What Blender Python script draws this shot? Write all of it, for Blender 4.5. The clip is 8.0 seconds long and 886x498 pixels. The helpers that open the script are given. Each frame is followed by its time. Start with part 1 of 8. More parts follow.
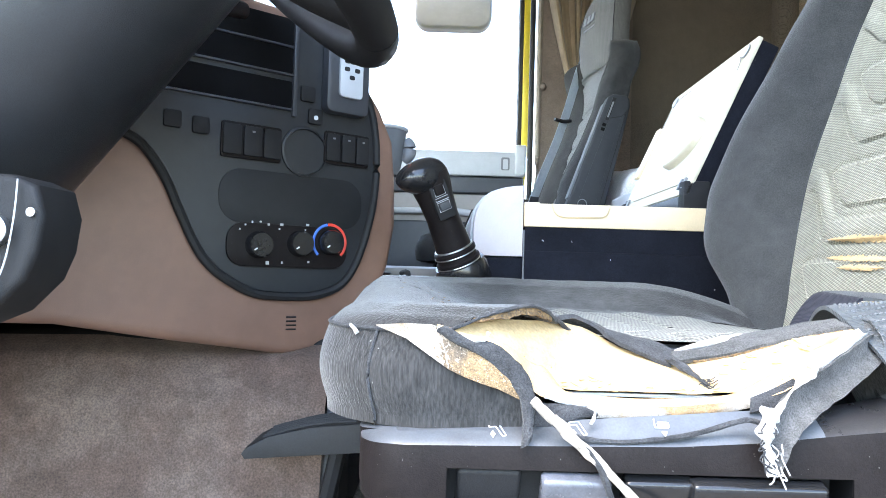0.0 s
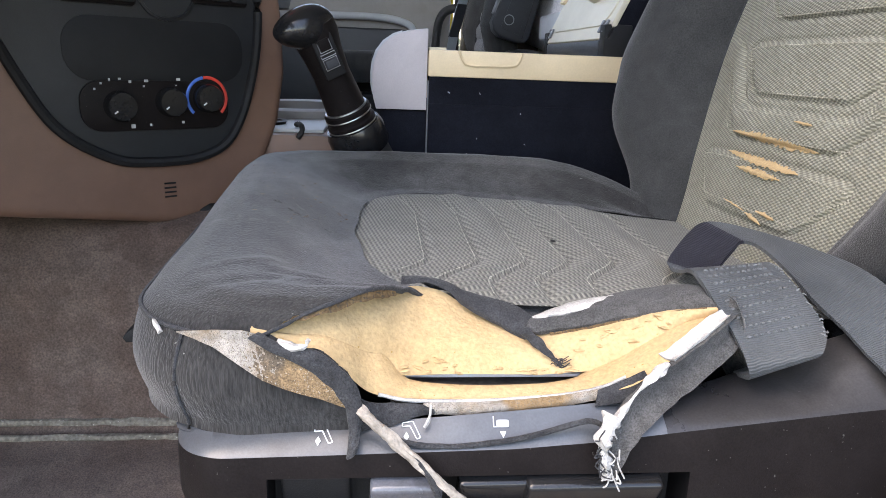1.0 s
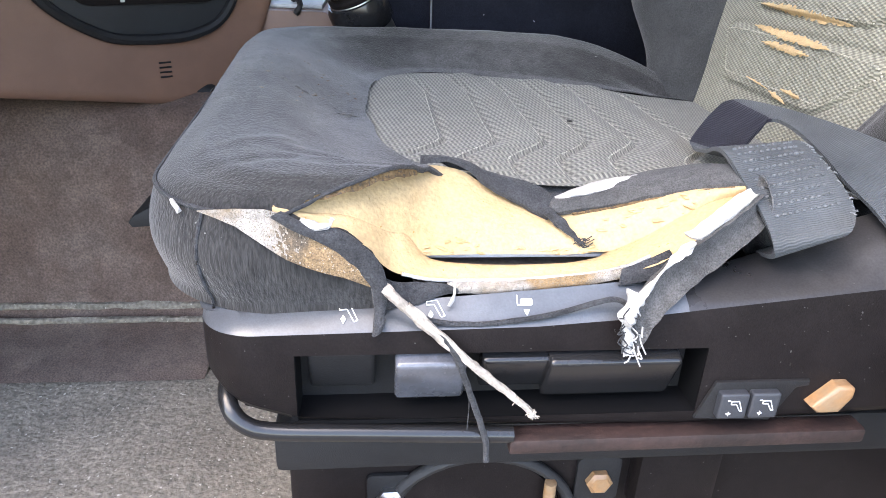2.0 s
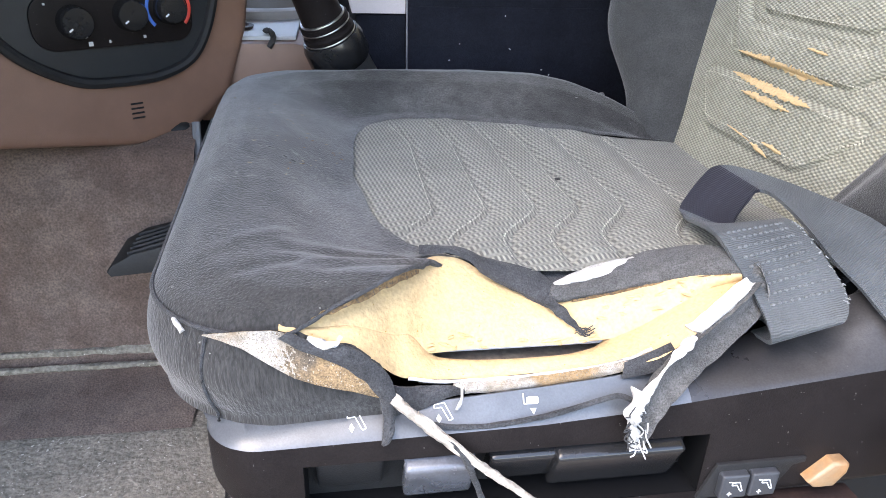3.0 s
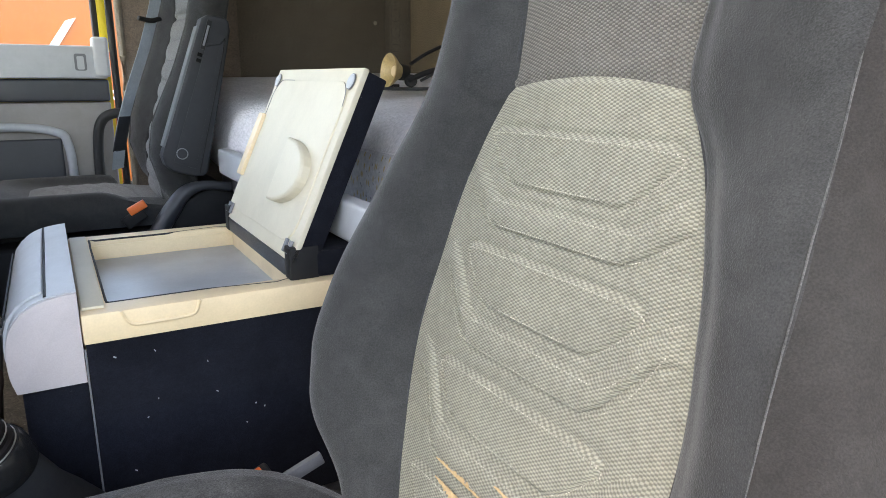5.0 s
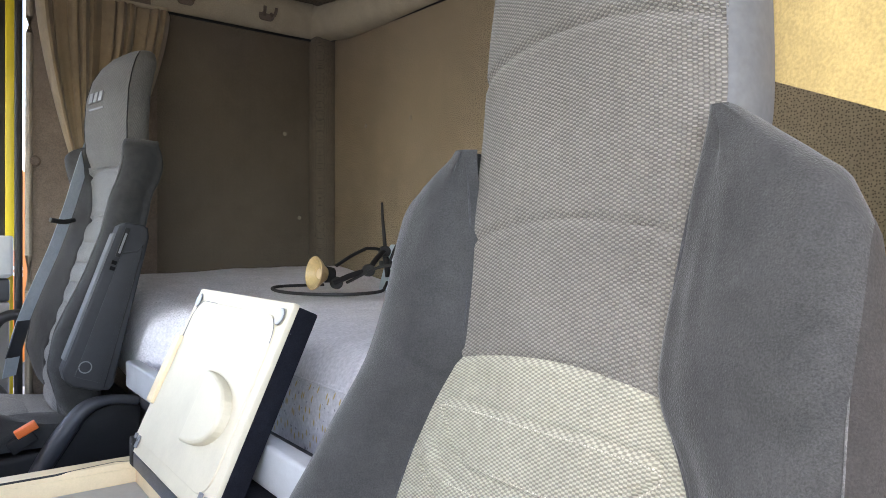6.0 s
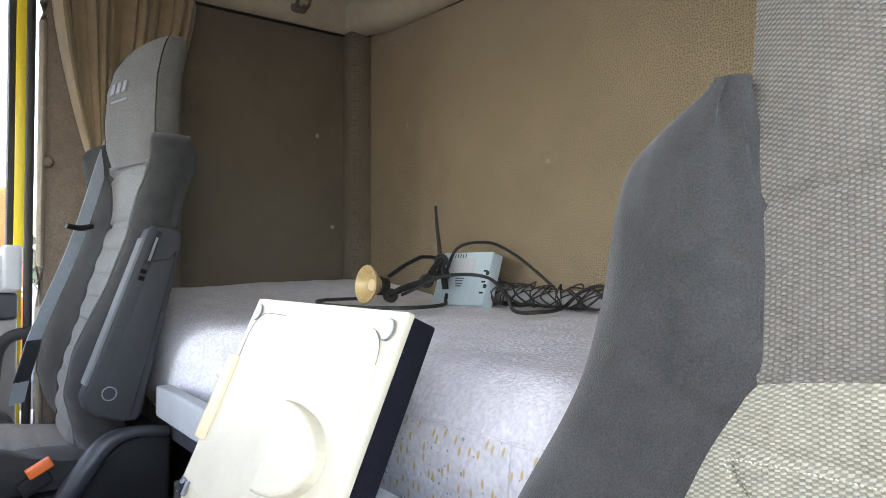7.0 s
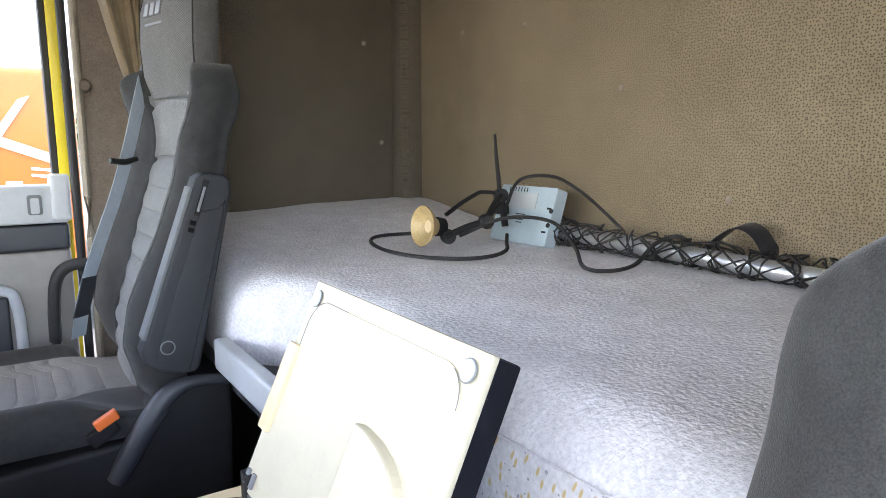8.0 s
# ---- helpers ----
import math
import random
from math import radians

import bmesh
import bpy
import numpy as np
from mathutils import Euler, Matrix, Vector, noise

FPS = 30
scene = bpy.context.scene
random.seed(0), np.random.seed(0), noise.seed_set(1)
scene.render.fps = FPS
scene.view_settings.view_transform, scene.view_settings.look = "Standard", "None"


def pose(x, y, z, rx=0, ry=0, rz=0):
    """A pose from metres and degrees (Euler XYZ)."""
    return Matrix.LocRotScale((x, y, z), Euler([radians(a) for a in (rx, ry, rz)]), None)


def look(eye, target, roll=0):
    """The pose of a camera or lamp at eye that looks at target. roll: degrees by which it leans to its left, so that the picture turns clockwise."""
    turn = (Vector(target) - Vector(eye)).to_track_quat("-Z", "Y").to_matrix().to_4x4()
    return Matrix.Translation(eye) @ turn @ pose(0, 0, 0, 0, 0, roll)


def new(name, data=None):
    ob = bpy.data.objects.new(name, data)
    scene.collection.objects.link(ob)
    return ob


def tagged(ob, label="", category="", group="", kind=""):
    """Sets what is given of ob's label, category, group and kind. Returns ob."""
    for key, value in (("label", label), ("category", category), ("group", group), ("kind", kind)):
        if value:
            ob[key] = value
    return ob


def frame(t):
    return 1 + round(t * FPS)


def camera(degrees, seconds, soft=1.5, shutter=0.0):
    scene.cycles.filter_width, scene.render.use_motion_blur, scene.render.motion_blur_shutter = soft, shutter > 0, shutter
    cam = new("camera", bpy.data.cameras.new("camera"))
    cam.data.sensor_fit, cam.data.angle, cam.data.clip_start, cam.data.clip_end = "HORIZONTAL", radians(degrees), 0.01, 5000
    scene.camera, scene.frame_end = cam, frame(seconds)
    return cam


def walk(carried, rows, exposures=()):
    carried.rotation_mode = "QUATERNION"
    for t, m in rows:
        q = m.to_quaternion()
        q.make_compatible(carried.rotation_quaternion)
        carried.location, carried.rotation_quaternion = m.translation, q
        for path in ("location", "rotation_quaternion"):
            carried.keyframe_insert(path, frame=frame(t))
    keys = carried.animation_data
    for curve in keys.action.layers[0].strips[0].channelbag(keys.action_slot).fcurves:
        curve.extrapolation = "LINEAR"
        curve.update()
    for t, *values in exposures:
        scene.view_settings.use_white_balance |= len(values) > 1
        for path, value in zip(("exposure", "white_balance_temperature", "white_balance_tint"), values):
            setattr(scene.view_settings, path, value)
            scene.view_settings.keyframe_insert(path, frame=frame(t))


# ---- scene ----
import functools

cam = camera(66.2, 8.0, 0.9)
EXPOSURES = [(0.0, 4.25, 6900, 8), (0.5, 3.4, 7400, 12), (1.0, 3.02, 7700, 15), (1.7, 3.41, 7300, 15), (3.0, 3.58, 7300, 14), (4.0, 3.61, 7300, 10), (4.5, 3.79, 7500, 11), (5.0, 3.42, 7800, 12), (6.5, 3.95, 7500, 16), (7.0, 3.95, 7650, 14), (7.5, 3.85, 7500, 14), (8.0, 4.05, 7500, 14)]
PATH = [
    (0, (-0.006, -0.007, 0.593), (-0.008, 1.992, 0.665), 1.7),
    (0.5, (0.028, 0.04, 0.656), (0.147, 2.032, 0.517), 1.8),
    (1, (0.05, 0.057, 0.686), (0.234, 1.976, 0.152), 2.2),
    (1.5, (0.041, 0.066, 0.666), (0.231, 1.91, -0.084), 2.2),
    (1.7, (0.041, 0.066, 0.669), (0.233, 1.889, -0.131), 2.3),
    (2.8, (0.02, 0.057, 0.717), (0.278, 1.84, -0.151), 2.0),
    (3, (0.022, 0.09, 0.728), (0.308, 1.868, -0.142), 1.8),
    (3.5, (0.038, 0.132, 0.762), (0.429, 1.892, -0.104), 1.7),
    (4, (0.048, 0.142, 0.811), (0.61, 1.858, -0.05), 1.1),
    (4.2, (0.06, 0.148, 0.85), (0.656, 1.846, -0.022), -0.4),
    (4.5, (0.079, 0.165, 0.89), (0.802, 1.873, 0.143), 0.0),
    (5, (0.103, 0.185, 0.951), (1.071, 1.866, 0.464), 0.3),
    (5.2, (0.114, 0.188, 0.966), (1.165, 1.847, 0.589), 0.2),
    (6.3, (0.112, 0.313, 1.041), (1.321, 1.906, 1.088), 0.1),
    (6.5, (0.12, 0.38, 1.028), (1.329, 1.972, 1.08), 0.2),
    (7, (0.108, 0.482, 1.005), (1.307, 2.082, 1.058), -0.1),
    (7.5, (0.107, 0.55, 1.047), (1.237, 2.2, 1.019), 0.1),
    (8, (0.131, 0.579, 1.137), (1.217, 2.228, 0.82), -0.1),
]
walk(cam, [(t, look(eye, target, roll)) for t, eye, target, roll in PATH], EXPOSURES)
SKY, SUN = 0.14, 0.5

# ---- world and light ----
world = bpy.data.worlds.new("overcast_sky")
scene.world = world
world.use_nodes = True
wn = world.node_tree.nodes
wl = world.node_tree.links
sky = wn.new("ShaderNodeTexSky")
sky.sky_type = "NISHITA"
sky.sun_disc = False
sky.sun_elevation = radians(62)
sky.sun_rotation = radians(-112)
sky.air_density = 1.0
sky.dust_density = 1.5
sky.ozone_density = 0.6
wn["Background"].inputs["Strength"].default_value = SKY
wl.new(sky.outputs[0], wn["Background"].inputs["Color"])
sun_data = bpy.data.lights.new("sun", "SUN")
sun_data.energy = SUN
sun_data.angle = radians(70)
sun_data.color = (1.0, 0.96, 0.9)
sun = new("sun", sun_data)
sun.matrix_world = look((-2.7, -0.5, 5.2), (0, 0, 0))


# ---- materials ----
def nodes_of(name):
    m = bpy.data.materials.new(name)
    m.use_nodes = True
    nt = m.node_tree
    return m, nt, nt.nodes["Principled BSDF"]


def surface(name, base, rough=0.6, metal=0.0, grain=(300, 0.15), stain=(9, 0.2), bump=(400, 0.0006), sheen=0.0, spec=0.5, stain_color=None, coat=0.0, speck=None, edge=(0.42, 0.68), dots=None, stretch=(1, 1, 1), pile=0.0):
    """A plain material with fine grain, broad stains and fine relief, at real size."""
    m, nt, bsdf = nodes_of(name)
    N, L = nt.nodes, nt.links
    tc = N.new("ShaderNodeTexCoord")
    g = N.new("ShaderNodeTexNoise")
    g.inputs["Scale"].default_value = grain[0]
    g.inputs["Detail"].default_value = 3
    s = N.new("ShaderNodeTexNoise")
    s.inputs["Scale"].default_value = stain[0]
    s.inputs["Detail"].default_value = 6
    s.inputs["Roughness"].default_value = 0.62
    lay = N.new("ShaderNodeMapping")
    lay.inputs["Scale"].default_value = (1, 1, pile or 1)
    L.new(tc.outputs["Object"], lay.inputs["Vector"])
    L.new(lay.outputs["Vector"], g.inputs["Vector"])
    L.new(tc.outputs["Object"], s.inputs["Vector"])
    gm = N.new("ShaderNodeMapRange")
    gm.inputs["From Min"].default_value, gm.inputs["From Max"].default_value = 0.3, 0.7
    gm.inputs["To Min"].default_value, gm.inputs["To Max"].default_value = 1 - grain[1], 1 + grain[1]
    L.new(g.outputs["Fac"], gm.inputs["Value"])
    sm = N.new("ShaderNodeMapRange")
    sm.inputs["From Min"].default_value, sm.inputs["From Max"].default_value = edge
    L.new(s.outputs["Fac"], sm.inputs["Value"])
    mix = N.new("ShaderNodeMix")
    mix.data_type = "RGBA"
    mix.inputs["A"].default_value = (*base, 1)
    sc = stain_color or tuple(c * (1 - stain[1]) for c in base)
    mix.inputs["B"].default_value = (*sc, 1)
    fac = N.new("ShaderNodeMath")
    fac.operation = "MULTIPLY"
    fac.inputs[1].default_value = stain[1] if stain_color else 1.0
    L.new(sm.outputs["Result"], fac.inputs[0])
    L.new(fac.outputs[0], mix.inputs["Factor"])
    mid = N.new("ShaderNodeTexNoise")
    mid.inputs["Scale"].default_value = stain[0] * 7
    mid.inputs["Detail"].default_value = 4
    mid.inputs["Distortion"].default_value = 0.8
    L.new(tc.outputs["Object"], mid.inputs["Vector"])
    mm = N.new("ShaderNodeMapRange")
    mm.inputs["From Min"].default_value, mm.inputs["From Max"].default_value = 0.3, 0.7
    mm.inputs["To Min"].default_value, mm.inputs["To Max"].default_value = 1 - grain[1] * 0.55, 1 + grain[1] * 0.55
    L.new(mid.outputs["Fac"], mm.inputs["Value"])
    both = N.new("ShaderNodeMath")
    both.operation = "MULTIPLY"
    L.new(gm.outputs["Result"], both.inputs[0])
    L.new(mm.outputs["Result"], both.inputs[1])
    mul = N.new("ShaderNodeVectorMath")
    mul.operation = "SCALE"
    L.new(mix.outputs["Result"], mul.inputs[0])
    L.new(both.outputs[0], mul.inputs["Scale"])
    out = mul.outputs[0]
    if speck:
        sp = N.new("ShaderNodeTexNoise")
        sp.inputs["Scale"].default_value = speck[0]
        sp.inputs["Detail"].default_value = 1
        L.new(tc.outputs["Object"], sp.inputs["Vector"])
        cr = N.new("ShaderNodeMapRange")
        cr.inputs["From Min"].default_value, cr.inputs["From Max"].default_value = speck[1], speck[1] + 0.03
        L.new(sp.outputs["Fac"], cr.inputs["Value"])
        m2 = N.new("ShaderNodeMix")
        m2.data_type = "RGBA"
        L.new(cr.outputs["Result"], m2.inputs["Factor"])
        L.new(out, m2.inputs["A"])
        m2.inputs["B"].default_value = (*speck[2], 1)
        out = m2.outputs["Result"]
    if dots:
        sx = N.new("ShaderNodeSeparateXYZ")
        L.new(tc.outputs["Object"], sx.inputs[0])
        along = N.new("ShaderNodeMath")
        L.new(sx.outputs["X"], along.inputs[0])
        L.new(sx.outputs["Y"], along.inputs[1])
        flat = N.new("ShaderNodeCombineXYZ")
        L.new(along.outputs[0], flat.inputs["X"])
        L.new(sx.outputs["Z"], flat.inputs["Y"])
        mp = N.new("ShaderNodeMapping")
        mp.inputs["Scale"].default_value = stretch
        L.new(flat.outputs[0], mp.inputs["Vector"])
        vo = N.new("ShaderNodeTexVoronoi")
        vo.voronoi_dimensions = "2D"
        vo.inputs["Randomness"].default_value = 0.7
        vo.inputs["Scale"].default_value = dots[0]
        L.new(mp.outputs["Vector"], vo.inputs["Vector"])
        dr = N.new("ShaderNodeMapRange")
        dr.inputs["From Min"].default_value, dr.inputs["From Max"].default_value = dots[1] + 0.05, dots[1] - 0.05
        L.new(vo.outputs["Distance"], dr.inputs["Value"])
        m3 = N.new("ShaderNodeMix")
        m3.data_type = "RGBA"
        L.new(dr.outputs["Result"], m3.inputs["Factor"])
        L.new(out, m3.inputs["A"])
        m3.inputs["B"].default_value = (*dots[2], 1)
        out = m3.outputs["Result"]
    L.new(out, bsdf.inputs["Base Color"])
    bsdf.inputs["Roughness"].default_value = rough
    rm = N.new("ShaderNodeMapRange")
    rm.inputs["To Min"].default_value, rm.inputs["To Max"].default_value = max(0.03, rough - 0.1), min(1, rough + 0.12)
    L.new(s.outputs["Fac"], rm.inputs["Value"])
    L.new(rm.outputs["Result"], bsdf.inputs["Roughness"])
    bsdf.inputs["Metallic"].default_value = metal
    bsdf.inputs["Specular IOR Level"].default_value = spec
    if sheen:
        bsdf.inputs["Sheen Weight"].default_value = sheen
        bsdf.inputs["Sheen Roughness"].default_value = 0.45
        bsdf.inputs["Sheen Tint"].default_value = (0.9, 0.9, 0.9, 1)
    if coat:
        bsdf.inputs["Coat Weight"].default_value = coat
        bsdf.inputs["Coat Roughness"].default_value = 0.2
    if bump[1]:
        bn = N.new("ShaderNodeTexNoise")
        bn.inputs["Scale"].default_value = bump[0]
        bn.inputs["Detail"].default_value = 2
        L.new(lay.outputs["Vector"], bn.inputs["Vector"])
        b = N.new("ShaderNodeBump")
        b.inputs["Strength"].default_value = 0.7
        b.inputs["Distance"].default_value = bump[1]
        L.new(bn.outputs["Fac"], b.inputs["Height"])
        L.new(b.outputs["Normal"], bsdf.inputs["Normal"])
    return m


def knit(name, thread, gap, cell=(0.0042, 0.0021), mortar=0.28, rough=0.85, turn=0.0, stain=0.14, ribs=0.0):
    """Spacer-mesh upholstery: staggered rows of small cells, in the metres of the UV map."""
    m, nt, bsdf = nodes_of(name)
    N, L = nt.nodes, nt.links
    uv = N.new("ShaderNodeTexCoord")
    mp = N.new("ShaderNodeMapping")
    mp.inputs["Rotation"].default_value = (0, 0, turn)
    L.new(uv.outputs["UV"], mp.inputs["Vector"])
    sep = N.new("ShaderNodeSeparateXYZ")
    L.new(mp.outputs[0], sep.inputs[0])

    def wave(socket, period):
        k = N.new("ShaderNodeMath")
        k.operation = "MULTIPLY"
        k.inputs[1].default_value = math.pi / period
        L.new(socket, k.inputs[0])
        w = N.new("ShaderNodeMath")
        w.operation = "SINE"
        L.new(k.outputs[0], w.inputs[0])
        return w.outputs[0]

    prod = N.new("ShaderNodeMath")
    prod.operation = "MULTIPLY"
    L.new(wave(sep.outputs[0], cell[0]), prod.inputs[0])
    L.new(wave(sep.outputs[1], cell[1]), prod.inputs[1])
    weave = prod.outputs[0]
    if ribs:
        # ribs along one thread direction, broken by the staggered cells
        sq = N.new("ShaderNodeMath")
        sq.operation = "MULTIPLY"
        sq.inputs[1].default_value = ribs
        L.new(wave(sep.outputs[1], cell[1]), sq.inputs[0])
        less = N.new("ShaderNodeMath")
        less.operation = "MULTIPLY_ADD"
        less.inputs[1].default_value = 1 - ribs
        L.new(weave, less.inputs[0])
        L.new(sq.outputs[0], less.inputs[2])
        weave = less.outputs[0]
    rel = N.new("ShaderNodeMapRange")
    rel.inputs["From Min"].default_value, rel.inputs["From Max"].default_value = -mortar, 0.45
    L.new(weave, rel.inputs["Value"])
    jit = N.new("ShaderNodeTexNoise")
    jit.inputs["Scale"].default_value = 160
    jit.inputs["Detail"].default_value = 2
    L.new(uv.outputs["Object"], jit.inputs["Vector"])
    jm = N.new("ShaderNodeMapRange")
    jm.inputs["From Min"].default_value, jm.inputs["From Max"].default_value = 0.3, 0.7
    jm.inputs["To Min"].default_value, jm.inputs["To Max"].default_value = 0.9, 1.1
    L.new(jit.outputs["Fac"], jm.inputs["Value"])
    br = N.new("ShaderNodeMix")
    br.data_type = "RGBA"
    br.inputs["A"].default_value = (*gap, 1)
    br.inputs["B"].default_value = (*thread, 1)
    L.new(rel.outputs["Result"], br.inputs["Factor"])
    tint = N.new("ShaderNodeVectorMath")
    tint.operation = "SCALE"
    L.new(br.outputs["Result"], tint.inputs[0])
    L.new(jm.outputs["Result"], tint.inputs["Scale"])
    s = N.new("ShaderNodeTexNoise")
    s.inputs["Scale"].default_value = 11
    s.inputs["Detail"].default_value = 7
    s.inputs["Roughness"].default_value = 0.6
    L.new(uv.outputs["Object"], s.inputs["Vector"])
    sm = N.new("ShaderNodeMapRange")
    sm.inputs["From Min"].default_value, sm.inputs["From Max"].default_value = 0.35, 0.7
    sm.inputs["To Min"].default_value, sm.inputs["To Max"].default_value = 1 + stain * 0.4, 1 - stain
    L.new(s.outputs["Fac"], sm.inputs["Value"])
    mul = N.new("ShaderNodeVectorMath")
    mul.operation = "SCALE"
    L.new(tint.outputs[0], mul.inputs[0])
    L.new(sm.outputs["Result"], mul.inputs["Scale"])
    L.new(mul.outputs[0], bsdf.inputs["Base Color"])
    bsdf.inputs["Roughness"].default_value = rough
    bsdf.inputs["Sheen Weight"].default_value = 0.08
    b = N.new("ShaderNodeBump")
    b.inputs["Strength"].default_value = 0.9
    b.inputs["Distance"].default_value = 0.0008
    L.new(rel.outputs["Result"], b.inputs["Height"])
    L.new(b.outputs["Normal"], bsdf.inputs["Normal"])
    return m


VELOUR_BROWN = surface("soiled_brown_velour", (0.031, 0.0290, 0.0275), 0.95, grain=(800, 0.2), stain=(9, 0.7), stain_color=(0.024, 0.021, 0.020), bump=(1100, 0.0006), sheen=0.06, spec=0.2)
VELOUR = surface("dark_velour", (0.038, 0.0385, 0.038), 0.95, grain=(800, 0.3), stain=(6, 0.8), stain_color=(0.025, 0.025, 0.0255), bump=(1100, 0.0009), sheen=0.24, spec=0.2)
VELOUR_WORN = surface("dusty_velour", (0.0275, 0.0268, 0.0265), 0.95, grain=(700, 0.45), stain=(6.5, 0.9), stain_color=(0.068, 0.0665, 0.065), bump=(800, 0.0012), sheen=0.28, spec=0.2, speck=(260, 0.785, (0.17, 0.17, 0.16)), edge=(0.45, 0.59), pile=0.16)
VELOUR_CLEAN = surface("clean_dark_velour", (0.032, 0.033, 0.0335), 0.95, grain=(800, 0.3), stain=(6, 0.5), stain_color=(0.026, 0.026, 0.028), bump=(1100, 0.0008), sheen=0.14, spec=0.2)
SEAM_GREY = surface("pale_seam_thread", (0.075, 0.075, 0.073), 0.9, grain=(1200, 0.4), stain=(60, 0.4), bump=(1300, 0.0003))
DUST = surface("tan_dust_crumb", (0.24, 0.20, 0.15), 0.95, grain=(900, 0.3), stain=(90, 0.4), bump=(900, 0.0003))
QUILT = surface("pale_quilting_thread", (0.42, 0.395, 0.32), 0.9, grain=(700, 0.45), stain=(60, 0.4), bump=(900, 0.0005))
QUILT_SEAT = surface("grey_beige_quilting_thread", (0.36, 0.35, 0.30), 0.9, grain=(700, 0.45), stain=(60, 0.4), bump=(900, 0.0005))
QUILT_GREY = surface("grey_quilting_thread", (0.25, 0.25, 0.245), 0.9, grain=(700, 0.4), stain=(60, 0.4), bump=(900, 0.0005))
BLACK_SMOOTH = surface("worn_smooth_black_plastic", (0.022, 0.021, 0.022), 0.28, grain=(900, 0.2), stain=(16, 0.5), stain_color=(0.05, 0.048, 0.048), bump=(1400, 0.0001), spec=0.5, speck=(570, 0.77, (0.064, 0.060, 0.058)))
# paler blue-grey base: the sky's reflection put into the paddle's colour
PADDLE_SHINE = surface("sky_sheen_paddle", (0.10, 0.105, 0.122), 0.25, grain=(900, 0.1), stain=(40, 0.5), bump=(1400, 0.00005), spec=0.6, coat=0.3)
KNIT_SEAT = knit("seat_mesh_fabric", (0.272, 0.267, 0.226), (0.092, 0.091, 0.082), cell=(0.0036, 0.0016), mortar=0.35, turn=1.40, ribs=0.45)
KNIT_BACK = knit("back_mesh_fabric", (0.335, 0.322, 0.248), (0.170, 0.164, 0.128), cell=(0.0028, 0.0014), mortar=0.3, turn=0.12)
KNIT_HEAD = knit("headrest_mesh_fabric", (0.176, 0.164, 0.141), (0.088, 0.081, 0.070), cell=(0.0030, 0.0015), mortar=0.1, turn=0.06)
KNIT_HEAD_DARK = knit("grey_headrest_mesh_fabric", (0.150, 0.147, 0.140), (0.070, 0.069, 0.066), cell=(0.0030, 0.0015), mortar=0.1)
KNIT_PALE = knit("pale_grey_mesh_fabric", (0.225, 0.228, 0.23), (0.108, 0.110, 0.113), cell=(0.0026, 0.0017), mortar=0.2)
KNIT_GREY = knit("grey_mesh_fabric", (0.165, 0.167, 0.167), (0.07, 0.071, 0.073), cell=(0.0026, 0.0017), mortar=0.2)
FOAM = surface("yellow_foam", (0.50, 0.358, 0.195), 0.95, grain=(520, 0.12), stain=(22, 0.5), stain_color=(0.46, 0.305, 0.145), bump=(520, 0.0007), spec=0.2, speck=(420, 0.765, (0.36, 0.22, 0.07)))
FOAM_DARK = surface("soiled_foam", (0.17, 0.105, 0.048), 0.95, grain=(700, 0.4), stain=(60, 0.5), bump=(600, 0.0014), speck=(500, 0.6, (0.07, 0.05, 0.035)))
LINING = surface("white_lining", (0.46, 0.445, 0.425), 0.95, grain=(800, 0.2), stain=(40, 0.3), bump=(900, 0.0008))
LINING_WORN = surface("worn_lining", (0.30, 0.272, 0.238), 0.95, grain=(1500, 0.45), stain=(30, 0.85), stain_color=(0.20, 0.115, 0.04), edge=(0.44, 0.58), bump=(1200, 0.0008), speck=(1500, 0.60, (0.14, 0.12, 0.09)))
HEM = surface("ribbed_hem_cloth", (0.042, 0.043, 0.046), 0.92, grain=(1100, 0.4), stain=(25, 0.35), bump=(1300, 0.001), sheen=0.1, spec=0.2)
HEM_GREY = surface("ribbed_grey_hem_cloth", (0.075, 0.074, 0.073), 0.92, grain=(1100, 0.4), stain=(25, 0.35), bump=(1300, 0.001), sheen=0.1, spec=0.2)
GOLD_WORN = surface("gold_worn_backing", (0.19, 0.125, 0.065), 0.95, grain=(1300, 0.5), stain=(45, 0.85), stain_color=(0.08, 0.065, 0.05), edge=(0.44, 0.60), bump=(1200, 0.0008), speck=(1100, 0.66, (0.33, 0.28, 0.22)))
CORD_W = surface("white_piping_cord", (0.38, 0.335, 0.285), 0.95, grain=(500, 0.2), stain=(40, 0.25), bump=(900, 0.001))
BLACK = surface("black_plastic", (0.0105, 0.0085, 0.0085), 0.42, grain=(900, 0.2), stain=(12, 0.4), stain_color=(0.02, 0.0165, 0.016), bump=(1400, 0.00015), spec=0.09, speck=(495, 0.765, (0.080, 0.076, 0.072)))
# black plastic greyed to carry the sky's reflection in its base colour
BLACK_SKY_SHEEN = surface("sky_sheen_black_plastic", (0.085, 0.092, 0.103), 0.3, grain=(900, 0.1), stain=(14, 0.7), stain_color=(0.035, 0.035, 0.038), bump=(1400, 0.0001), spec=0.6)
BLACK_MATT = surface("matt_black_plastic", (0.013, 0.013, 0.014), 0.62, grain=(900, 0.2), stain=(10, 0.3), bump=(1200, 0.0003), spec=0.3)
BLACK_GLOSS = surface("glossy_black_plastic", (0.014, 0.014, 0.015), 0.2, grain=(300, 0.1), stain=(14, 0.3), bump=(800, 0.00005))
DASH_DARK = surface("dark_grey_dashboard", (0.019, 0.0205, 0.023), 0.45, grain=(1200, 0.15), stain=(8, 0.25), bump=(1500, 0.00025), spec=0.4)
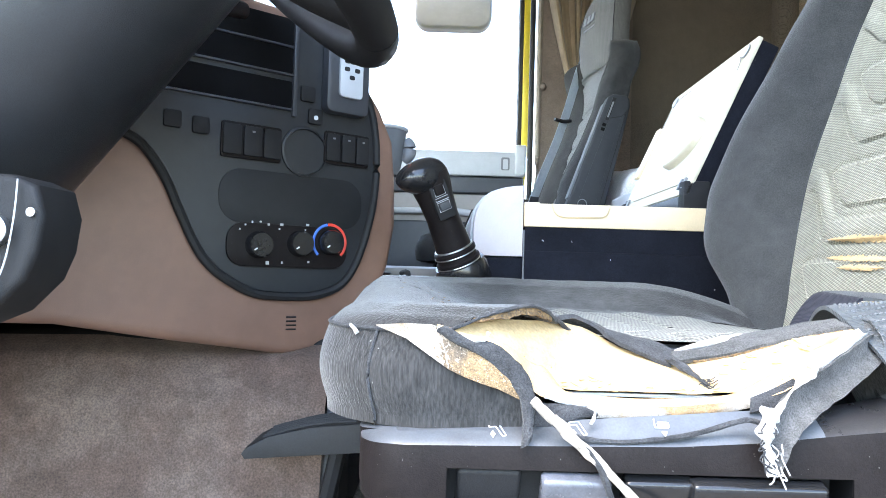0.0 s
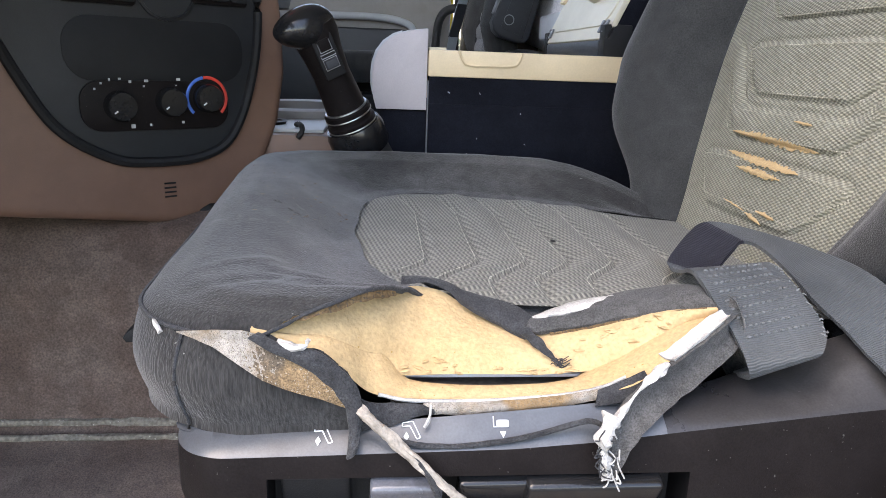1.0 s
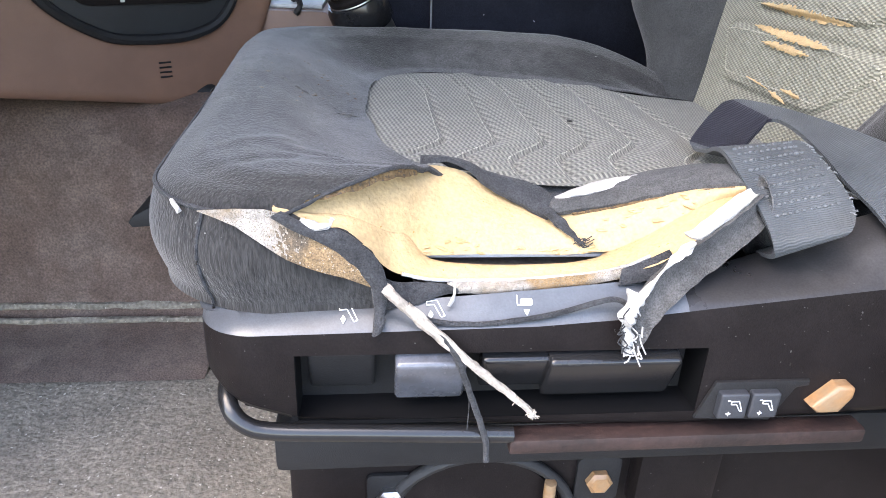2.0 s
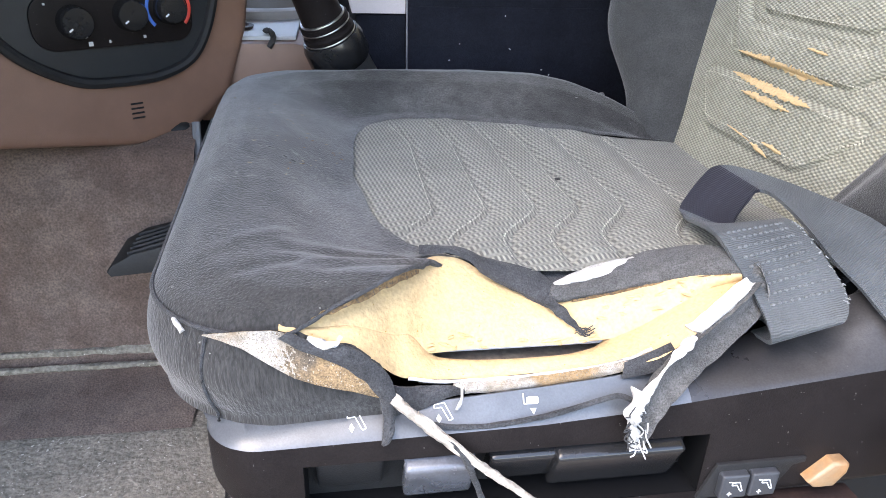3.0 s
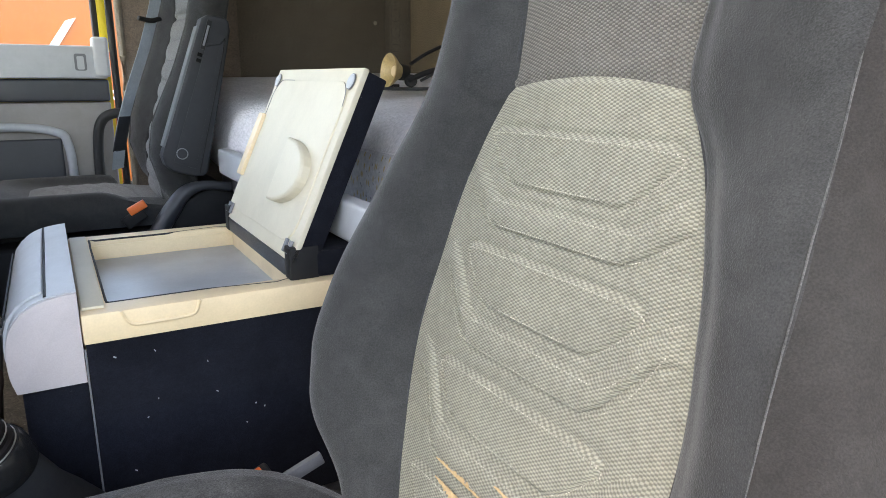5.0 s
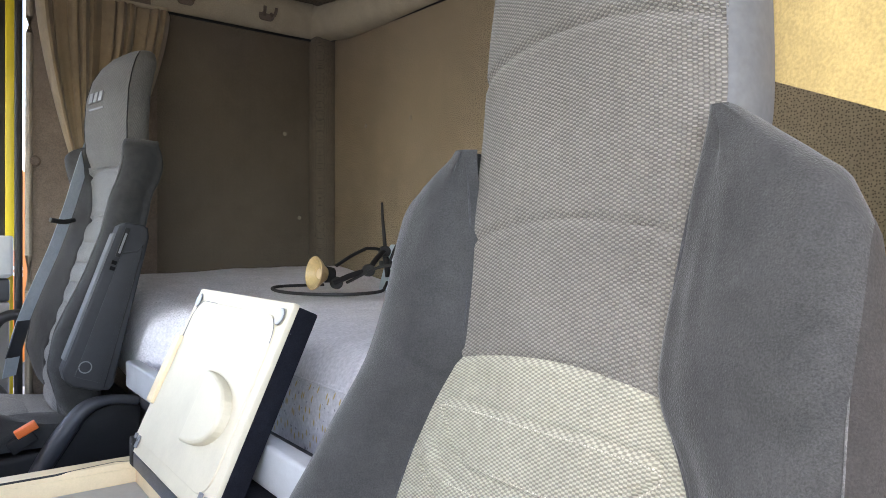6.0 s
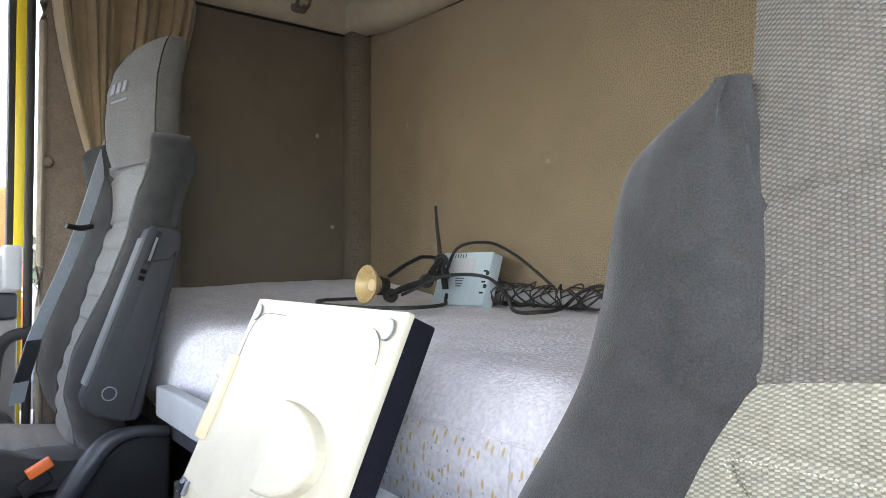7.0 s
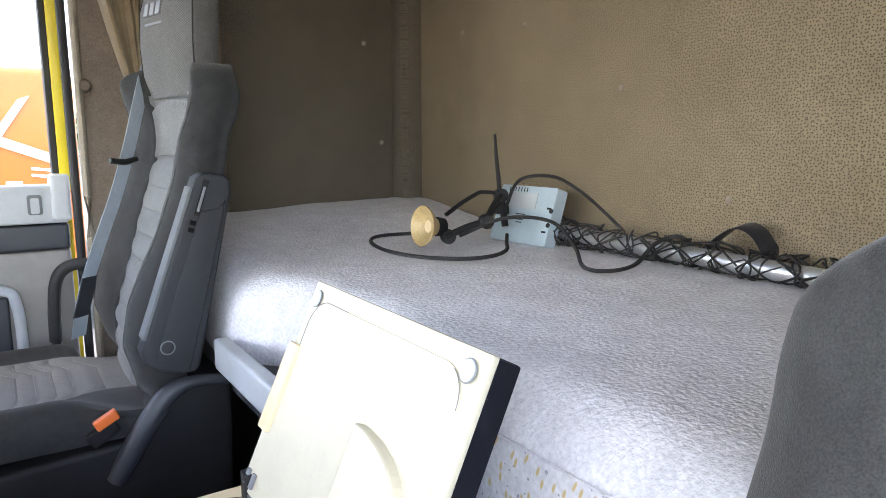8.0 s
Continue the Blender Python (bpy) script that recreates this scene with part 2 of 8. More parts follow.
COLUMN = surface("blue_black_column_plastic", (0.016, 0.018, 0.021), 0.36, grain=(1000, 0.2), stain=(7, 0.4), bump=(1400, 0.0003), spec=0.5, speck=(40, 0.80, (0.20, 0.19, 0.18)))
# near-black, also used as painted shade in slots and the paddle bay
DEEP_BLACK = surface("deep_black_and_recess_shade", (0.004, 0.004, 0.0045), 0.8, grain=(900, 0.1), stain=(10, 0.2), bump=(900, 0.0), spec=0.1)
# darker than the panel, to paint the shade of the storage hollow
RECESS_SHADE = surface("recess_shade_black", (0.011, 0.0115, 0.0125), 0.6, grain=(1200, 0.15), stain=(8, 0.25), bump=(1500, 0.0002), spec=0.3)
TAUPE = surface("taupe_dashboard_plastic", (0.20, 0.112, 0.078), 0.5, grain=(1200, 0.08), stain=(6, 0.15), bump=(1500, 0.0002))
TAUPE_CARPET = surface("dusty_brown_carpet", (0.115, 0.076, 0.060), 0.95, grain=(420, 0.35), stain=(5, 0.6), stain_color=(0.24, 0.19, 0.16), bump=(500, 0.0012), sheen=0.1)
MAT_GREY = surface("grey_floor_mat", (0.235, 0.205, 0.165), 0.95, grain=(260, 0.35), stain=(13, 0.6), stain_color=(0.155, 0.14, 0.115), bump=(190, 0.003), speck=(240, 0.70, (0.48, 0.44, 0.38)))
CREAM = surface("yellowed_cream_plastic", (0.74, 0.58, 0.365), 0.45, grain=(400, 0.03), stain=(9, 0.12), bump=(600, 0.0001))
CREAM_PALE = surface("pale_cream_plastic", (0.60, 0.54, 0.41), 0.5, grain=(300, 0.02), stain=(7, 0.1), bump=(600, 0.0001))
GREY_LIGHT = surface("light_grey_plastic", (0.46, 0.475, 0.49), 0.45, grain=(900, 0.05), stain=(8, 0.1), bump=(1300, 0.0001))
GREY_LILAC = surface("lilac_grey_plastic", (0.47, 0.425, 0.43), 0.5, grain=(900, 0.05), stain=(6, 0.08), bump=(1300, 0.0001))
BIN_GREY = surface("taupe_grey_plastic", (0.27, 0.245, 0.225), 0.45, grain=(900, 0.06), stain=(8, 0.15), bump=(1300, 0.0002))
GREY_MID = surface("mid_grey_plastic", (0.17, 0.175, 0.185), 0.5, grain=(900, 0.08), stain=(8, 0.15), bump=(1300, 0.0002))
ARM_EDGE = surface("matt_grey_armrest_plastic", (0.135, 0.142, 0.150), 0.75, grain=(1200, 0.12), stain=(8, 0.2), bump=(1500, 0.0002), spec=0.2)
ARM_GREY = surface("dark_armrest_plastic", (0.021, 0.023, 0.027), 0.65, grain=(1200, 0.12), stain=(8, 0.2), bump=(1500, 0.0002), spec=0.4)
SLATE = surface("slate_grey_plastic", (0.036, 0.039, 0.046), 0.45, grain=(900, 0.08), stain=(8, 0.15), bump=(1300, 0.0002))
FELT = surface("blue_black_felt", (0.0085, 0.0095, 0.0145), 0.97, grain=(700, 0.3), stain=(14, 0.4), bump=(700, 0.0008), sheen=0.03, spec=0.15, speck=(130, 0.805, (0.085, 0.085, 0.095)))
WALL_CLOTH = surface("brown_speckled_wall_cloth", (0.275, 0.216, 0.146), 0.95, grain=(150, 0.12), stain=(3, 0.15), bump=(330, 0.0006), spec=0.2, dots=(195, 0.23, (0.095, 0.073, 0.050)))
# the rear wall's cloth darkened, side walls' weaker light in the colour
WALL_SHADED = surface("shaded_wall_cloth", (0.128, 0.106, 0.082), 0.95, grain=(150, 0.12), stain=(3, 0.15), bump=(230, 0.001), spec=0.2, dots=(250, 0.22, (0.060, 0.049, 0.037)))
PILLAR_CLOTH = surface("brown_pillar_cloth", (0.15, 0.115, 0.09), 0.95, grain=(300, 0.2), stain=(5, 0.15), bump=(400, 0.0008))
# for the unseen ceiling; paler than the cornice to bounce more light
HEADLINER = surface("pale_headliner_cloth", (0.66, 0.63, 0.56), 0.95, grain=(300, 0.06), stain=(3, 0.1), bump=(400, 0.0006))
CEIL = surface("beige_headliner", (0.42, 0.36, 0.26), 0.95, grain=(300, 0.1), stain=(3, 0.15), bump=(400, 0.0006))
MATTRESS = surface("lilac_grey_mattress_cloth", (0.75, 0.725, 0.745), 0.95, grain=(190, 0.12), stain=(4, 0.10), bump=(170, 0.0042), spec=0.08)
MATTRESS_FLECK = surface("flecked_mattress_cloth", (0.70, 0.68, 0.695), 0.95, grain=(170, 0.12), stain=(5, 0.12), bump=(110, 0.002), spec=0.08, speck=(140, 0.70, (0.36, 0.34, 0.37)), dots=(80, 0.15, (0.62, 0.46, 0.22)), stretch=(1, 0.4, 1))
CURTAIN = surface("brown_curtain_cloth", (0.20, 0.145, 0.085), 0.92, grain=(500, 0.15), stain=(6, 0.2), bump=(700, 0.0005), sheen=0.3)
WALL_BUTTON = surface("wall_button_plastic", (0.26, 0.22, 0.17), 0.7, grain=(300, 0.1), stain=(30, 0.15), bump=(400, 0.0004))
CURTAIN_Y = surface("ochre_curtain_cloth", (0.55, 0.40, 0.16), 0.92, grain=(500, 0.15), stain=(6, 0.2), bump=(500, 0.0008), sheen=0.3)


def webbing(name, base, rough=0.55, sheen=0.06):
    """Woven belt cloth: fine ribs across the band and pairs of threads along it."""
    m, nt, bsdf = nodes_of(name)
    N, L = nt.nodes, nt.links
    tc = N.new("ShaderNodeTexCoord")
    sep = N.new("ShaderNodeSeparateXYZ")
    L.new(tc.outputs["UV"], sep.inputs[0])

    def op(kind, a, b):
        n = N.new("ShaderNodeMath")
        n.operation = kind
        for k, v in enumerate((a, b)):
            if v is None:
                continue
            if isinstance(v, (int, float)):
                n.inputs[k].default_value = v
            else:
                L.new(v, n.inputs[k])
        return n.outputs[0]
    # herringbone: the ribs' slant turns over from one lane of threads to the next
    lane = op("PINGPONG", op("MULTIPLY", sep.outputs["X"], 1 / 0.0032), 1.0)
    rib = op("SINE", op("ADD", op("MULTIPLY", sep.outputs["Y"], 6.283 / 0.0012), op("MULTIPLY", lane, 2.0)), None)
    cloud = N.new("ShaderNodeTexNoise")
    cloud.inputs["Scale"].default_value = 45
    cloud.inputs["Detail"].default_value = 5
    L.new(tc.outputs["Object"], cloud.inputs["Vector"])
    fuzz = N.new("ShaderNodeTexNoise")
    fuzz.inputs["Scale"].default_value = 1400
    L.new(tc.outputs["Object"], fuzz.inputs["Vector"])
    tone = op("ADD", op("MULTIPLY", rib, 0.10), op("ADD", op("MULTIPLY", cloud.outputs["Fac"], 0.7), op("MULTIPLY", fuzz.outputs["Fac"], 0.7)))
    tone = op("ADD", tone, 0.30)
    mul = N.new("ShaderNodeVectorMath")
    mul.operation = "SCALE"
    mul.inputs[0].default_value = base
    L.new(tone, mul.inputs["Scale"])
    L.new(mul.outputs[0], bsdf.inputs["Base Color"])
    bsdf.inputs["Roughness"].default_value = rough
    bsdf.inputs["Specular IOR Level"].default_value = 0.35
    bsdf.inputs["Sheen Weight"].default_value = sheen
    b = N.new("ShaderNodeBump")
    b.inputs["Strength"].default_value = 0.6
    b.inputs["Distance"].default_value = 0.0002
    L.new(rib, b.inputs["Height"])
    L.new(b.outputs["Normal"], bsdf.inputs["Normal"])
    return m


BELT = webbing("grey_belt_webbing", (0.060, 0.066, 0.071))
BELT_DARK = webbing("dark_belt_webbing", (0.016, 0.0165, 0.024), 0.5, 0.03)
STITCH = surface("grey_stitching_thread", (0.105, 0.112, 0.118), 0.7, grain=(1500, 0.3), stain=(40, 0.3), bump=(1500, 0.0003))
FLAKE = surface("matted_pale_pile", (0.15, 0.148, 0.142), 0.9, grain=(1500, 0.3), stain=(200, 0.6), stain_color=(0.06, 0.06, 0.06), bump=(1500, 0.0004))
PLATE_GREY = surface("grey_brown_plate", (0.15, 0.125, 0.10), 0.7, grain=(300, 0.25), stain=(30, 0.4), bump=(500, 0.0004))
FRAY = surface("pale_frayed_thread", (0.20, 0.215, 0.225), 0.8, grain=(1500, 0.2), stain=(60, 0.3), bump=(1500, 0.0))
BELT_PALE = surface("pale_belt_webbing", (0.36, 0.41, 0.455), 0.7, grain=(1200, 0.12), stain=(12, 0.12), bump=(1600, 0.0004))
ORANGE_P = surface("orange_plastic", (0.80, 0.16, 0.035), 0.4, grain=(400, 0.05), stain=(20, 0.2), bump=(900, 0.0001))
AMBER = surface("aged_amber_plastic", (0.25, 0.165, 0.095), 0.35, grain=(300, 0.08), stain=(60, 0.6), stain_color=(0.36, 0.15, 0.04), bump=(600, 0.0002))
STEEL = surface("dull_steel", (0.55, 0.55, 0.56), 0.35, metal=1.0, grain=(600, 0.1), stain=(30, 0.3), bump=(900, 0.0001))
ALU = surface("brushed_aluminium", (0.62, 0.63, 0.65), 0.38, metal=0.85, grain=(500, 0.1), stain=(20, 0.2), bump=(700, 0.0001))
RUST = surface("rust_brown_steel", (0.030, 0.016, 0.014), 0.55, grain=(300, 0.3), stain=(25, 0.5), bump=(500, 0.0004))
YELLOW = surface("yellow_door_paint", (0.78, 0.60, 0.03), 0.35, grain=(300, 0.04), stain=(6, 0.1), bump=(900, 0.00003))
ORANGE_PAINT = surface("orange_truck_paint", (0.34, 0.085, 0.006), 0.35, grain=(20, 0.05), stain=(0.8, 0.12), bump=(40, 0.0))
WHITE_PAINT = surface("white_paint", (0.8, 0.8, 0.8), 0.45, grain=(20, 0.03), stain=(0.9, 0.08), bump=(40, 0.0))
WHITE_INK = surface("white_print", (0.72, 0.74, 0.76), 0.6, grain=(900, 0.1), stain=(90, 0.2), bump=(900, 0.0))
RED_INK = surface("red_print", (0.72, 0.06, 0.04), 0.5, grain=(900, 0.05), stain=(60, 0.1), bump=(900, 0.0))
BLUE_INK = surface("blue_print", (0.05, 0.16, 0.55), 0.5, grain=(900, 0.05), stain=(60, 0.1), bump=(900, 0.0))
DEVICE = surface("pale_blue_grey_plastic", (0.42, 0.51, 0.56), 0.45, grain=(600, 0.05), stain=(15, 0.1), bump=(900, 0.0001))
BRASS = surface("yellowed_suction_rubber", (0.52, 0.38, 0.18), 0.35, grain=(300, 0.1), stain=(30, 0.3), bump=(500, 0.0001))
RUBBER = surface("black_rubber", (0.018, 0.018, 0.019), 0.7, grain=(500, 0.15), stain=(12, 0.2), bump=(700, 0.0003))
TARMAC = surface("grey_yard", (0.12, 0.12, 0.117), 0.9, grain=(6, 0.12), stain=(0.3, 0.2), bump=(30, 0.004))
LEAF = surface("dull_foliage", (0.07, 0.085, 0.06), 0.9, grain=(8, 0.3), stain=(0.7, 0.3), bump=(20, 0.0))
DARK_METAL = surface("dark_chassis", (0.05, 0.05, 0.055), 0.6, grain=(30, 0.3), stain=(3, 0.3), bump=(60, 0.0))


def glass(name, tint=(1, 1, 1), rough=0.0):
    m, nt, bsdf = nodes_of(name)
    bsdf.inputs["Base Color"].default_value = (*tint, 1)
    bsdf.inputs["Transmission Weight"].default_value = 1.0
    bsdf.inputs["Roughness"].default_value = rough
    bsdf.inputs["IOR"].default_value = 1.1
    return m


GLASS = glass("window_glass")
TRAY = surface("frosted_grey_tray", (0.40, 0.42, 0.44), 0.3, grain=(300, 0.04), stain=(9, 0.12), bump=(600, 0.0001))


def lamp_glow(name, color, power):
    m, nt, bsdf = nodes_of(name)
    bsdf.inputs["Base Color"].default_value = (*color, 1)
    bsdf.inputs["Emission Color"].default_value = (*color, 1)
    bsdf.inputs["Emission Strength"].default_value = power
    return m


DISPLAY = lamp_glow("orange_display", (0.9, 0.12, 0.04), 0.5)


# ---- mesh helpers ----
def mesh_of(name, bm, material, smooth=True, angle=40):
    me = bpy.data.meshes.new(name)
    bm.normal_update()
    bm.to_mesh(me)
    bm.free()
    mats = material if isinstance(material, (list, tuple)) else [material]
    for m in mats:
        me.materials.append(m)
    if smooth:
        me.polygons.foreach_set("use_smooth", [True] * len(me.polygons))
        me.set_sharp_from_angle(angle=radians(angle))
    me.update()
    return me


def thing(name, at, label, category, group="", kind=""):
    ob = new(name)
    ob.empty_display_size = 0.05
    ob.location = at
    return tagged(ob, label, category, group, kind)


def part(name, bm, material, parent=None, label="", smooth=True, angle=40):
    """Links a bmesh, in world metres, as one mesh object under a thing or a part."""
    ob = new(name, mesh_of(name, bm, material, smooth, angle))
    if parent is not None:
        ob.parent = parent
        if parent.parent is None:
            ob.matrix_parent_inverse = Matrix.Translation(parent.location).inverted()
        if label:
            ob["label"] = label
    return ob


def solo(name, bm, material, label, category, kind="", group="", smooth=True, angle=40):
    return tagged(part(name, bm, material, None, "", smooth, angle), label, category, group, kind)


def box(lo, hi, bevel=0.0, seg=2, bm=None, m=None):
    own = bmesh.new()
    c = [(a + b) / 2 for a, b in zip(lo, hi)]
    s = [max(1e-5, b - a) for a, b in zip(lo, hi)]
    bmesh.ops.create_cube(own, size=1.0, matrix=Matrix.LocRotScale(c, None, s))
    if bevel:
        bmesh.ops.bevel(own, geom=own.edges[:], offset=min(bevel, 0.49 * min(s)), segments=seg, profile=0.6, affect="EDGES")
    if m is not None:
        own.transform(m)
    if bm is None:
        return own
    return add(bm, own)


def add(bm, other):
    me = bpy.data.meshes.new("tmp")
    other.to_mesh(me)
    other.free()
    bm.from_mesh(me)
    bpy.data.meshes.remove(me)
    return bm


def cyl(p, q, r, r2=None, seg=24, bevel=0.0, bm=None):
    p, q = Vector(p), Vector(q)
    own = bmesh.new()
    d = q - p
    m = Matrix.Translation((p + q) / 2) @ d.to_track_quat("Z", "Y").to_matrix().to_4x4()
    bmesh.ops.create_cone(own, cap_ends=True, segments=seg, radius1=r, radius2=r if r2 is None else r2, depth=d.length, matrix=m)
    if bevel:
        rim = [e for e in own.edges if any(len(f.verts) > 4 for f in e.link_faces)]
        bmesh.ops.bevel(own, geom=rim, offset=bevel, segments=2, profile=0.6, affect="EDGES")
    return own if bm is None else add(bm, own)


def curve_points(pts, n):
    """Catmull-Rom through the points, n steps a span."""
    P = [Vector(p) for p in pts]
    P = [P[0] * 2 - P[1]] + P + [P[-1] * 2 - P[-2]]
    out = []
    for i in range(1, len(P) - 2):
        a, b, c, d = P[i - 1:i + 3]
        for k in range(n):
            t = k / n
            out.append(0.5 * ((2 * b) + (c - a) * t + (2 * a - 5 * b + 4 * c - d) * t * t + (3 * b - a - 3 * c + d) * t ** 3))
    out.append(P[-2])
    return out


def tube(pts, r, seg=8, n=6, bm=None, flat=1.0, up=(0, 0, 1), rough=0.0):
    """A swept tube; flat squeezes its section along up; rough frays it."""
    path = curve_points(pts, n) if n > 1 else [Vector(p) for p in pts]
    own = bmesh.new()
    rings = []
    for i, p in enumerate(path):
        d = (path[min(i + 1, len(path) - 1)] - path[max(i - 1, 0)]).normalized()
        u = Vector(up)
        side = d.cross(u)
        if side.length < 1e-4:
            side = d.cross(Vector((1, 0, 0)))
        side.normalize()
        u = side.cross(d).normalized()
        f = i / max(1, len(path) - 1)
        rr = r if not callable(r) else r(f)
        ring = []
        for k in range(seg):
            a = 2 * math.pi * k / seg
            jig = 1 + (rough * noise.noise(Vector((p.x * 180 + k, p.y * 180, p.z * 180 + 3 * k))) if rough else 0)
            ring.append(own.verts.new(p + (side * math.cos(a) + u * math.sin(a) * flat) * rr * jig))
        rings.append(ring)
    for a, b in zip(rings, rings[1:]):
        for k in range(seg):
            own.faces.new((a[k], a[(k + 1) % seg], b[(k + 1) % seg], b[k]))
    own.faces.new(rings[0][::-1])
    own.faces.new(rings[-1])
    bmesh.ops.recalc_face_normals(own, faces=own.faces[:])
    return own if bm is None else add(bm, own)


def strap(pts, width, thick, across, n=8, bm=None):
    """A flat band along a path; across gives the width's direction at each point (a vector or a list)."""
    path = curve_points(pts, n)
    dirs = curve_points(across, n) if isinstance(across[0], (tuple, list)) else [Vector(across)] * len(path)
    own = bmesh.new()
    rings = []
    for i, p in enumerate(path):
        d = (path[min(i + 1, len(path) - 1)] - path[max(i - 1, 0)]).normalized()
        s = dirs[i].normalized()
        s = (s - d * s.dot(d)).normalized()
        nrm = s.cross(d).normalized()
        w, h = width / 2, thick / 2
        ring = [own.verts.new(p + s * a + nrm * b) for a, b in ((-w, -h * 0.3), (-w * 0.96, -h), (0, -h), (w * 0.96, -h), (w, -h * 0.3), (w, h * 0.3), (w * 0.96, h), (0, h), (-w * 0.96, h), (-w, h * 0.3))]
        rings.append(ring)
    k = len(rings[0])
    for a, b in zip(rings, rings[1:]):
        for j in range(k):
            own.faces.new((a[j], a[(j + 1) % k], b[(j + 1) % k], b[j]))
    own.faces.new(rings[0][::-1])
    own.faces.new(rings[-1])
    bmesh.ops.recalc_face_normals(own, faces=own.faces[:])
    return own if bm is None else add(bm, own)


def curve_pairs(pairs, n):
    """Smooth run of edge pairs of a twisted band."""
    a = curve_points([p for p, q in pairs], n)
    b = curve_points([q for p, q in pairs], n)
    return list(zip(a, b))


def ribbon(pairs, thick, across=8, bow=0.0):
    """A soft band between two edges, with real thickness; bow rounds it out."""
    own = bmesh.new()
    lay = own.loops.layers.uv.new("UVMap")
    rows, uvs = [], []
    run = 0.0
    for i, (p, q) in enumerate(pairs):
        p0, q0 = pairs[max(0, i - 1)]
        p1, q1 = pairs[min(len(pairs) - 1, i + 1)]
        unit = (q - p).cross((p1 + q1 - p0 - q0)).normalized()
        nrm = unit * (thick / 2)
        run += ((p + q) - (p0 + q0)).length / 2
        arch = [unit * (bow * math.sin(math.pi * k / across)) for k in range(across + 1)]
        top = [own.verts.new(p.lerp(q, k / across) + nrm + arch[k]) for k in range(across + 1)]
        bot = [own.verts.new(p.lerp(q, k / across) - nrm + arch[k]) for k in range(across, -1, -1)]
        w = (q - p).length
        rows.append(top + bot)
        uvs.append([(w * k / across, run) for k in range(across + 1)] + [(w * k / across, run) for k in range(across, -1, -1)])
    k = len(rows[0])
    for i in range(len(rows) - 1):
        for j in range(k):
            n = (j + 1) % k
            f = own.faces.new((rows[i][j], rows[i][n], rows[i + 1][n], rows[i + 1][j]))
            for loop, uv in zip(f.loops, (uvs[i][j], uvs[i][n], uvs[i + 1][n], uvs[i + 1][j])):
                loop[lay].uv = uv
    own.faces.new(rows[0][::-1])
    own.faces.new(rows[-1])
    bmesh.ops.recalc_face_normals(own, faces=own.faces[:])
    return own


def crumple(bm, size, scale):
    """Small creases in a cloth piece."""
    for v in bm.verts:
        c = v.co * scale
        v.co += Vector((noise.noise(c), noise.noise(c + Vector((7, 0, 0))), noise.noise(c + Vector((0, 9, 0))))) * size
    return bm


def sheet(fn, nu, nv, thick=0.0, uvs=None, keep=None):
    """A grid surface fn(i/nu, j/nv), made solid by thick along its normals."""
    bm = bmesh.new()
    lay = bm.loops.layers.uv.new("UVMap")
    V = [[bm.verts.new(fn(i / nu, j / nv)) for j in range(nv + 1)] for i in range(nu + 1)]
    for i in range(nu):
        for j in range(nv):
            if keep and not keep((i + 0.5) / nu, (j + 0.5) / nv):
                continue
            f = bm.faces.new((V[i][j], V[i + 1][j], V[i + 1][j + 1], V[i][j + 1]))
            if uvs:
                for lp, (a, b) in zip(f.loops, ((i, j), (i + 1, j), (i + 1, j + 1), (i, j + 1))):
                    lp[lay].uv = uvs(a / nu, b / nv)
    loose = [v for v in bm.verts if not v.link_faces]
    bmesh.ops.delete(bm, geom=loose, context="VERTS")
    if thick:
        bm.normal_update()
        bmesh.ops.solidify(bm, geom=bm.faces[:], thickness=thick)
    return bm


def prism(outline, origin, au, av, depth, bevel=0.0, seg=2):
    """A plate: outline in (a, b) along the vectors au and av from origin, extruded by depth along au x av."""
    o, au, av = Vector(origin), Vector(au).normalized(), Vector(av).normalized()
    nrm = au.cross(av).normalized()
    bm = bmesh.new()
    vs = [bm.verts.new(o + au * a + av * b) for a, b in outline]
    f = bm.faces.new(vs)
    r = bmesh.ops.extrude_face_region(bm, geom=[f])
    for v in r["geom"]:
        if isinstance(v, bmesh.types.BMVert):
            v.co += nrm * depth
    bmesh.ops.recalc_face_normals(bm, faces=bm.faces[:])
    if bevel:
        top = [e for e in bm.edges if all(((v.co - o).dot(nrm) - depth) ** 2 < 1e-10 for v in e.verts)]
        bmesh.ops.bevel(bm, geom=top, offset=bevel, segments=seg, profile=0.6, affect="EDGES")
    return bm


def rounded(w, h, r, k=6, c=(0, 0)):
    """A rounded rectangle as an outline, centred on c."""
    out = []
    for sx, sy, a0 in ((1, 1, 0), (-1, 1, 90), (-1, -1, 180), (1, -1, 270)):
        for i in range(k + 1):
            a = radians(a0 + 90 * i / k)
            out.append((c[0] + sx * (w / 2 - r) + r * math.cos(a), c[1] + sy * (h / 2 - r) + r * math.sin(a)))
    return out


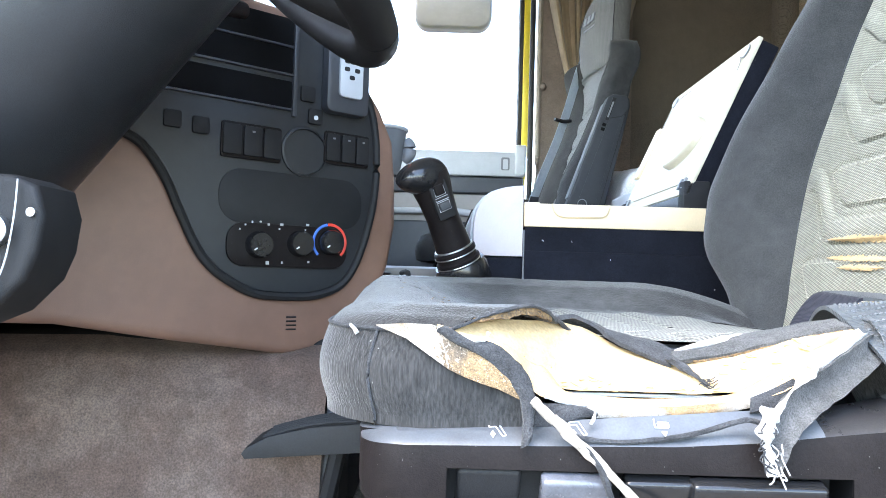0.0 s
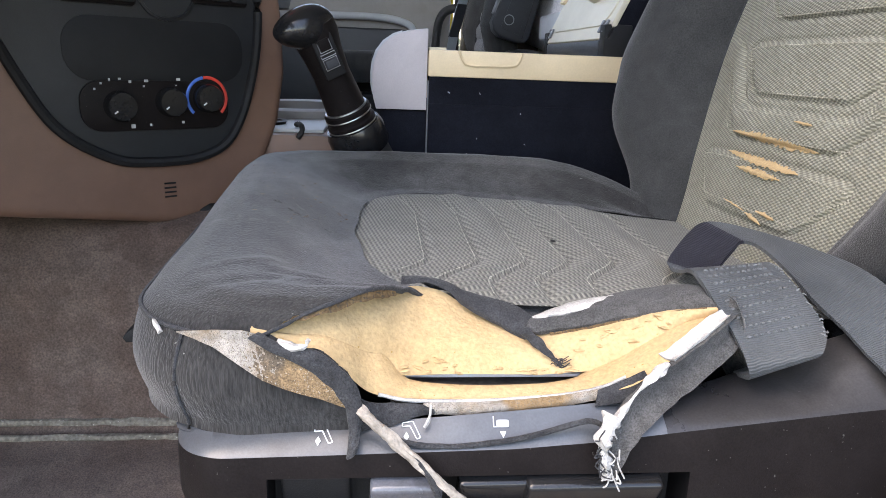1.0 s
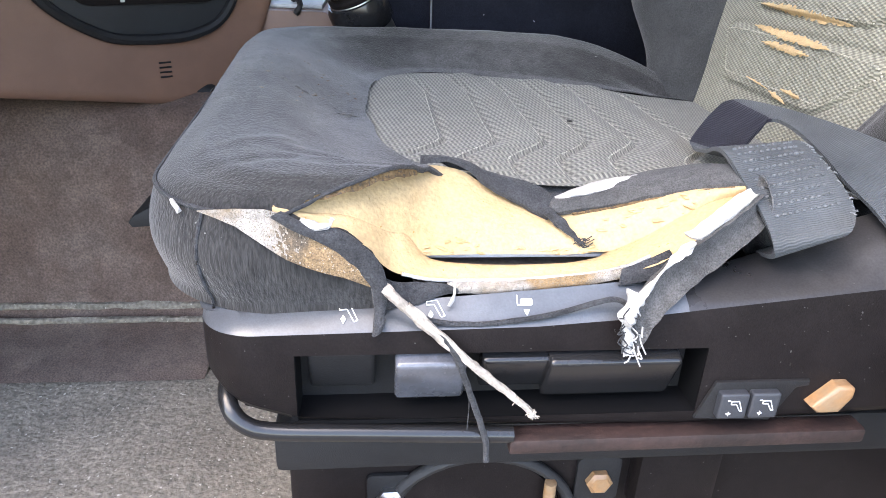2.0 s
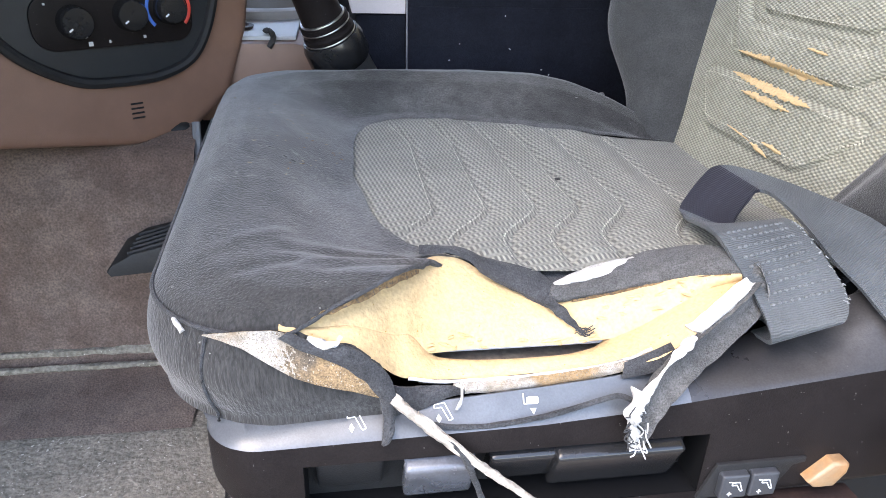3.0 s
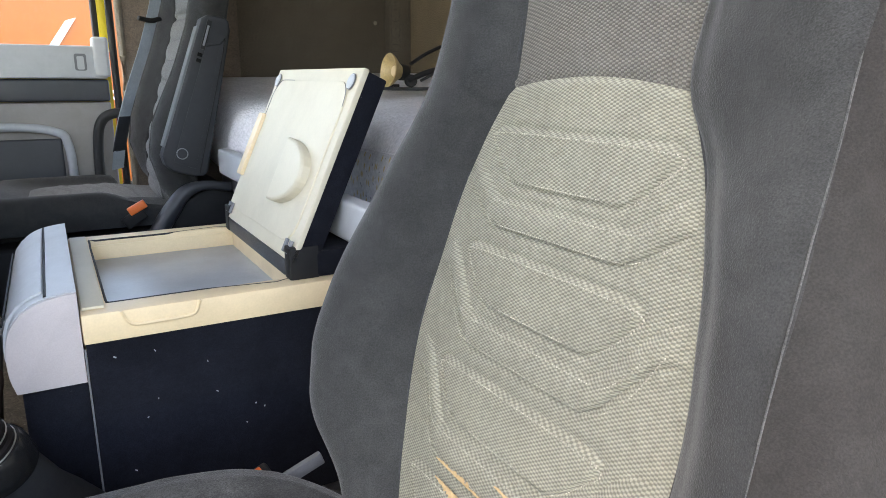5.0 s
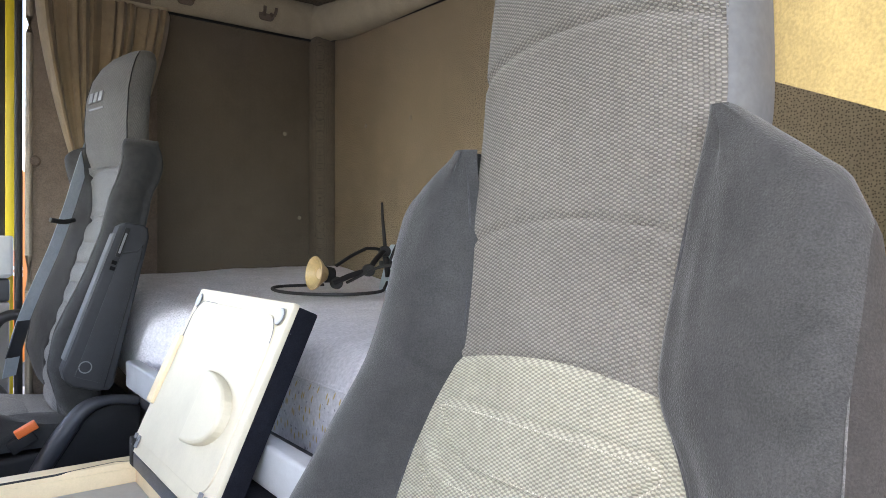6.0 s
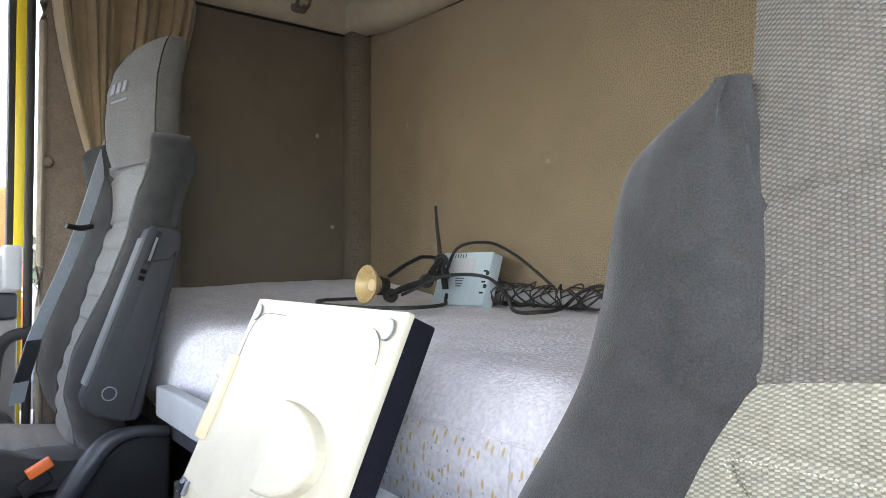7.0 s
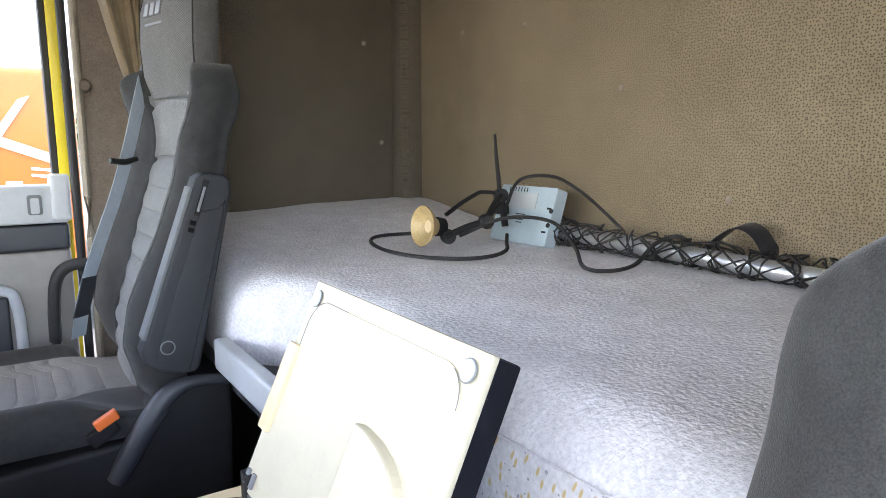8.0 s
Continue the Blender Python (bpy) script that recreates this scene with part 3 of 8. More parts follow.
def lathe(profile, origin, axis, seg=32):
    """Turns (radius, height) pairs round an axis through origin."""
    q = Vector(axis).to_track_quat("Z", "Y").to_matrix()
    o = Vector(origin)
    bm = bmesh.new()
    rings = [[bm.verts.new(o + q @ Vector((r * math.cos(2 * math.pi * k / seg), r * math.sin(2 * math.pi * k / seg), h))) for k in range(seg)] for r, h in profile]
    for a, b in zip(rings, rings[1:]):
        for k in range(seg):
            bm.faces.new((a[k], a[(k + 1) % seg], b[(k + 1) % seg], b[k]))
    if profile[0][0] > 1e-6:
        bm.faces.new(rings[0][::-1])
    if profile[-1][0] > 1e-6:
        bm.faces.new(rings[-1])
    bmesh.ops.remove_doubles(bm, verts=bm.verts[:], dist=1e-6)
    bmesh.ops.recalc_face_normals(bm, faces=bm.faces[:])
    return bm


def lerp_table(rows, t):
    xs = [r[0] for r in rows]
    return [float(np.interp(t, xs, [r[k] for r in rows])) for k in range(1, len(rows[0]))]


def smooth01(a, b, t):
    t = min(1, max(0, (t - a) / (b - a)))
    return t * t * (3 - 2 * t)


def flip_to(bm, axis, sign):
    bmesh.ops.recalc_face_normals(bm, faces=bm.faces[:])
    if sum(f.normal[axis] for f in bm.faces) * sign < 0:
        bmesh.ops.reverse_faces(bm, faces=bm.faces[:])
    return bm


# ---- the cab's shell ----
XF, XB, YD, YP, ZF, ZR = -1.15, 1.20, 0.14, 2.43, 0.22, 1.92


def floor_mesh():
    def fn(a, b):
        x, y = XF + a * (XB - XF), YD - 0.02 + b * (YP - YD + 0.02)
        n = noise.noise(Vector((x * 9, y * 9, 0))) * 0.006 + noise.noise(Vector((x * 45, y * 20, 2))) * 0.002
        return Vector((x, y, ZF + n * (1 if y < 0.8 else 0.3)))
    return flip_to(sheet(fn, 150, 120), 2, 1)


solo("floor", floor_mesh(), MAT_GREY, "trodden grey cab floor mat, dusty and stained", "floor", "structure")
solo("wall_rear", box((XB, YD - 0.05, ZF - 0.05), (XB + 0.04, YP + 0.05, ZR), 0.0), WALL_CLOTH, "rear cab wall in brown speckled cloth", "wall", "structure")
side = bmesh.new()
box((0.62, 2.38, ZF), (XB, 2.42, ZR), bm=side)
solo("wall_passenger_side", side, WALL_SHADED, "sleeper side wall in brown speckled cloth", "wall", "structure")
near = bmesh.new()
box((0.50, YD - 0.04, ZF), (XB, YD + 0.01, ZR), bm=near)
solo("wall_driver_side", near, WALL_SHADED, "sleeper side wall behind the driver seat", "wall", "structure")
solo("ceiling", box((XF - 0.1, YD - 0.06, ZR), (XB + 0.05, YP + 0.08, ZR + 0.04)), HEADLINER, "unseen headliner over the cab, pale to bounce light", "ceiling", "structure")
solo("floor_slab", box((XF - 0.1, YD - 0.06, ZF - 0.14), (XB + 0.05, YP + 0.08, ZF - 0.03)), BLACK_MATT, "black cab floor pan under the mat", "floor", "structure")
front = bmesh.new()
box((XF - 0.06, YD - 0.06, ZF - 0.1), (XF, YP + 0.08, 0.95), bm=front)
# unseen header, brought low to keep light off the rear wall
box((XF - 0.06, YD - 0.06, 1.53), (XF, YP + 0.08, ZR), bm=front)
box((XF - 0.06, YD - 0.06, 0.95), (XF + 0.03, YD + 0.04, 1.72), bm=front)
box((XF - 0.06, YP - 0.02, 0.95), (XF + 0.03, YP + 0.08, 1.72), bm=front)
solo("wall_front", front, DASH_DARK, "front cab wall round the windscreen opening", "wall", "structure")
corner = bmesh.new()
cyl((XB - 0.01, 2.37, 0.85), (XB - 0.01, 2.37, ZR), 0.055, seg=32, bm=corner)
solo("trim_corner", corner, WALL_SHADED, "rounded brown cloth corner of the sleeper", "trim", "structure")
cor = bmesh.new()
add(cor, tube([(0.62, 2.395, 1.80), (0.9, 2.395, 1.80), (1.10, 2.39, 1.80), (1.165, 2.365, 1.795), (1.185, 2.30, 1.79), (1.19, 2.1, 1.77), (1.19, 1.4, 1.745), (1.19, 0.3, 1.72)], 0.062, 16, 10))
solo("trim_cornice", cor, CEIL, "beige moulded cornice along the sleeper walls", "trim", "structure")
seamb = bmesh.new()
add(seamb, tube([(0.62, 2.378, 1.735), (1.10, 2.374, 1.735), (1.16, 2.345, 1.732), (1.192, 2.26, 1.728), (1.198, 1.7, 1.693), (1.198, 0.5, 1.655)], 0.004, 6, 8))
solo("trim_seam", seamb, BLACK_MATT, "dark joint under the cornice", "trim", "structure")
sl = bmesh.new()
add(sl, tube([(1.197, 2.318, 0.93), (1.197, 2.318, 1.72)], 0.0025, 6, 1))
solo("trim_wall_joint", sl, PILLAR_CLOTH, "dark vertical joint in the rear wall cloth", "trim", "structure")
for y, z in ((1.854, 1.401), (2.108, 1.414), (1.294, 1.032), (1.55, 1.24)):
    solo("wall_button", lathe([(0.0, 0.003), (0.004, 0.0026), (0.0065, 0.0012), (0.0075, -0.002)], (1.2, y, z), (-1, 0, 0), 16), WALL_BUTTON, "small beige fixing button on the rear wall", "fixing button", group="wall buttons")
for x, z in ((1.047, 1.409), (1.10, 1.13)):
    solo("wall_button", lathe([(0.0, 0.003), (0.004, 0.0026), (0.0065, 0.0012), (0.0075, -0.002)], (x, 2.38, z), (0, -1, 0), 16), WALL_BUTTON, "small beige fixing button on the side wall", "fixing button", group="wall buttons")
# pillar with its seals, passenger side
solo("pillar_passenger", box((0.318, 2.368, ZF), (0.64, 2.41, ZR), 0.004), PILLAR_CLOTH, "brown cloth door pillar panel", "pillar", "structure")
solo("trim_pillar_edge", tube([(0.312, 2.372, 0.5), (0.312, 2.372, 1.1), (0.313, 2.372, 1.55), (0.313, 2.372, 1.80)], 0.012, 10, 6, flat=0.8), WALL_BUTTON, "beige cloth edging along the door pillar", "trim", "structure")
solo("trim_door_seal", tube([(0.290, 2.392, 0.4), (0.290, 2.392, 1.0), (0.290, 2.392, 1.5), (0.290, 2.392, 1.80)], 0.010, 10, 6), RUBBER, "black rubber door seal", "trim", "structure")
solo("trim_pillar_button", lathe([(0.0, 0.010), (0.010, 0.009), (0.0145, 0.004), (0.016, 0.0)], (0.324, 2.368, 1.261), (0, -1, 0), 20), PILLAR_CLOTH, "round brown pillar fixing", "trim", "structure")

# ---- passenger door ----
door = thing("door_1", (-0.2, 2.47, 0.3), "closed passenger door with yellow window frame and grey trim", "door", kind="structure")
frame_b = bmesh.new()
box((0.262, 2.42, 1.02), (0.284, 2.50, 1.80), 0.003, bm=frame_b)
box((-0.95, 2.42, 1.70), (0.262, 2.50, 1.80), 0.003, bm=frame_b)
part("window_frame", frame_b, YELLOW, door, "yellow painted window frame")
seal = bmesh.new()
box((0.248, 2.43, 1.02), (0.262, 2.49, 1.70), 0.003, bm=seal)
box((-0.95, 2.43, 1.686), (0.248, 2.49, 1.70), 0.003, bm=seal)
part("window_seal", seal, RUBBER, door, "black window seal")
pane = part("window_pane", box((-0.95, 2.462, 1.0), (0.25, 2.466, 1.69)), GLASS, door, "clear window pane")
pane.visible_shadow = False
part("door_skin", box((-1.0, 2.47, 0.25), (0.284, 2.51, 1.015)), YELLOW, door)


def door_band(z0, z1, y0, mat_, name, lab, r=0.008):
    return part(name, box((-1.0, y0, z0), (0.272, 2.47, z1), r, 3), mat_, door, lab)


top = door_band(0.945, 1.035, 2.405, GREY_LIGHT, "door_top_trim", "light grey door sill trim")
part("sill_corner", box((0.238, 2.400, 0.95), (0.280, 2.47, 1.06), 0.010, 3), GREY_LIGHT, door)
door_band(0.882, 0.943, 2.412, SLATE, "door_strip", "dark blue-grey door strip")
door_band(0.30, 0.88, 2.418, BIN_GREY, "door_lower_panel", "taupe grey lower door panel")
part("armrest_ridge", tube([(-0.9, 2.405, 0.80), (-0.3, 2.400, 0.81), (0.0, 2.398, 0.815), (0.12, 2.400, 0.80), (0.15, 2.402, 0.76), (0.155, 2.404, 0.62)], 0.012, 10, 8), GREY_LIGHT, door, "pale ridge round the door pocket")
part("pocket", box((-0.9, 2.408, 0.45), (0.135, 2.422, 0.78), 0.02, 3), SLATE, door, "dark door pocket")
latch = part("latch_surround", prism(rounded(0.030, 0.046, 0.006), (0.205, 2.403, 0.99), (1, 0, 0), (0, 0, 1), -0.003, 0.001), GREY_MID, door, "recessed grey latch")
part("latch_flap", prism(rounded(0.018, 0.036, 0.004), (0.205, 2.4005, 0.988), (1, 0, 0), (0, 0, 1), -0.002, 0.001), GREY_LIGHT, latch)
solo("grab_handle", tube([(0.33, 2.36, 0.845), (0.27, 2.375, 0.848), (0.236, 2.385, 0.82), (0.224, 2.39, 0.75), (0.221, 2.39, 0.64), (0.225, 2.395, 0.56)], 0.014, 12, 8), RUBBER, "black grab handle beside the passenger door", "handle")

# ---- windscreen and pillars, driver's doorway ----
glassf = solo("windscreen", box((XF - 0.02, YD + 0.04, 0.95), (XF - 0.012, YP - 0.02, 1.53)), GLASS, "clear windscreen", "window", "structure")
glassf.visible_shadow = False
dr = bmesh.new()
box((-1.15, YD - 0.05, ZF - 0.12), (0.50, YD, ZF - 0.0), 0.01, bm=dr)
box((-1.15, YD - 0.05, 1.78), (0.50, YD, ZR), 0.0, bm=dr)
solo("doorway_driver", dr, BLACK_MATT, "driver doorway sill and header", "doorway", "structure")
solo("pillar_driver", box((0.47, YD - 0.03, ZF), (0.52, YD + 0.02, ZR), 0.006), PILLAR_CLOTH, "brown cloth pillar behind the driver doorway", "pillar", "structure")
solo("pillar_front_driver", box((-1.15, YD - 0.05, ZF - 0.1), (-0.80, YD + 0.0, ZR), 0.01), DASH_DARK, "dark front pillar of the driver doorway", "pillar", "structure")
solo("pillar_front_passenger", box((-1.15, YP - 0.02, 0.9), (-0.95, YP + 0.07, ZR), 0.01), DASH_DARK, "dark front pillar of the passenger doorway", "pillar", "structure")

# ---- curtains ----


def curtain(name, label, pts_top, pts_bot, folds, depth, material, n=120, m=40, gather=0.6):
    """A pleated cloth hung between a top line and a gathered bottom line."""
    A, B = [Vector(p) for p in pts_top], [Vector(p) for p in pts_bot]

    def fn(a, b):
        t, u = a, b
        top_, bot_ = A[0].lerp(A[1], t), B[0].lerp(B[1], t)
        e = u ** 1.5
        p = top_.lerp(bot_, u)
        p.x = top_.x + (bot_.x - top_.x) * e
        w = depth * (1 - gather * u)
        ph = folds * 2 * math.pi * t + 0.5 * math.sin(7 * t)
        p.y += w * math.sin(ph) + 0.3 * w * math.sin(2.3 * ph + 1)
        p.x += 0.4 * w * math.cos(ph)
        return p
    ob = solo(name, sheet(fn, n, m, 0.0015), material, label, "curtain")
    return ob


curtain("curtain", "brown pleated curtain gathered behind the passenger seat", [(0.325, 2.335, 1.715), (0.655, 2.345, 1.715)], [(0.425, 2.335, 1.23), (0.475, 2.34, 1.15)], 11, 0.036, CURTAIN, n=220)
solo("curtain_rail", tube([(-0.2, 2.37, 1.735), (0.2, 2.365, 1.735), (0.45, 2.36, 1.735), (0.665, 2.362, 1.735)], 0.008, 8, 6), CEIL, "beige curtain rail along the cab side", "curtain rail")
curtain("curtain", "ochre curtain edge beside the driver seat", [(0.53, 0.300, 1.66), (0.60, 0.185, 1.66)], [(0.512, 0.378, 0.782), (0.56, 0.235, 0.69)], 4, 0.012, CURTAIN_Y, gather=0.2)

# coat hooks
for x, z in ((0.712, 1.775), (0.965, 1.778)):
    hk = thing("coat_hook", (x, 2.34, z), "dark brown plastic coat hook on the cornice", "hook", "coat hooks")
    part("plate", prism(rounded(0.05, 0.036, 0.014), (x, 2.336, z), (1, 0, 0), (0, 0, 1), -0.006, 0.002), PILLAR_CLOTH, hk)
    part("prong", tube([(x - 0.012, 2.330, z + 0.004), (x - 0.016, 2.318, z - 0.006), (x - 0.018, 2.306, z + 0.002), (x - 0.019, 2.302, z + 0.016)], 0.005, 8, 6), PILLAR_CLOTH, hk)
    part("prong", tube([(x + 0.012, 2.330, z + 0.004), (x + 0.016, 2.318, z - 0.006), (x + 0.018, 2.306, z + 0.002), (x + 0.019, 2.302, z + 0.016)], 0.005, 8, 6), PILLAR_CLOTH, hk)

# ---- bunk ----
MX1, MY0, MY1 = 1.19, 0.17, 2.37


def bed_z(x, y):
    return 0.897 + 0.018 * smooth01(0.55, 1.1, x) + 0.052 * smooth01(1.75, 2.35, y) + 0.004 * noise.noise(Vector((x * 6, y * 6, 0))) + 0.002 * noise.noise(Vector((x * 21, y * 21, 3)))


def bed_sheet():
    bm = bmesh.new()
    prof = [(0.012, -0.185), (0.0, -0.17), (-0.003, -0.11), (0.0, -0.076), (0.005, -0.056), (0.014, -0.037), (0.027, -0.021), (0.044, -0.009), (0.063, -0.0025), (0.085, 0.0)] + [(0.085 + 0.62 * i / 44, 0.0) for i in range(1, 45)]
    ny = 150
    rows = []
    for j in range(ny + 1):
        y = MY0 + (MY1 - MY0) * j / ny
        row = []
        end = smooth01(1.66, 1.78, y)
        x0 = 0.535 - 0.075 * end
        for d, h in prof:
            x = x0 + d if d < 0.086 else min(MX1, x0 + 0.085 + (MX1 - x0 - 0.085) * (d - 0.085) / 0.62)
            z = bed_z(x, y) + h
            row.append(bm.verts.new((x, y, z)))
        rows.append(row)
    for r, s in zip(rows, rows[1:]):
        for k in range(len(prof) - 1):
            bm.faces.new((r[k], r[k + 1], s[k + 1], s[k]))
    return flip_to(bm, 2, 1)


bedob = thing("mattress", (0.85, 1.27, 0.71), "lilac-grey bunk mattress in speckled woven cloth", "mattress")
part("ticking", bed_sheet(), MATTRESS, bedob)
part("core", box((0.56, MY0, 0.715), (MX1, MY1, 0.86), 0.01), LINING, bedob)


def front_panel(a, b):
    y = 0.40 + a * (1.40 - 0.40)
    z = 0.735 + b * 0.106
    return Vector((0.5305 + 0.007 * (b ** 5), y, z + 0.004 * math.sin(y * 9)))


part("front_panel", flip_to(sheet(front_panel, 60, 10), 0, -1), MATTRESS_FLECK, bedob, "pale front panel with ochre flecks")
part("seam", tube([(0.5285, 0.947, 0.74), (0.5285, 0.947, 0.80), (0.5335, 0.947, 0.842)], 0.0012, 6, 4), MATTRESS, bedob)
part("seam", tube([(0.5365, 0.45, 0.841), (0.5362, 0.7, 0.843), (0.5362, 0.947, 0.842), (0.5365, 1.3, 0.842)], 0.0014, 6, 6), MATTRESS, bedob)
bunk = thing("bunk_base", (0.85, 1.27, ZF), "dark bunk base with pale grey edge board", "bunk")
part("storage_box", box((0.56, MY0, ZF), (MX1, MY1 + 0.005, 0.71), 0.008), SLATE, bunk, "dark grey storage box")
part("edge_board", box((0.425, 0.75, 0.742), (0.452, 1.752, 0.797), 0.006, 3), GREY_LIGHT, bunk, "pale grey bunk edge board")
part("support", box((0.45, 0.9, 0.70), (0.60, 1.74, 0.745), 0.004), SLATE, bunk)
part("pull_handle", tube([(0.545, 1.62, 0.70), (0.53, 1.60, 0.66), (0.53, 1.60, 0.56), (0.545, 1.60, 0.52)], 0.008, 8, 8), ALU, bunk, "silver pull handle")

# ---- fridge box between the seats ----
fr = thing("fridge_box", (0.30, 1.19, ZF), "open dark felt-sided cool box with cream rim", "cool box")
FY0, FY1 = 0.985, 1.40
part("body", box((0.112, FY0, ZF), (0.56, FY1, 0.630), 0.002), FELT, fr, "dark blue-black felt-covered body")
for lo, hi in (((0.112, FY0, 0.630), (0.56, FY0 + 0.030, 0.665)), ((0.112, FY1 - 0.030, 0.630), (0.56, FY1, 0.665)), ((0.362, FY0 + 0.030, 0.630), (0.56, FY1 - 0.030, 0.665))):
    part("felt_wall", box(lo, hi), FELT, fr)
part("front_plinth", box((0.046, FY0 + 0.004, ZF), (0.110, FY1 - 0.004, 0.620), 0.004), FELT, fr)
CAP_ARC = curve_points([(0.042, 0, 0.622), (0.0375, 0, 0.640), (0.0365, 0, 0.660), (0.038, 0, 0.678), (0.043, 0, 0.694), (0.052, 0, 0.707), (0.064, 0, 0.716), (0.078, 0, 0.7215), (0.094, 0, 0.7245), (0.109, 0, 0.726)], 4)
CAP = [(0.109, 0.622)] + [(p.x, p.z) for p in CAP_ARC]
cap = part("front_cap", prism([(x, z) for x, z in CAP], (0, FY1 - 0.006, 0), (1, 0, 0), (0, 0, 1), FY1 - FY0 - 0.012), GREY_LIGHT, fr, "curved light grey front cap", angle=60)
for y, nm in ((FY0 + 0.006, "side_cheek"), (FY1, "side_cheek")):
    part(nm, prism([(0.075 + (x - 0.075) * 1.0, z - 0.001) for x, z in CAP], (0, y, 0), (1, 0, 0), (0, 0, 1), 0.006, 0.0012), GREY_LILAC, cap, "lilac-grey end cheek")
part("drawer_front", tube([(0.0352, FY0 + 0.03, 0.690), (0.0352, FY1 - 0.03, 0.690)], 0.0012, 6, 1), BLACK_MATT, cap)
part("drawer_gap", tube([(0.079, FY0 + 0.012, 0.7218), (0.079, FY1 - 0.012, 0.7218)], 0.0016, 6, 1), BLACK_MATT, cap)
dr_ = prism([(0.0365, 0.638), (0.0335, 0.652), (0.0335, 0.667), (0.0352, 0.682), (0.0402, 0.6965), (0.0500, 0.7095), (0.0632, 0.7188), (0.076, 0.7235), (0.075, 0.718), (0.05, 0.69), (0.045, 0.65)], (0, FY1 - 0.03, 0), (1, 0, 0), (0, 0, 1), FY1 - FY0 - 0.06)
part("drawer", dr_, GREY_LIGHT, cap, "", angle=60)
rim = bmesh.new()
box((0.110, FY0 - 0.003, 0.665), (0.545, 1.020, 0.6995), 0.003, bm=rim)
box((0.110, 1.368, 0.665), (0.545, FY1 + 0.003, 0.6995), 0.003, bm=rim)
box((0.110, 1.020, 0.635), (0.138, 1.368, 0.6995), 0.003, bm=rim)
box((0.362, 1.020, 0.665), (0.545, 1.368, 0.6995), 0.003, bm=rim)
box((0.138, 1.0165, 0.635), (0.362, 1.0215, 0.690), 0.001, bm=rim)
box((0.138, 1.3665, 0.635), (0.362, 1.3715, 0.690), 0.001, bm=rim)
box((0.3605, 1.0215, 0.635), (0.3645, 1.3665, 0.690), 0.001, bm=rim)
rim_o = part("rim", rim, CREAM, fr, "yellowed cream rim")
part("rim_plate", box((0.112, 1.000, 0.6995), (0.135, 1.388, 0.703), 0.001), CREAM_PALE, rim_o, "pale rim plate")
part("gasket", tube([(0.138, 1.03, 0.6985), (0.140, 1.022, 0.6985), (0.150, 1.020, 0.6985), (0.25, 1.020, 0.6985), (0.362, 1.020, 0.6985), (0.362, 1.2, 0.6985), (0.362, 1.368, 0.6985), (0.25, 1.368, 0.6985), (0.150, 1.368, 0.6985), (0.139, 1.360, 0.6985), (0.138, 1.2, 0.6985), (0.138, 1.03, 0.6985)], 0.0016, 6, 3), RUBBER, rim_o, "black rubber gasket")
part("well", box((0.138, 1.0215, 0.636), (0.3605, 1.3665, 0.668), 0.002), TRAY, fr, "grey translucent tray inside")
lip_pts = [(0.150, 0.699), (0.156, 0.686), (0.166, 0.681), (0.195, 0.681), (0.222, 0.682), (0.230, 0.687), (0.234, 0.699)]
part("grip", tube([(x, FY0 - 0.0035, z) for x, z in lip_pts], 0.0022, 6, 5), CREAM, rim_o, "moulded finger grip")
LA, LU, LN = Vector((0.351, 1.002, 0.727)), Vector((0.105, 0, 0.233)).normalized(), Vector((-0.233, 0, 0.105)).normalized()
lid_m = Matrix((Vector((0, 1, 0)), LU, LN)).transposed().to_4x4()
lid_m = Matrix.Translation(LA) @ lid_m


def lid_box(lo, hi, r=0.0, seg=2):
    b = box(lo, hi, r, seg, m=lid_m)
    bmesh.ops.reverse_faces(b, faces=b.faces[:])
    return b


lid = part("lid", lid_box((0.0, 0.0, -0.036), (0.354, 0.258, -0.008), 0.003), FELT, fr, "raised lid with dark outer shell")
part("lid_liner", lid_box((-0.002, -0.004, -0.008), (0.356, 0.260, 0.0), 0.002), CREAM_PALE, lid, "pale cream inner liner", smooth=False)
part("liner_panel", prism(rounded(0.318, 0.225, 0.035, 8, (0.177, 0.128)), LA + LN * 0.0, (0, 1, 0), LU, -0.0022, 0.0012), CREAM_PALE, lid, smooth=False)
part("liner_edge", lid_box((0.331, 0.070, 0.0005), (0.3565, 0.180, 0.0085), 0.003), CREAM, lid, "yellowed edge strip")
hub = [(0.139 - 0.099 * math.cos(a), 0.103 + 0.047 * math.sin(a)) for a in [math.pi * (k / 20 - 0.5) for k in range(21)]]
part("cup_recess", prism(hub, LA + LN * 0.002, (0, 1, 0), LU, -0.014, 0.006, 4), CREAM_PALE, lid, "rounded moulded bulge", smooth=False)
for run in ([(0.336, 0.16)] + [(0.301 + 0.035 * math.cos(k * math.pi / 16), 0.2055 + 0.035 * math.sin(k * math.pi / 16)) for k in range(9)] + [(0.25, 0.2405)], [(0.053 - 0.035 * math.cos(k * 0.16), 0.2055 + 0.035 * math.sin(k * 0.16)) for k in range(8)]):
    part("liner_joint", tube([lid_m @ Vector((a_, b_, 0.0024)) for a_, b_ in run], 0.0005, 5, 2), GREY_MID, lid, "dirty joint in the liner")
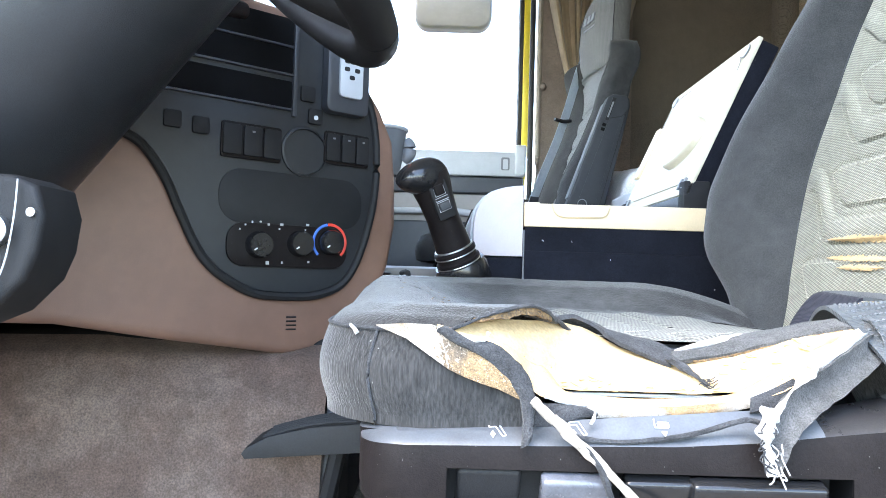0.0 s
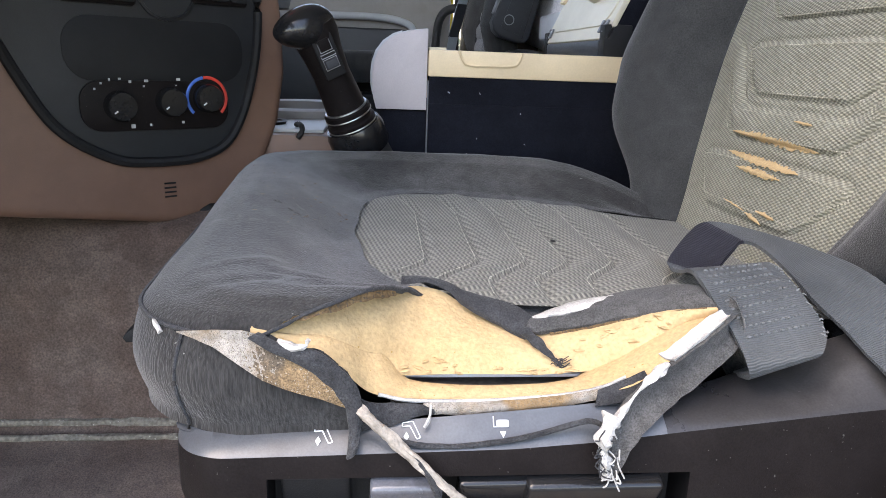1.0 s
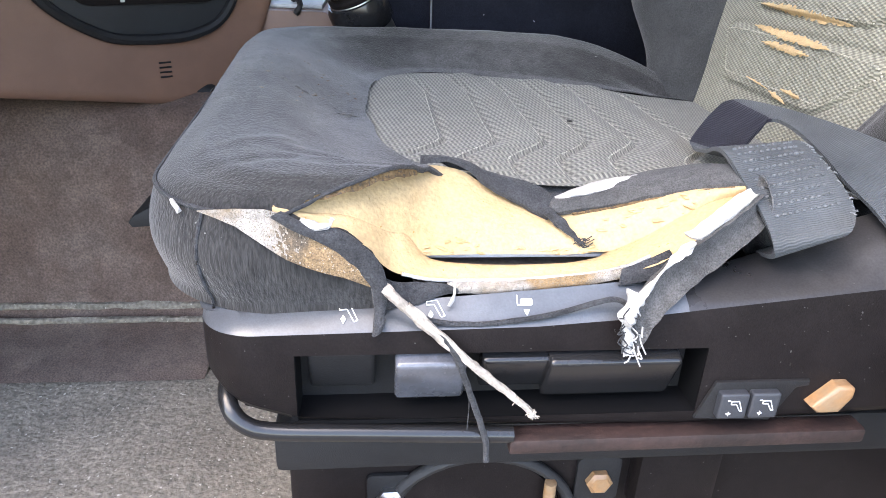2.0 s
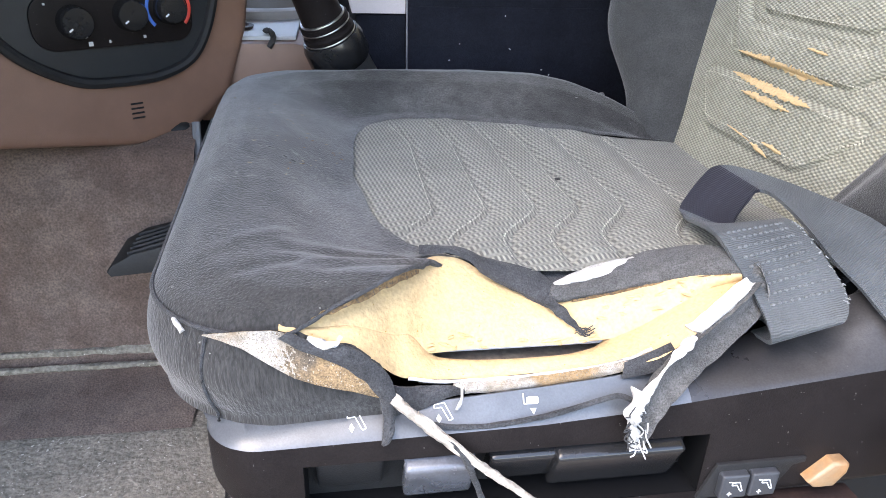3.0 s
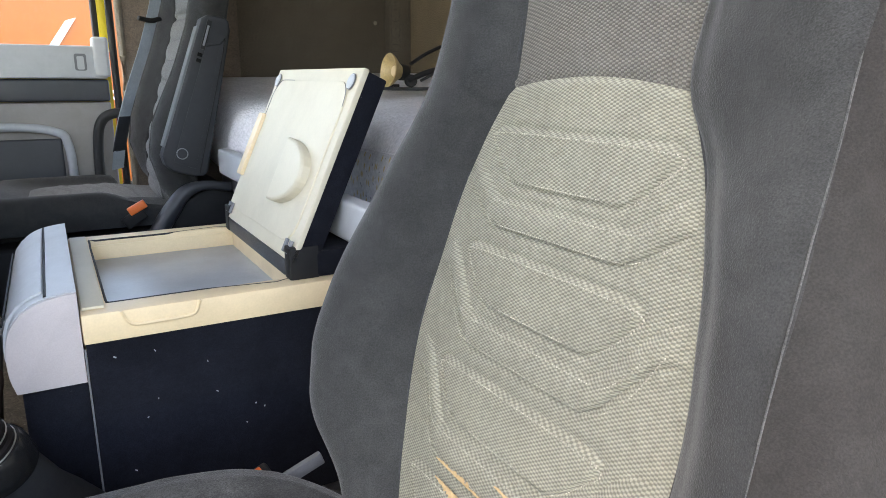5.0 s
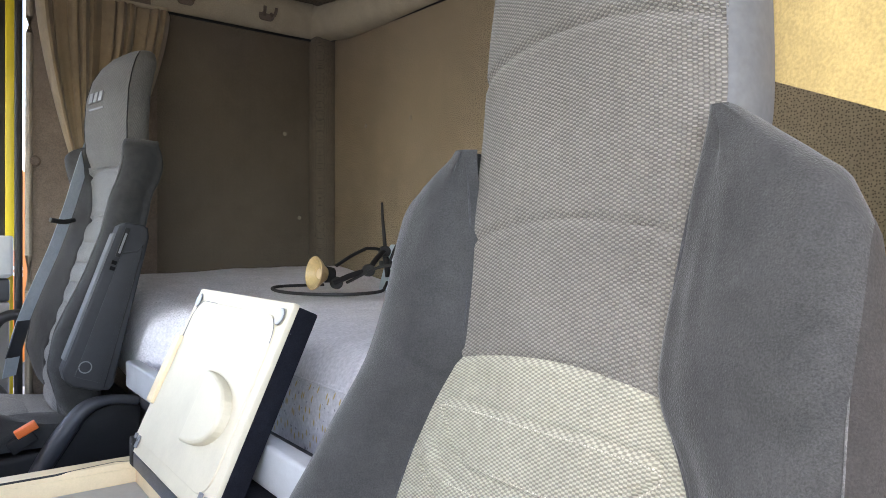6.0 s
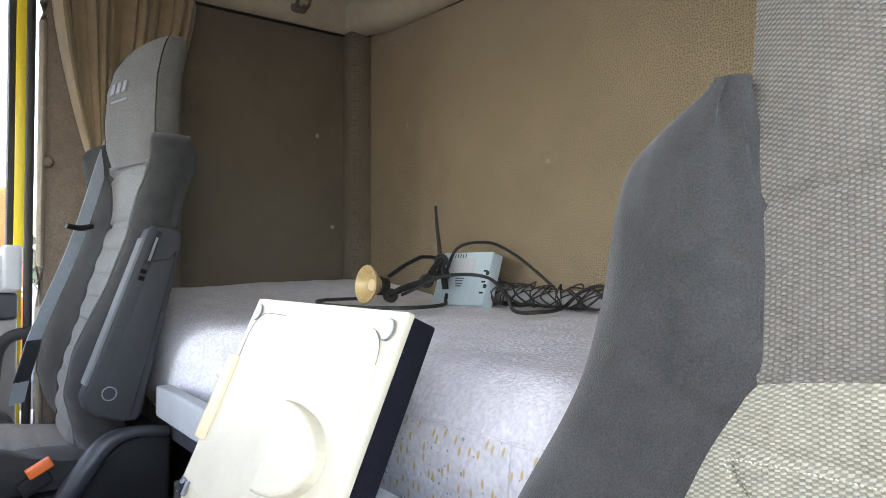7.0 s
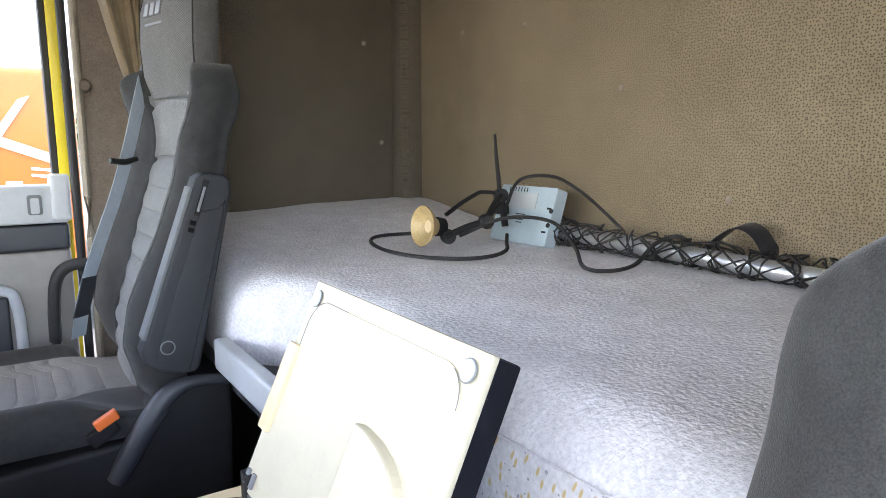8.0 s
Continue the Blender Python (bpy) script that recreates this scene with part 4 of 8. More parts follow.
for a_ in (0.020, 0.336):
    part("cap_ring", tube([lid_m @ Vector((a_ + 0.0105 * math.cos(k * 0.314), 0.240 + 0.0105 * math.sin(k * 0.314), 0.002)) for k in range(21)], 0.0009, 5, 1), GREY_MID, lid, "grey ring round the screw cap")
    part("screw_cap", lathe([(0.010, 0.0), (0.010, 0.002), (0.007, 0.0032), (0.0, 0.0028)], lid_m @ Vector((a_, 0.240, 0.0015)), LN, 20), GREY_LIGHT, lid, "grey screw cap")
for a_ in (0.012, 0.030, 0.325, 0.343):
    part("hinge_slot", lid_box((a_ - 0.004, 0.004, 0.001), (a_ + 0.004, 0.022, 0.0045), 0.001), GREY_MID, lid)
part("hinge_rail", box((0.350, 1.03, 0.699), (0.376, 1.345, 0.722), 0.003), SLATE, fr, "dark hinge rail")
for y in (1.012, 1.348):
    part("hinge_block", box((0.349, y - 0.012, 0.699), (0.388, y + 0.012, 0.742), 0.003), BLACK_MATT, fr, "black hinge block")
part("rear_box", box((0.380, 1.0, 0.699), (0.53, 1.39, 0.735), 0.006), FELT, fr, "dark felt rear cover")
for k in range(11):
    r_ = random.Random(300 + k)
    x, z = r_.uniform(0.13, 0.40), r_.uniform(0.50, 0.65)
    part("lint_fleck", box((-0.0016, -0.0006, -0.0007), (0.0016, 0.0006, 0.0007), m=Matrix.Translation((x, FY0 - 0.0006, z)) @ Matrix.Rotation(r_.uniform(0, 3), 4, "Y") @ Matrix.Diagonal((r_.uniform(0.3, 1.0), 1, r_.uniform(0.4, 1.0), 1))), GREY_LIGHT, fr)
part("body_joint", tube([(0.1105, FY0 - 0.0008, 0.24), (0.1105, FY0 - 0.0008, 0.66)], 0.0012, 6, 1), GREY_MID, fr)

# ---- dashboard and console ----
PN, PA = Vector((0.6, -0.8, 0)), Vector((0.8, 0.6, 0))
P0 = PN * -0.847
UZ = Vector((0, 0, 1))


def on_panel(a, z, d=0.0):
    return P0 + PA * a + UZ * z + PN * d


dash = thing("dashboard", (-0.5, 1.0, 0.45), "taupe dashboard with dark angled centre console", "dashboard")
SUR = [(-0.15, 0.535), (0.0, 0.528), (0.10, 0.524), (0.223, 0.502), (0.30, 0.490), (0.383, 0.476), (0.45, 0.486), (0.50, 0.525), (0.532, 0.60), (0.543, 0.663), (0.541, 0.73), (0.534, 0.787), (0.512, 0.83), (0.487, 0.862), (0.44, 0.94), (-0.15, 0.97)]
part("console_surround", prism(SUR, P0 - PN * 0.35, PA, UZ, 0.35 - 0.006, 0.014, 4), TAUPE, dash, "taupe plastic console surround")
PAN = [(0.368, 0.556), (0.325, 0.560), (0.287, 0.578), (0.262, 0.598), (0.245, 0.622), (0.226, 0.660), (0.207, 0.700), (0.180, 0.735), (0.150, 0.750), (0.05, 0.76), (0.05, 0.935), (0.385, 0.928), (0.430, 0.915), (0.450, 0.893), (0.474, 0.855), (0.492, 0.815), (0.500, 0.760), (0.498, 0.700), (0.488, 0.650), (0.471, 0.602), (0.448, 0.572), (0.41, 0.558)]
panel = part("console_panel", prism(PAN, P0 - PN * 0.02, PA, UZ, 0.02, 0.006, 3), DASH_DARK, dash, "dark grey console panel")
part("panel_bezel", tube([on_panel(a, z, 0.0) for a, z in PAN[:9]] + [], 0.006, 8, 5), BLACK_MATT, dash, "black rounded panel edge")
part("panel_bezel", tube([on_panel(a, z, 0.0) for a, z in (PAN[12:] + PAN[:1])], 0.006, 8, 5), BLACK_MATT, dash, "black rounded panel edge")


def on_prism(name, outline, d, depth, mat_, parent, lab="", bev=0.001):
    return part(name, prism(outline, P0 + PN * d, PA, UZ, depth, bev), mat_, parent, lab)


# flat plate; the hollow's shade is only its darker colour
on_prism("storage_recess", rounded(0.205, 0.070, 0.030, 6, (0.375, 0.685)), 0.0005, 0.0008, RECESS_SHADE, panel, "storage recess, its shade a flat dark plate")
clim = on_prism("climate_panel", rounded(0.170, 0.056, 0.022, 6, (0.369, 0.623)), 0.001, 0.004, BLACK, panel, "black heater control panel")
for i, (a, z) in enumerate(((0.325, 0.623), (0.382, 0.627), (0.427, 0.631))):
    kn = part("heater_knob", lathe([(0.0175, 0.0), (0.0170, 0.010), (0.0150, 0.014), (0.0, 0.0145)], on_panel(a, z, 0.005), PN, 28), BLACK_GLOSS, panel, "black rotary heater knob")
    part("pointer", box((-0.0008, 0.008, -0.0012), (0.0008, 0.0125, 0.0003), 0.0003, m=Matrix.Translation(on_panel(a, z, 0.0198)) @ Matrix((PA, UZ, PN)).transposed().to_4x4() @ Matrix.Rotation(2.2, 4, "Z")), WHITE_INK, kn)


def arc_band(a, z, r, t0, t1, mat_, name, lab):
    pts = [on_panel(a + r * math.cos(radians(t0 + (t1 - t0) * k / 14)), z + r * math.sin(radians(t0 + (t1 - t0) * k / 14)), 0.0052) for k in range(15)]
    return part(name, tube(pts, 0.0019, 6, 2, flat=0.35, up=PN), mat_, clim, lab)


arc_band(0.427, 0.631, 0.0245, 225, 100, BLUE_INK, "cold_arc", "blue cold mark")
arc_band(0.427, 0.631, 0.0245, 98, -45, RED_INK, "warm_arc", "red warm mark")
for k, (a, z, w, h) in enumerate(((0.300, 0.642, 0.003, 0.003), (0.307, 0.648, 0.003, 0.003), (0.316, 0.652, 0.003, 0.004), (0.327, 0.653, 0.004, 0.003), (0.338, 0.650, 0.004, 0.004), (0.356, 0.651, 0.006, 0.004), (0.353, 0.645, 0.003, 0.003), (0.393, 0.653, 0.006, 0.004), (0.390, 0.646, 0.003, 0.002), (0.338, 0.600, 0.006, 0.006), (0.358, 0.601, 0.003, 0.004), (0.396, 0.603, 0.004, 0.004))):
    on_prism("symbol", rounded(0.75 * w, 0.75 * h, 0.0005, 2, (a, z)), 0.0051, 0.0004, GREY_LIGHT, clim, "", 0)
ringr = lathe([(0.034, 0.0), (0.034, 0.003), (0.031, 0.004), (0.030, 0.001), (0.0, 0.0015)], on_panel(0.387, 0.752, 0.0), PN, 36)
part("round_cover", ringr, DASH_DARK, panel, "blank round cover")
for c, n_, w in (((0.312, 0.755), 3, 0.080), ((0.450, 0.763), 3, 0.070)):
    sb = on_prism("switch_bank", rounded(w, 0.046, 0.004, 3, c), 0.0005, 0.0035, BLACK, panel, "bank of black rocker switches")
    for i in range(n_):
        cc = (c[0] + (i - (n_ - 1) / 2) * w / n_, c[1])
        rk = on_prism("rocker", rounded(w / n_ - 0.003, 0.038, 0.002, 2, cc), 0.004, 0.004 + 0.001 * (i % 2), BLACK_MATT, sb, "", 0.0012)
        if i % 2 == 1 or c[0] > 0.4:
            on_prism("symbol", rounded(0.004, 0.0025, 0.0008, 2, (cc[0], cc[1] + 0.012)), 0.009, 0.0003, GREY_MID, sb, "", 0)
for c in ((0.213, 0.770), (0.247, 0.767), (0.388, 0.831), (0.400, 0.802)):
    on_prism("small_switch", rounded(0.021, 0.021, 0.003, 3, c), 0.0005, 0.004, BLACK_MATT, panel, "small square blank switch", 0.0012)
on_prism("symbol", rounded(0.006, 0.006, 0.002, 2, (0.400, 0.800)), 0.0046, 0.0004, WHITE_INK, panel, "", 0)
# slots are flat plates, their inner shade painted near-black
for z in (0.8255, 0.872, 0.910):
    sl_ = on_prism("radio_slot", rounded(0.20, 0.036, 0.003, 3, (0.265, z)), 0.0005, 0.0012, DEEP_BLACK, panel, "empty radio slot, its shade a flat black plate", 0)
    on_prism("slot_edge", rounded(0.205, 0.003, 0.001, 2, (0.265, z - 0.020)), 0.0005, 0.004, SLATE, panel, "", 0.0008)
on_prism("slot_side", rounded(0.006, 0.13, 0.002, 2, (0.368, 0.862)), 0.0005, 0.006, SLATE, panel, "", 0.001)
card = on_prism("parking_heater_timer", rounded(0.066, 0.116, 0.010, 5, (0.442, 0.868)), 0.002, 0.016, SLATE, panel, "grey handheld heater timer in its cradle", 0.004)
on_prism("keypad", rounded(0.036, 0.088, 0.006, 4, (0.444, 0.876)), 0.018, 0.004, GREY_LIGHT, card, "", 0.0015)
on_prism("display", rounded(0.028, 0.020, 0.002, 3, (0.444, 0.903)), 0.022, 0.0005, DISPLAY, card, "lit orange display", 0)
for i in range(5):
    on_prism("key", rounded(0.008, 0.006, 0.002, 3, (0.436 + 0.008 * (i % 3), 0.882 - 0.011 * (i // 2))), 0.022, 0.001, BLACK_MATT, card, "", 0.0004)
for k in range(4):
    part("vent_slit", tube([on_panel(0.372, 0.512 + 0.0055 * k, -0.0055), on_panel(0.386, 0.512 + 0.0055 * k, -0.0055)], 0.0011, 5, 1), BLACK_MATT, dash)
part("dash_top", box((-1.1, 0.2, 0.90), (-0.42, 2.40, 0.965), 0.03, 4), DASH_DARK, dash, "dark dashboard top")
part("passenger_dash", box((-1.05, 1.15, 0.50), (-0.40, 2.40, 0.92), 0.04, 4), TAUPE, dash, "taupe passenger side of the dashboard")
part("knee_panel", box((-1.0, 0.32, 0.47), (-0.52, 0.80, 0.90), 0.03, 4), TAUPE, dash, "taupe knee panel under the wheel")
sp = part("side_switch_panel", prism([(-0.56, 0.660), (-0.300, 0.652), (-0.283, 0.645), (-0.277, 0.625), (-0.280, 0.600), (-0.288, 0.580), (-0.310, 0.557), (-0.36, 0.535), (-0.56, 0.52)], (0, 0.50, 0), (1, 0, 0), (0, 0, 1), 0.05, 0.006, 3), BLACK_MATT, dash, "dark grey ignition panel with screws and wire")
for x, z in ((-0.284, 0.626), (-0.311, 0.632), (-0.313, 0.590)):
    part("screw", lathe([(0.0032, 0), (0.0032, 0.002), (0.0, 0.003)], (x, 0.4495, z), (0, -1, 0), 12), STEEL, sp, "bright screw head")
part("ignition_lock", lathe([(0.011, 0.0), (0.011, 0.006), (0.008, 0.008), (0.004, 0.004), (0.0, 0.004)], (-0.308, 0.4495, 0.613), (0, -1, 0), 20), STEEL, sp, "steel ignition lock")
part("wire", tube([(-0.293, 0.447, 0.648), (-0.294, 0.446, 0.62), (-0.299, 0.446, 0.59), (-0.310, 0.447, 0.565)], 0.0006, 6, 6), GREY_LIGHT, sp)

# engine cover below the console
def cover_fn(a, b):
    x = -0.95 + a * 0.80
    z, y = lerp_table([(0, 0.2255, 0.70), (0.16, 0.232, 0.80), (0.24, 0.245, 0.825), (0.36, 0.30, 0.838), (0.7, 0.42, 0.856), (0.9, 0.475, 0.895), (1, 0.495, 0.945)], b)
    n = noise.noise(Vector((x * 6, z * 8, 5))) * 0.006
    bend = -0.10 * smooth01(-0.35, -0.95, x) * b
    return Vector((x, y + n + bend, z))


eng = thing("engine_cover", (-0.5, 0.85, ZF), "brown carpeted engine cover, dusty and scuffed", "engine cover")
part("carpet", flip_to(sheet(cover_fn, 60, 40), 1, -1), TAUPE_CARPET, eng)
part("carpet_fold", tube([(-0.95, 0.826, 0.248), (-0.6, 0.828, 0.248), (-0.3, 0.826, 0.249), (-0.155, 0.826, 0.248)], 0.005, 8, 10, rough=0.6), MAT_GREY, eng, "rolled edge of the floor mat")
part("carpet_fold", tube([(-0.95, 0.81, 0.238), (-0.6, 0.812, 0.238), (-0.3, 0.809, 0.238), (-0.155, 0.810, 0.238)], 0.004, 8, 10, rough=0.6), MAT_GREY, eng, "rolled edge of the floor mat")
part("edge_trim", tube([(-0.150, 0.93, 0.50), (-0.148, 0.90, 0.44), (-0.148, 0.86, 0.34), (-0.150, 0.83, 0.25)], 0.005, 8, 6), GREY_MID, eng)
part("tunnel", box((-0.95, 0.93, ZF), (-0.155, 1.45, 0.50), 0.02, 3), BLACK_MATT, eng)
# accelerator
ped = thing("accelerator_pedal", (-0.2, 0.80, 0.23), "black ribbed rubber accelerator pedal", "pedal")
part("pad", prism([(-0.230, 0.381), (-0.224, 0.389), (-0.200, 0.402), (-0.15, 0.414), (-0.09, 0.420), (-0.09, 0.386), (-0.226, 0.375)], (0, 0.842, 0), (1, 0, 0), (0, 0, 1), 0.07, 0.004), RUBBER, ped)
for k in range(5):
    part("rib", tube([(-0.206, 0.779 + 0.012 * k, 0.400), (-0.15, 0.779 + 0.012 * k, 0.4155), (-0.10, 0.779 + 0.012 * k, 0.4205)], 0.002, 6, 4), RUBBER, ped)
part("arm", tube([(-0.12, 0.80, 0.395), (-0.14, 0.80, 0.30), (-0.16, 0.80, 0.23)], 0.010, 8, 4), BLACK_MATT, ped)

# tray console behind the lever
con = thing("centre_tray", (-0.1, 1.15, ZF), "taupe centre tray with cup holder and round bin", "console")
part("body", prism([(-0.45, 0.482), (-0.12, 0.482), (-0.05, 0.494), (-0.005, 0.516), (0.010, 0.540), (0.010, 0.556), (-0.004, 0.576), (-0.03, 0.582), (-0.45, 0.582)], (0, 1.24, 0), (1, 0, 0), (0, 0, 1), 0.24, 0.006), TAUPE, con, "taupe tray body")
part("tray_top", box((-0.40, 1.02, 0.582), (-0.03, 1.23, 0.588), 0.003), GREY_LIGHT, con, "pale grey tray top")
part("cup_ring", lathe([(0.034, 0.0), (0.036, 0.004), (0.030, 0.005), (0.026, 0.001), (0.0, 0.0005)], (-0.125, 1.085, 0.588), (0, 0, 1), 28), RUST, con, "dark red-brown cup ring")
binm = lathe([(0.085, -0.16), (0.098, -0.05), (0.104, -0.01), (0.110, 0.004), (0.109, 0.012), (0.102, 0.016), (0.090, 0.013), (0.084, 0.0), (0.076, -0.08), (0.0, -0.09)], (0, 0, 0), (0, 0, 1), 40)
binm.transform(Matrix.Translation((-0.092, 1.30, 0.588)) @ Matrix.Diagonal((1.0, 1.25, 1, 1)))
part("round_bin", binm, BIN_GREY, con, "round grey-taupe bin")
part("key_cord", tube([(-0.07, 1.04, 0.592), (-0.06, 1.01, 0.594), (-0.057, 0.997, 0.587), (-0.063, 0.993, 0.578)], 0.0035, 8, 6, rough=0.4), RUBBER, con)
# added support block, black to match the shade beneath the tray
part("tray_support", box((-0.45, 1.04, ZF), (-0.14, 1.22, 0.484), 0.01), BLACK_MATT, con, "added black support in the shade under the tray")

# cup holder on the side of the console
cuph = thing("cup_holder", (-0.107, 1.085, 0.748), "grey plastic cup holder clipped to the console side", "cup holder")


def cup_shell(a, b):
    th = radians(-125 + 215 * a)
    r = 0.024 + 0.012 * b ** 0.7
    return Vector((-0.107 + r * math.cos(th), 1.085 + r * math.sin(th), 0.748 + 0.074 * b))


part("shell", sheet(cup_shell, 32, 12, 0.004), ARM_EDGE, cuph, "open curved grey shell")
part("rim", tube([cup_shell(k / 20, 1.0) for k in range(21)], 0.0030, 8, 2), GREY_LIGHT, cuph, "pale worn rim")
part("spring_lobe", tube([(-0.075, 1.085, 0.772), (-0.068, 1.085, 0.782), (-0.067, 1.085, 0.797), (-0.072, 1.085, 0.808)], lambda f: 0.007 + 0.005 * math.sin(math.pi * f), 12, 5), GREY_MID, cuph, "rounded pale spring arm")
part("bracket", box((-0.180, 1.060, 0.752), (-0.122, 1.115, 0.792), 0.006), BLACK_MATT, cuph, "black bracket")

# gear lever
lev = thing("gear_lever", (0.055, 0.925, 0.45), "worn black gear lever with range switch and collars", "gear lever")
L0, L1 = Vector((0.050, 0.925, 0.52)), Vector((-0.028, 0.862, 0.712))
ax = (L1 - L0).normalized()
LL = (L1 - L0).length
L0 = L0 + ax * 0.015 + Vector((0, 0, 0.002))
part("boot", lathe([(0.056, -0.095), (0.050, -0.06), (0.044, -0.03), (0.036, 0.0), (0.033, 0.03), (0.031, 0.052), (0.0, 0.053)], L0, ax, 28), RUBBER, lev, "black rubber boot")
part("collar", lathe([(0.033, 0.048), (0.036, 0.053), (0.036, 0.074), (0.033, 0.082), (0.0, 0.083)], L0, ax, 28), BLACK_GLOSS, lev, "glossy black collar")
part("ring", lathe([(0.028, 0.080), (0.030, 0.083), (0.030, 0.088), (0.027, 0.090), (0.0265, 0.094), (0.0285, 0.096), (0.0285, 0.102), (0.025, 0.104), (0.0, 0.105)], L0, ax, 28), BLACK, lev, "ribbed collar rings")
part("shaft", lathe([(0.0245, 0.100), (0.0225, 0.130), (0.0215, 0.150), (0.0235, 0.175), (0.0270, 0.196), (0.0265, 0.208), (0.0, 0.214)], L0, ax, 28), BLACK, lev, "worn black grip")
# thin steel bands draw the highlights of the glossy collars
for d, r in ((0.0835, 0.0305), (0.0965, 0.0288), (0.1045, 0.0262)):
    part("band", lathe([(r - 0.003, d - 0.0012), (r, d - 0.0008), (r + 0.0003, d), (r, d + 0.0008), (r - 0.003, d + 0.0012)], L0, ax, 28), STEEL, lev, "bright band for the collar's highlight")
kb = bmesh.new()
bmesh.ops.create_uvsphere(kb, u_segments=32, v_segments=20, radius=1)
for v in kb.verts:
    f = v.co.x
    v.co = Vector((v.co.x * 0.036, v.co.y * (0.0240 - 0.002 * f), v.co.z * (0.0235 + 0.005 * f)))
kb.transform(Matrix.Translation(L0 + ax * (LL - 0.012) + Vector((-0.007, -0.009, -0.002))) @ Matrix.Rotation(radians(28), 4, "Z") @ Matrix.Rotation(radians(-14), 4, "Y"))
part("knob", kb, BLACK_GLOSS, lev, "worn shiny black knob")
SV = (Vector((0.18, -0.95, 0.2)) - ax * Vector((0.18, -0.95, 0.2)).dot(ax)).normalized()
SU = ax.cross(SV).normalized()
sgl = -1 if SU.cross(ax).dot(SV) < 0 else 1
plt = part("range_switch", prism(rounded(0.024, 0.050, 0.003), L0 + ax * 0.174 + SV * 0.0190, SU, ax, 0.006 * sgl, 0.0015), BLACK_MATT, lev, "black switch plate on the grip")
part("range_rocker", prism(rounded(0.012, 0.013, 0.002), L0 + ax * 0.188 + SV * 0.0250, SU, ax, 0.003 * sgl, 0.001), BLACK, plt, "worn black rocker")
part("range_slider", prism(rounded(0.014, 0.010, 0.002), L0 + ax * 0.166 + SV * 0.0250, SU, ax, 0.003 * sgl, 0.001), SLATE, plt, "grey slider")
for d, w, h in ((0.188, 0.014, 0.015), (0.176, 0.017, 0.004), (0.166, 0.016, 0.012)):
    q = L0 + ax * d + SV * 0.0250
    part("switch_outline", tube([q + SU * (w / 2) * a_ + ax * (h / 2) * b_ for a_, b_ in ((-1, -1), (1, -1), (1, 1), (-1, 1), (-1, -1))], 0.0004, 5, 1), GREY_LIGHT, plt)

# steering wheel and column
sw = thing("steering_wheel", (-0.26, 0.575, 0.70), "dark steering wheel on a bulky black column", "steering wheel")
SC = Vector((-0.232, 0.575, 0.945))
SAX = Vector((-0.66, 0, -0.75)).normalized()
SX = Vector((0.75, 0, -0.66)).normalized()
rimp = [SC + SX * 0.215 * math.cos(2 * math.pi * k / 40) + Vector((0, 1, 0)) * 0.215 * math.sin(2 * math.pi * k / 40) for k in range(41)]
part("rim", tube(rimp, 0.020, 14, 1), BLACK_MATT, sw, "black wheel rim")
hubm = lathe([(0.0, -0.035), (0.075, -0.03), (0.095, -0.005), (0.09, 0.03), (0.06, 0.05), (0.0, 0.05)], SC + SAX * 0.03, SAX, 32)
part("hub", hubm, BLACK_MATT, sw, "black padded hub")
for th in (0.0, 1.9, -1.9):
    d = SX * math.cos(th) + Vector((0, 1, 0)) * math.sin(th)
    part("spoke", tube([SC + d * 0.06 + SAX * 0.03, SC + d * 0.14 + SAX * 0.02, SC + d * 0.205], 0.024, 10, 4, flat=0.5, up=SAX), BLACK_MATT, sw)
col = tube([SC + SAX * 0.05, SC + SAX * 0.16, SC + SAX * 0.28, SC + SAX * 0.46], lambda f: 0.100 + 0.015 * f, 24, 6)
part("column_shroud", col, COLUMN, sw, "bulky black column shroud")
part("stalk", tube([SC + SAX * 0.10 + Vector((0, 0.06, 0)), SC + SAX * 0.09 + Vector((0.02, 0.14, 0.0)), SC + SAX * 0.07 + Vector((0.03, 0.20, 0.0))], 0.010, 10, 5), BLACK, sw, "column stalk")


# ---- seats ----
CX, CV = 0.17, -0.005


def rr_hit(th, x0, x1, v0, v1, r):
    """Distance from the cushion's middle to a rounded rectangle, along the angle th."""
    dx, dv = math.cos(th), math.sin(th)
    lo, hi = 0.0, 0.6
    cx, cv, hx, hv = (x0 + x1) / 2, (v0 + v1) / 2, (x1 - x0) / 2, (v1 - v0) / 2
    for _ in range(30):
        m = (lo + hi) / 2
        px, pv = abs(CX + dx * m - cx) - hx + r, abs(CV + dv * m - cv) - hv + r
        d = math.hypot(max(px, 0), max(pv, 0)) + min(max(px, pv), 0) - r
        lo, hi = (m, hi) if d < 0 else (lo, m)
    return lo


# the worn cushion's insert and outer edge: angle in degrees and radius, seen from above
INSERT_EDGE = [(-31.3, 0.269), (-8, 0.250), (15, 0.250), (25.6, 0.255), (30.8, 0.205), (46.4, 0.1436), (74, 0.127), (97, 0.145), (116, 0.178), (124.8, 0.1875), (135.2, 0.180), (149.5, 0.158), (165.3, 0.1416), (196.5, 0.1376), (220.9, 0.1588), (231, 0.1635), (246.7, 0.1644), (257.2, 0.163), (269.3, 0.158), (292.8, 0.165), (310.9, 0.1985), (328.7, 0.269)]
BACK_CORNER = [(15, 0.30), (26, 0.262), (32.6, 0.218), (49.7, 0.219), (67.3, 0.236), (82.9, 0.246), (99.1, 0.256), (119.7, 0.30)]


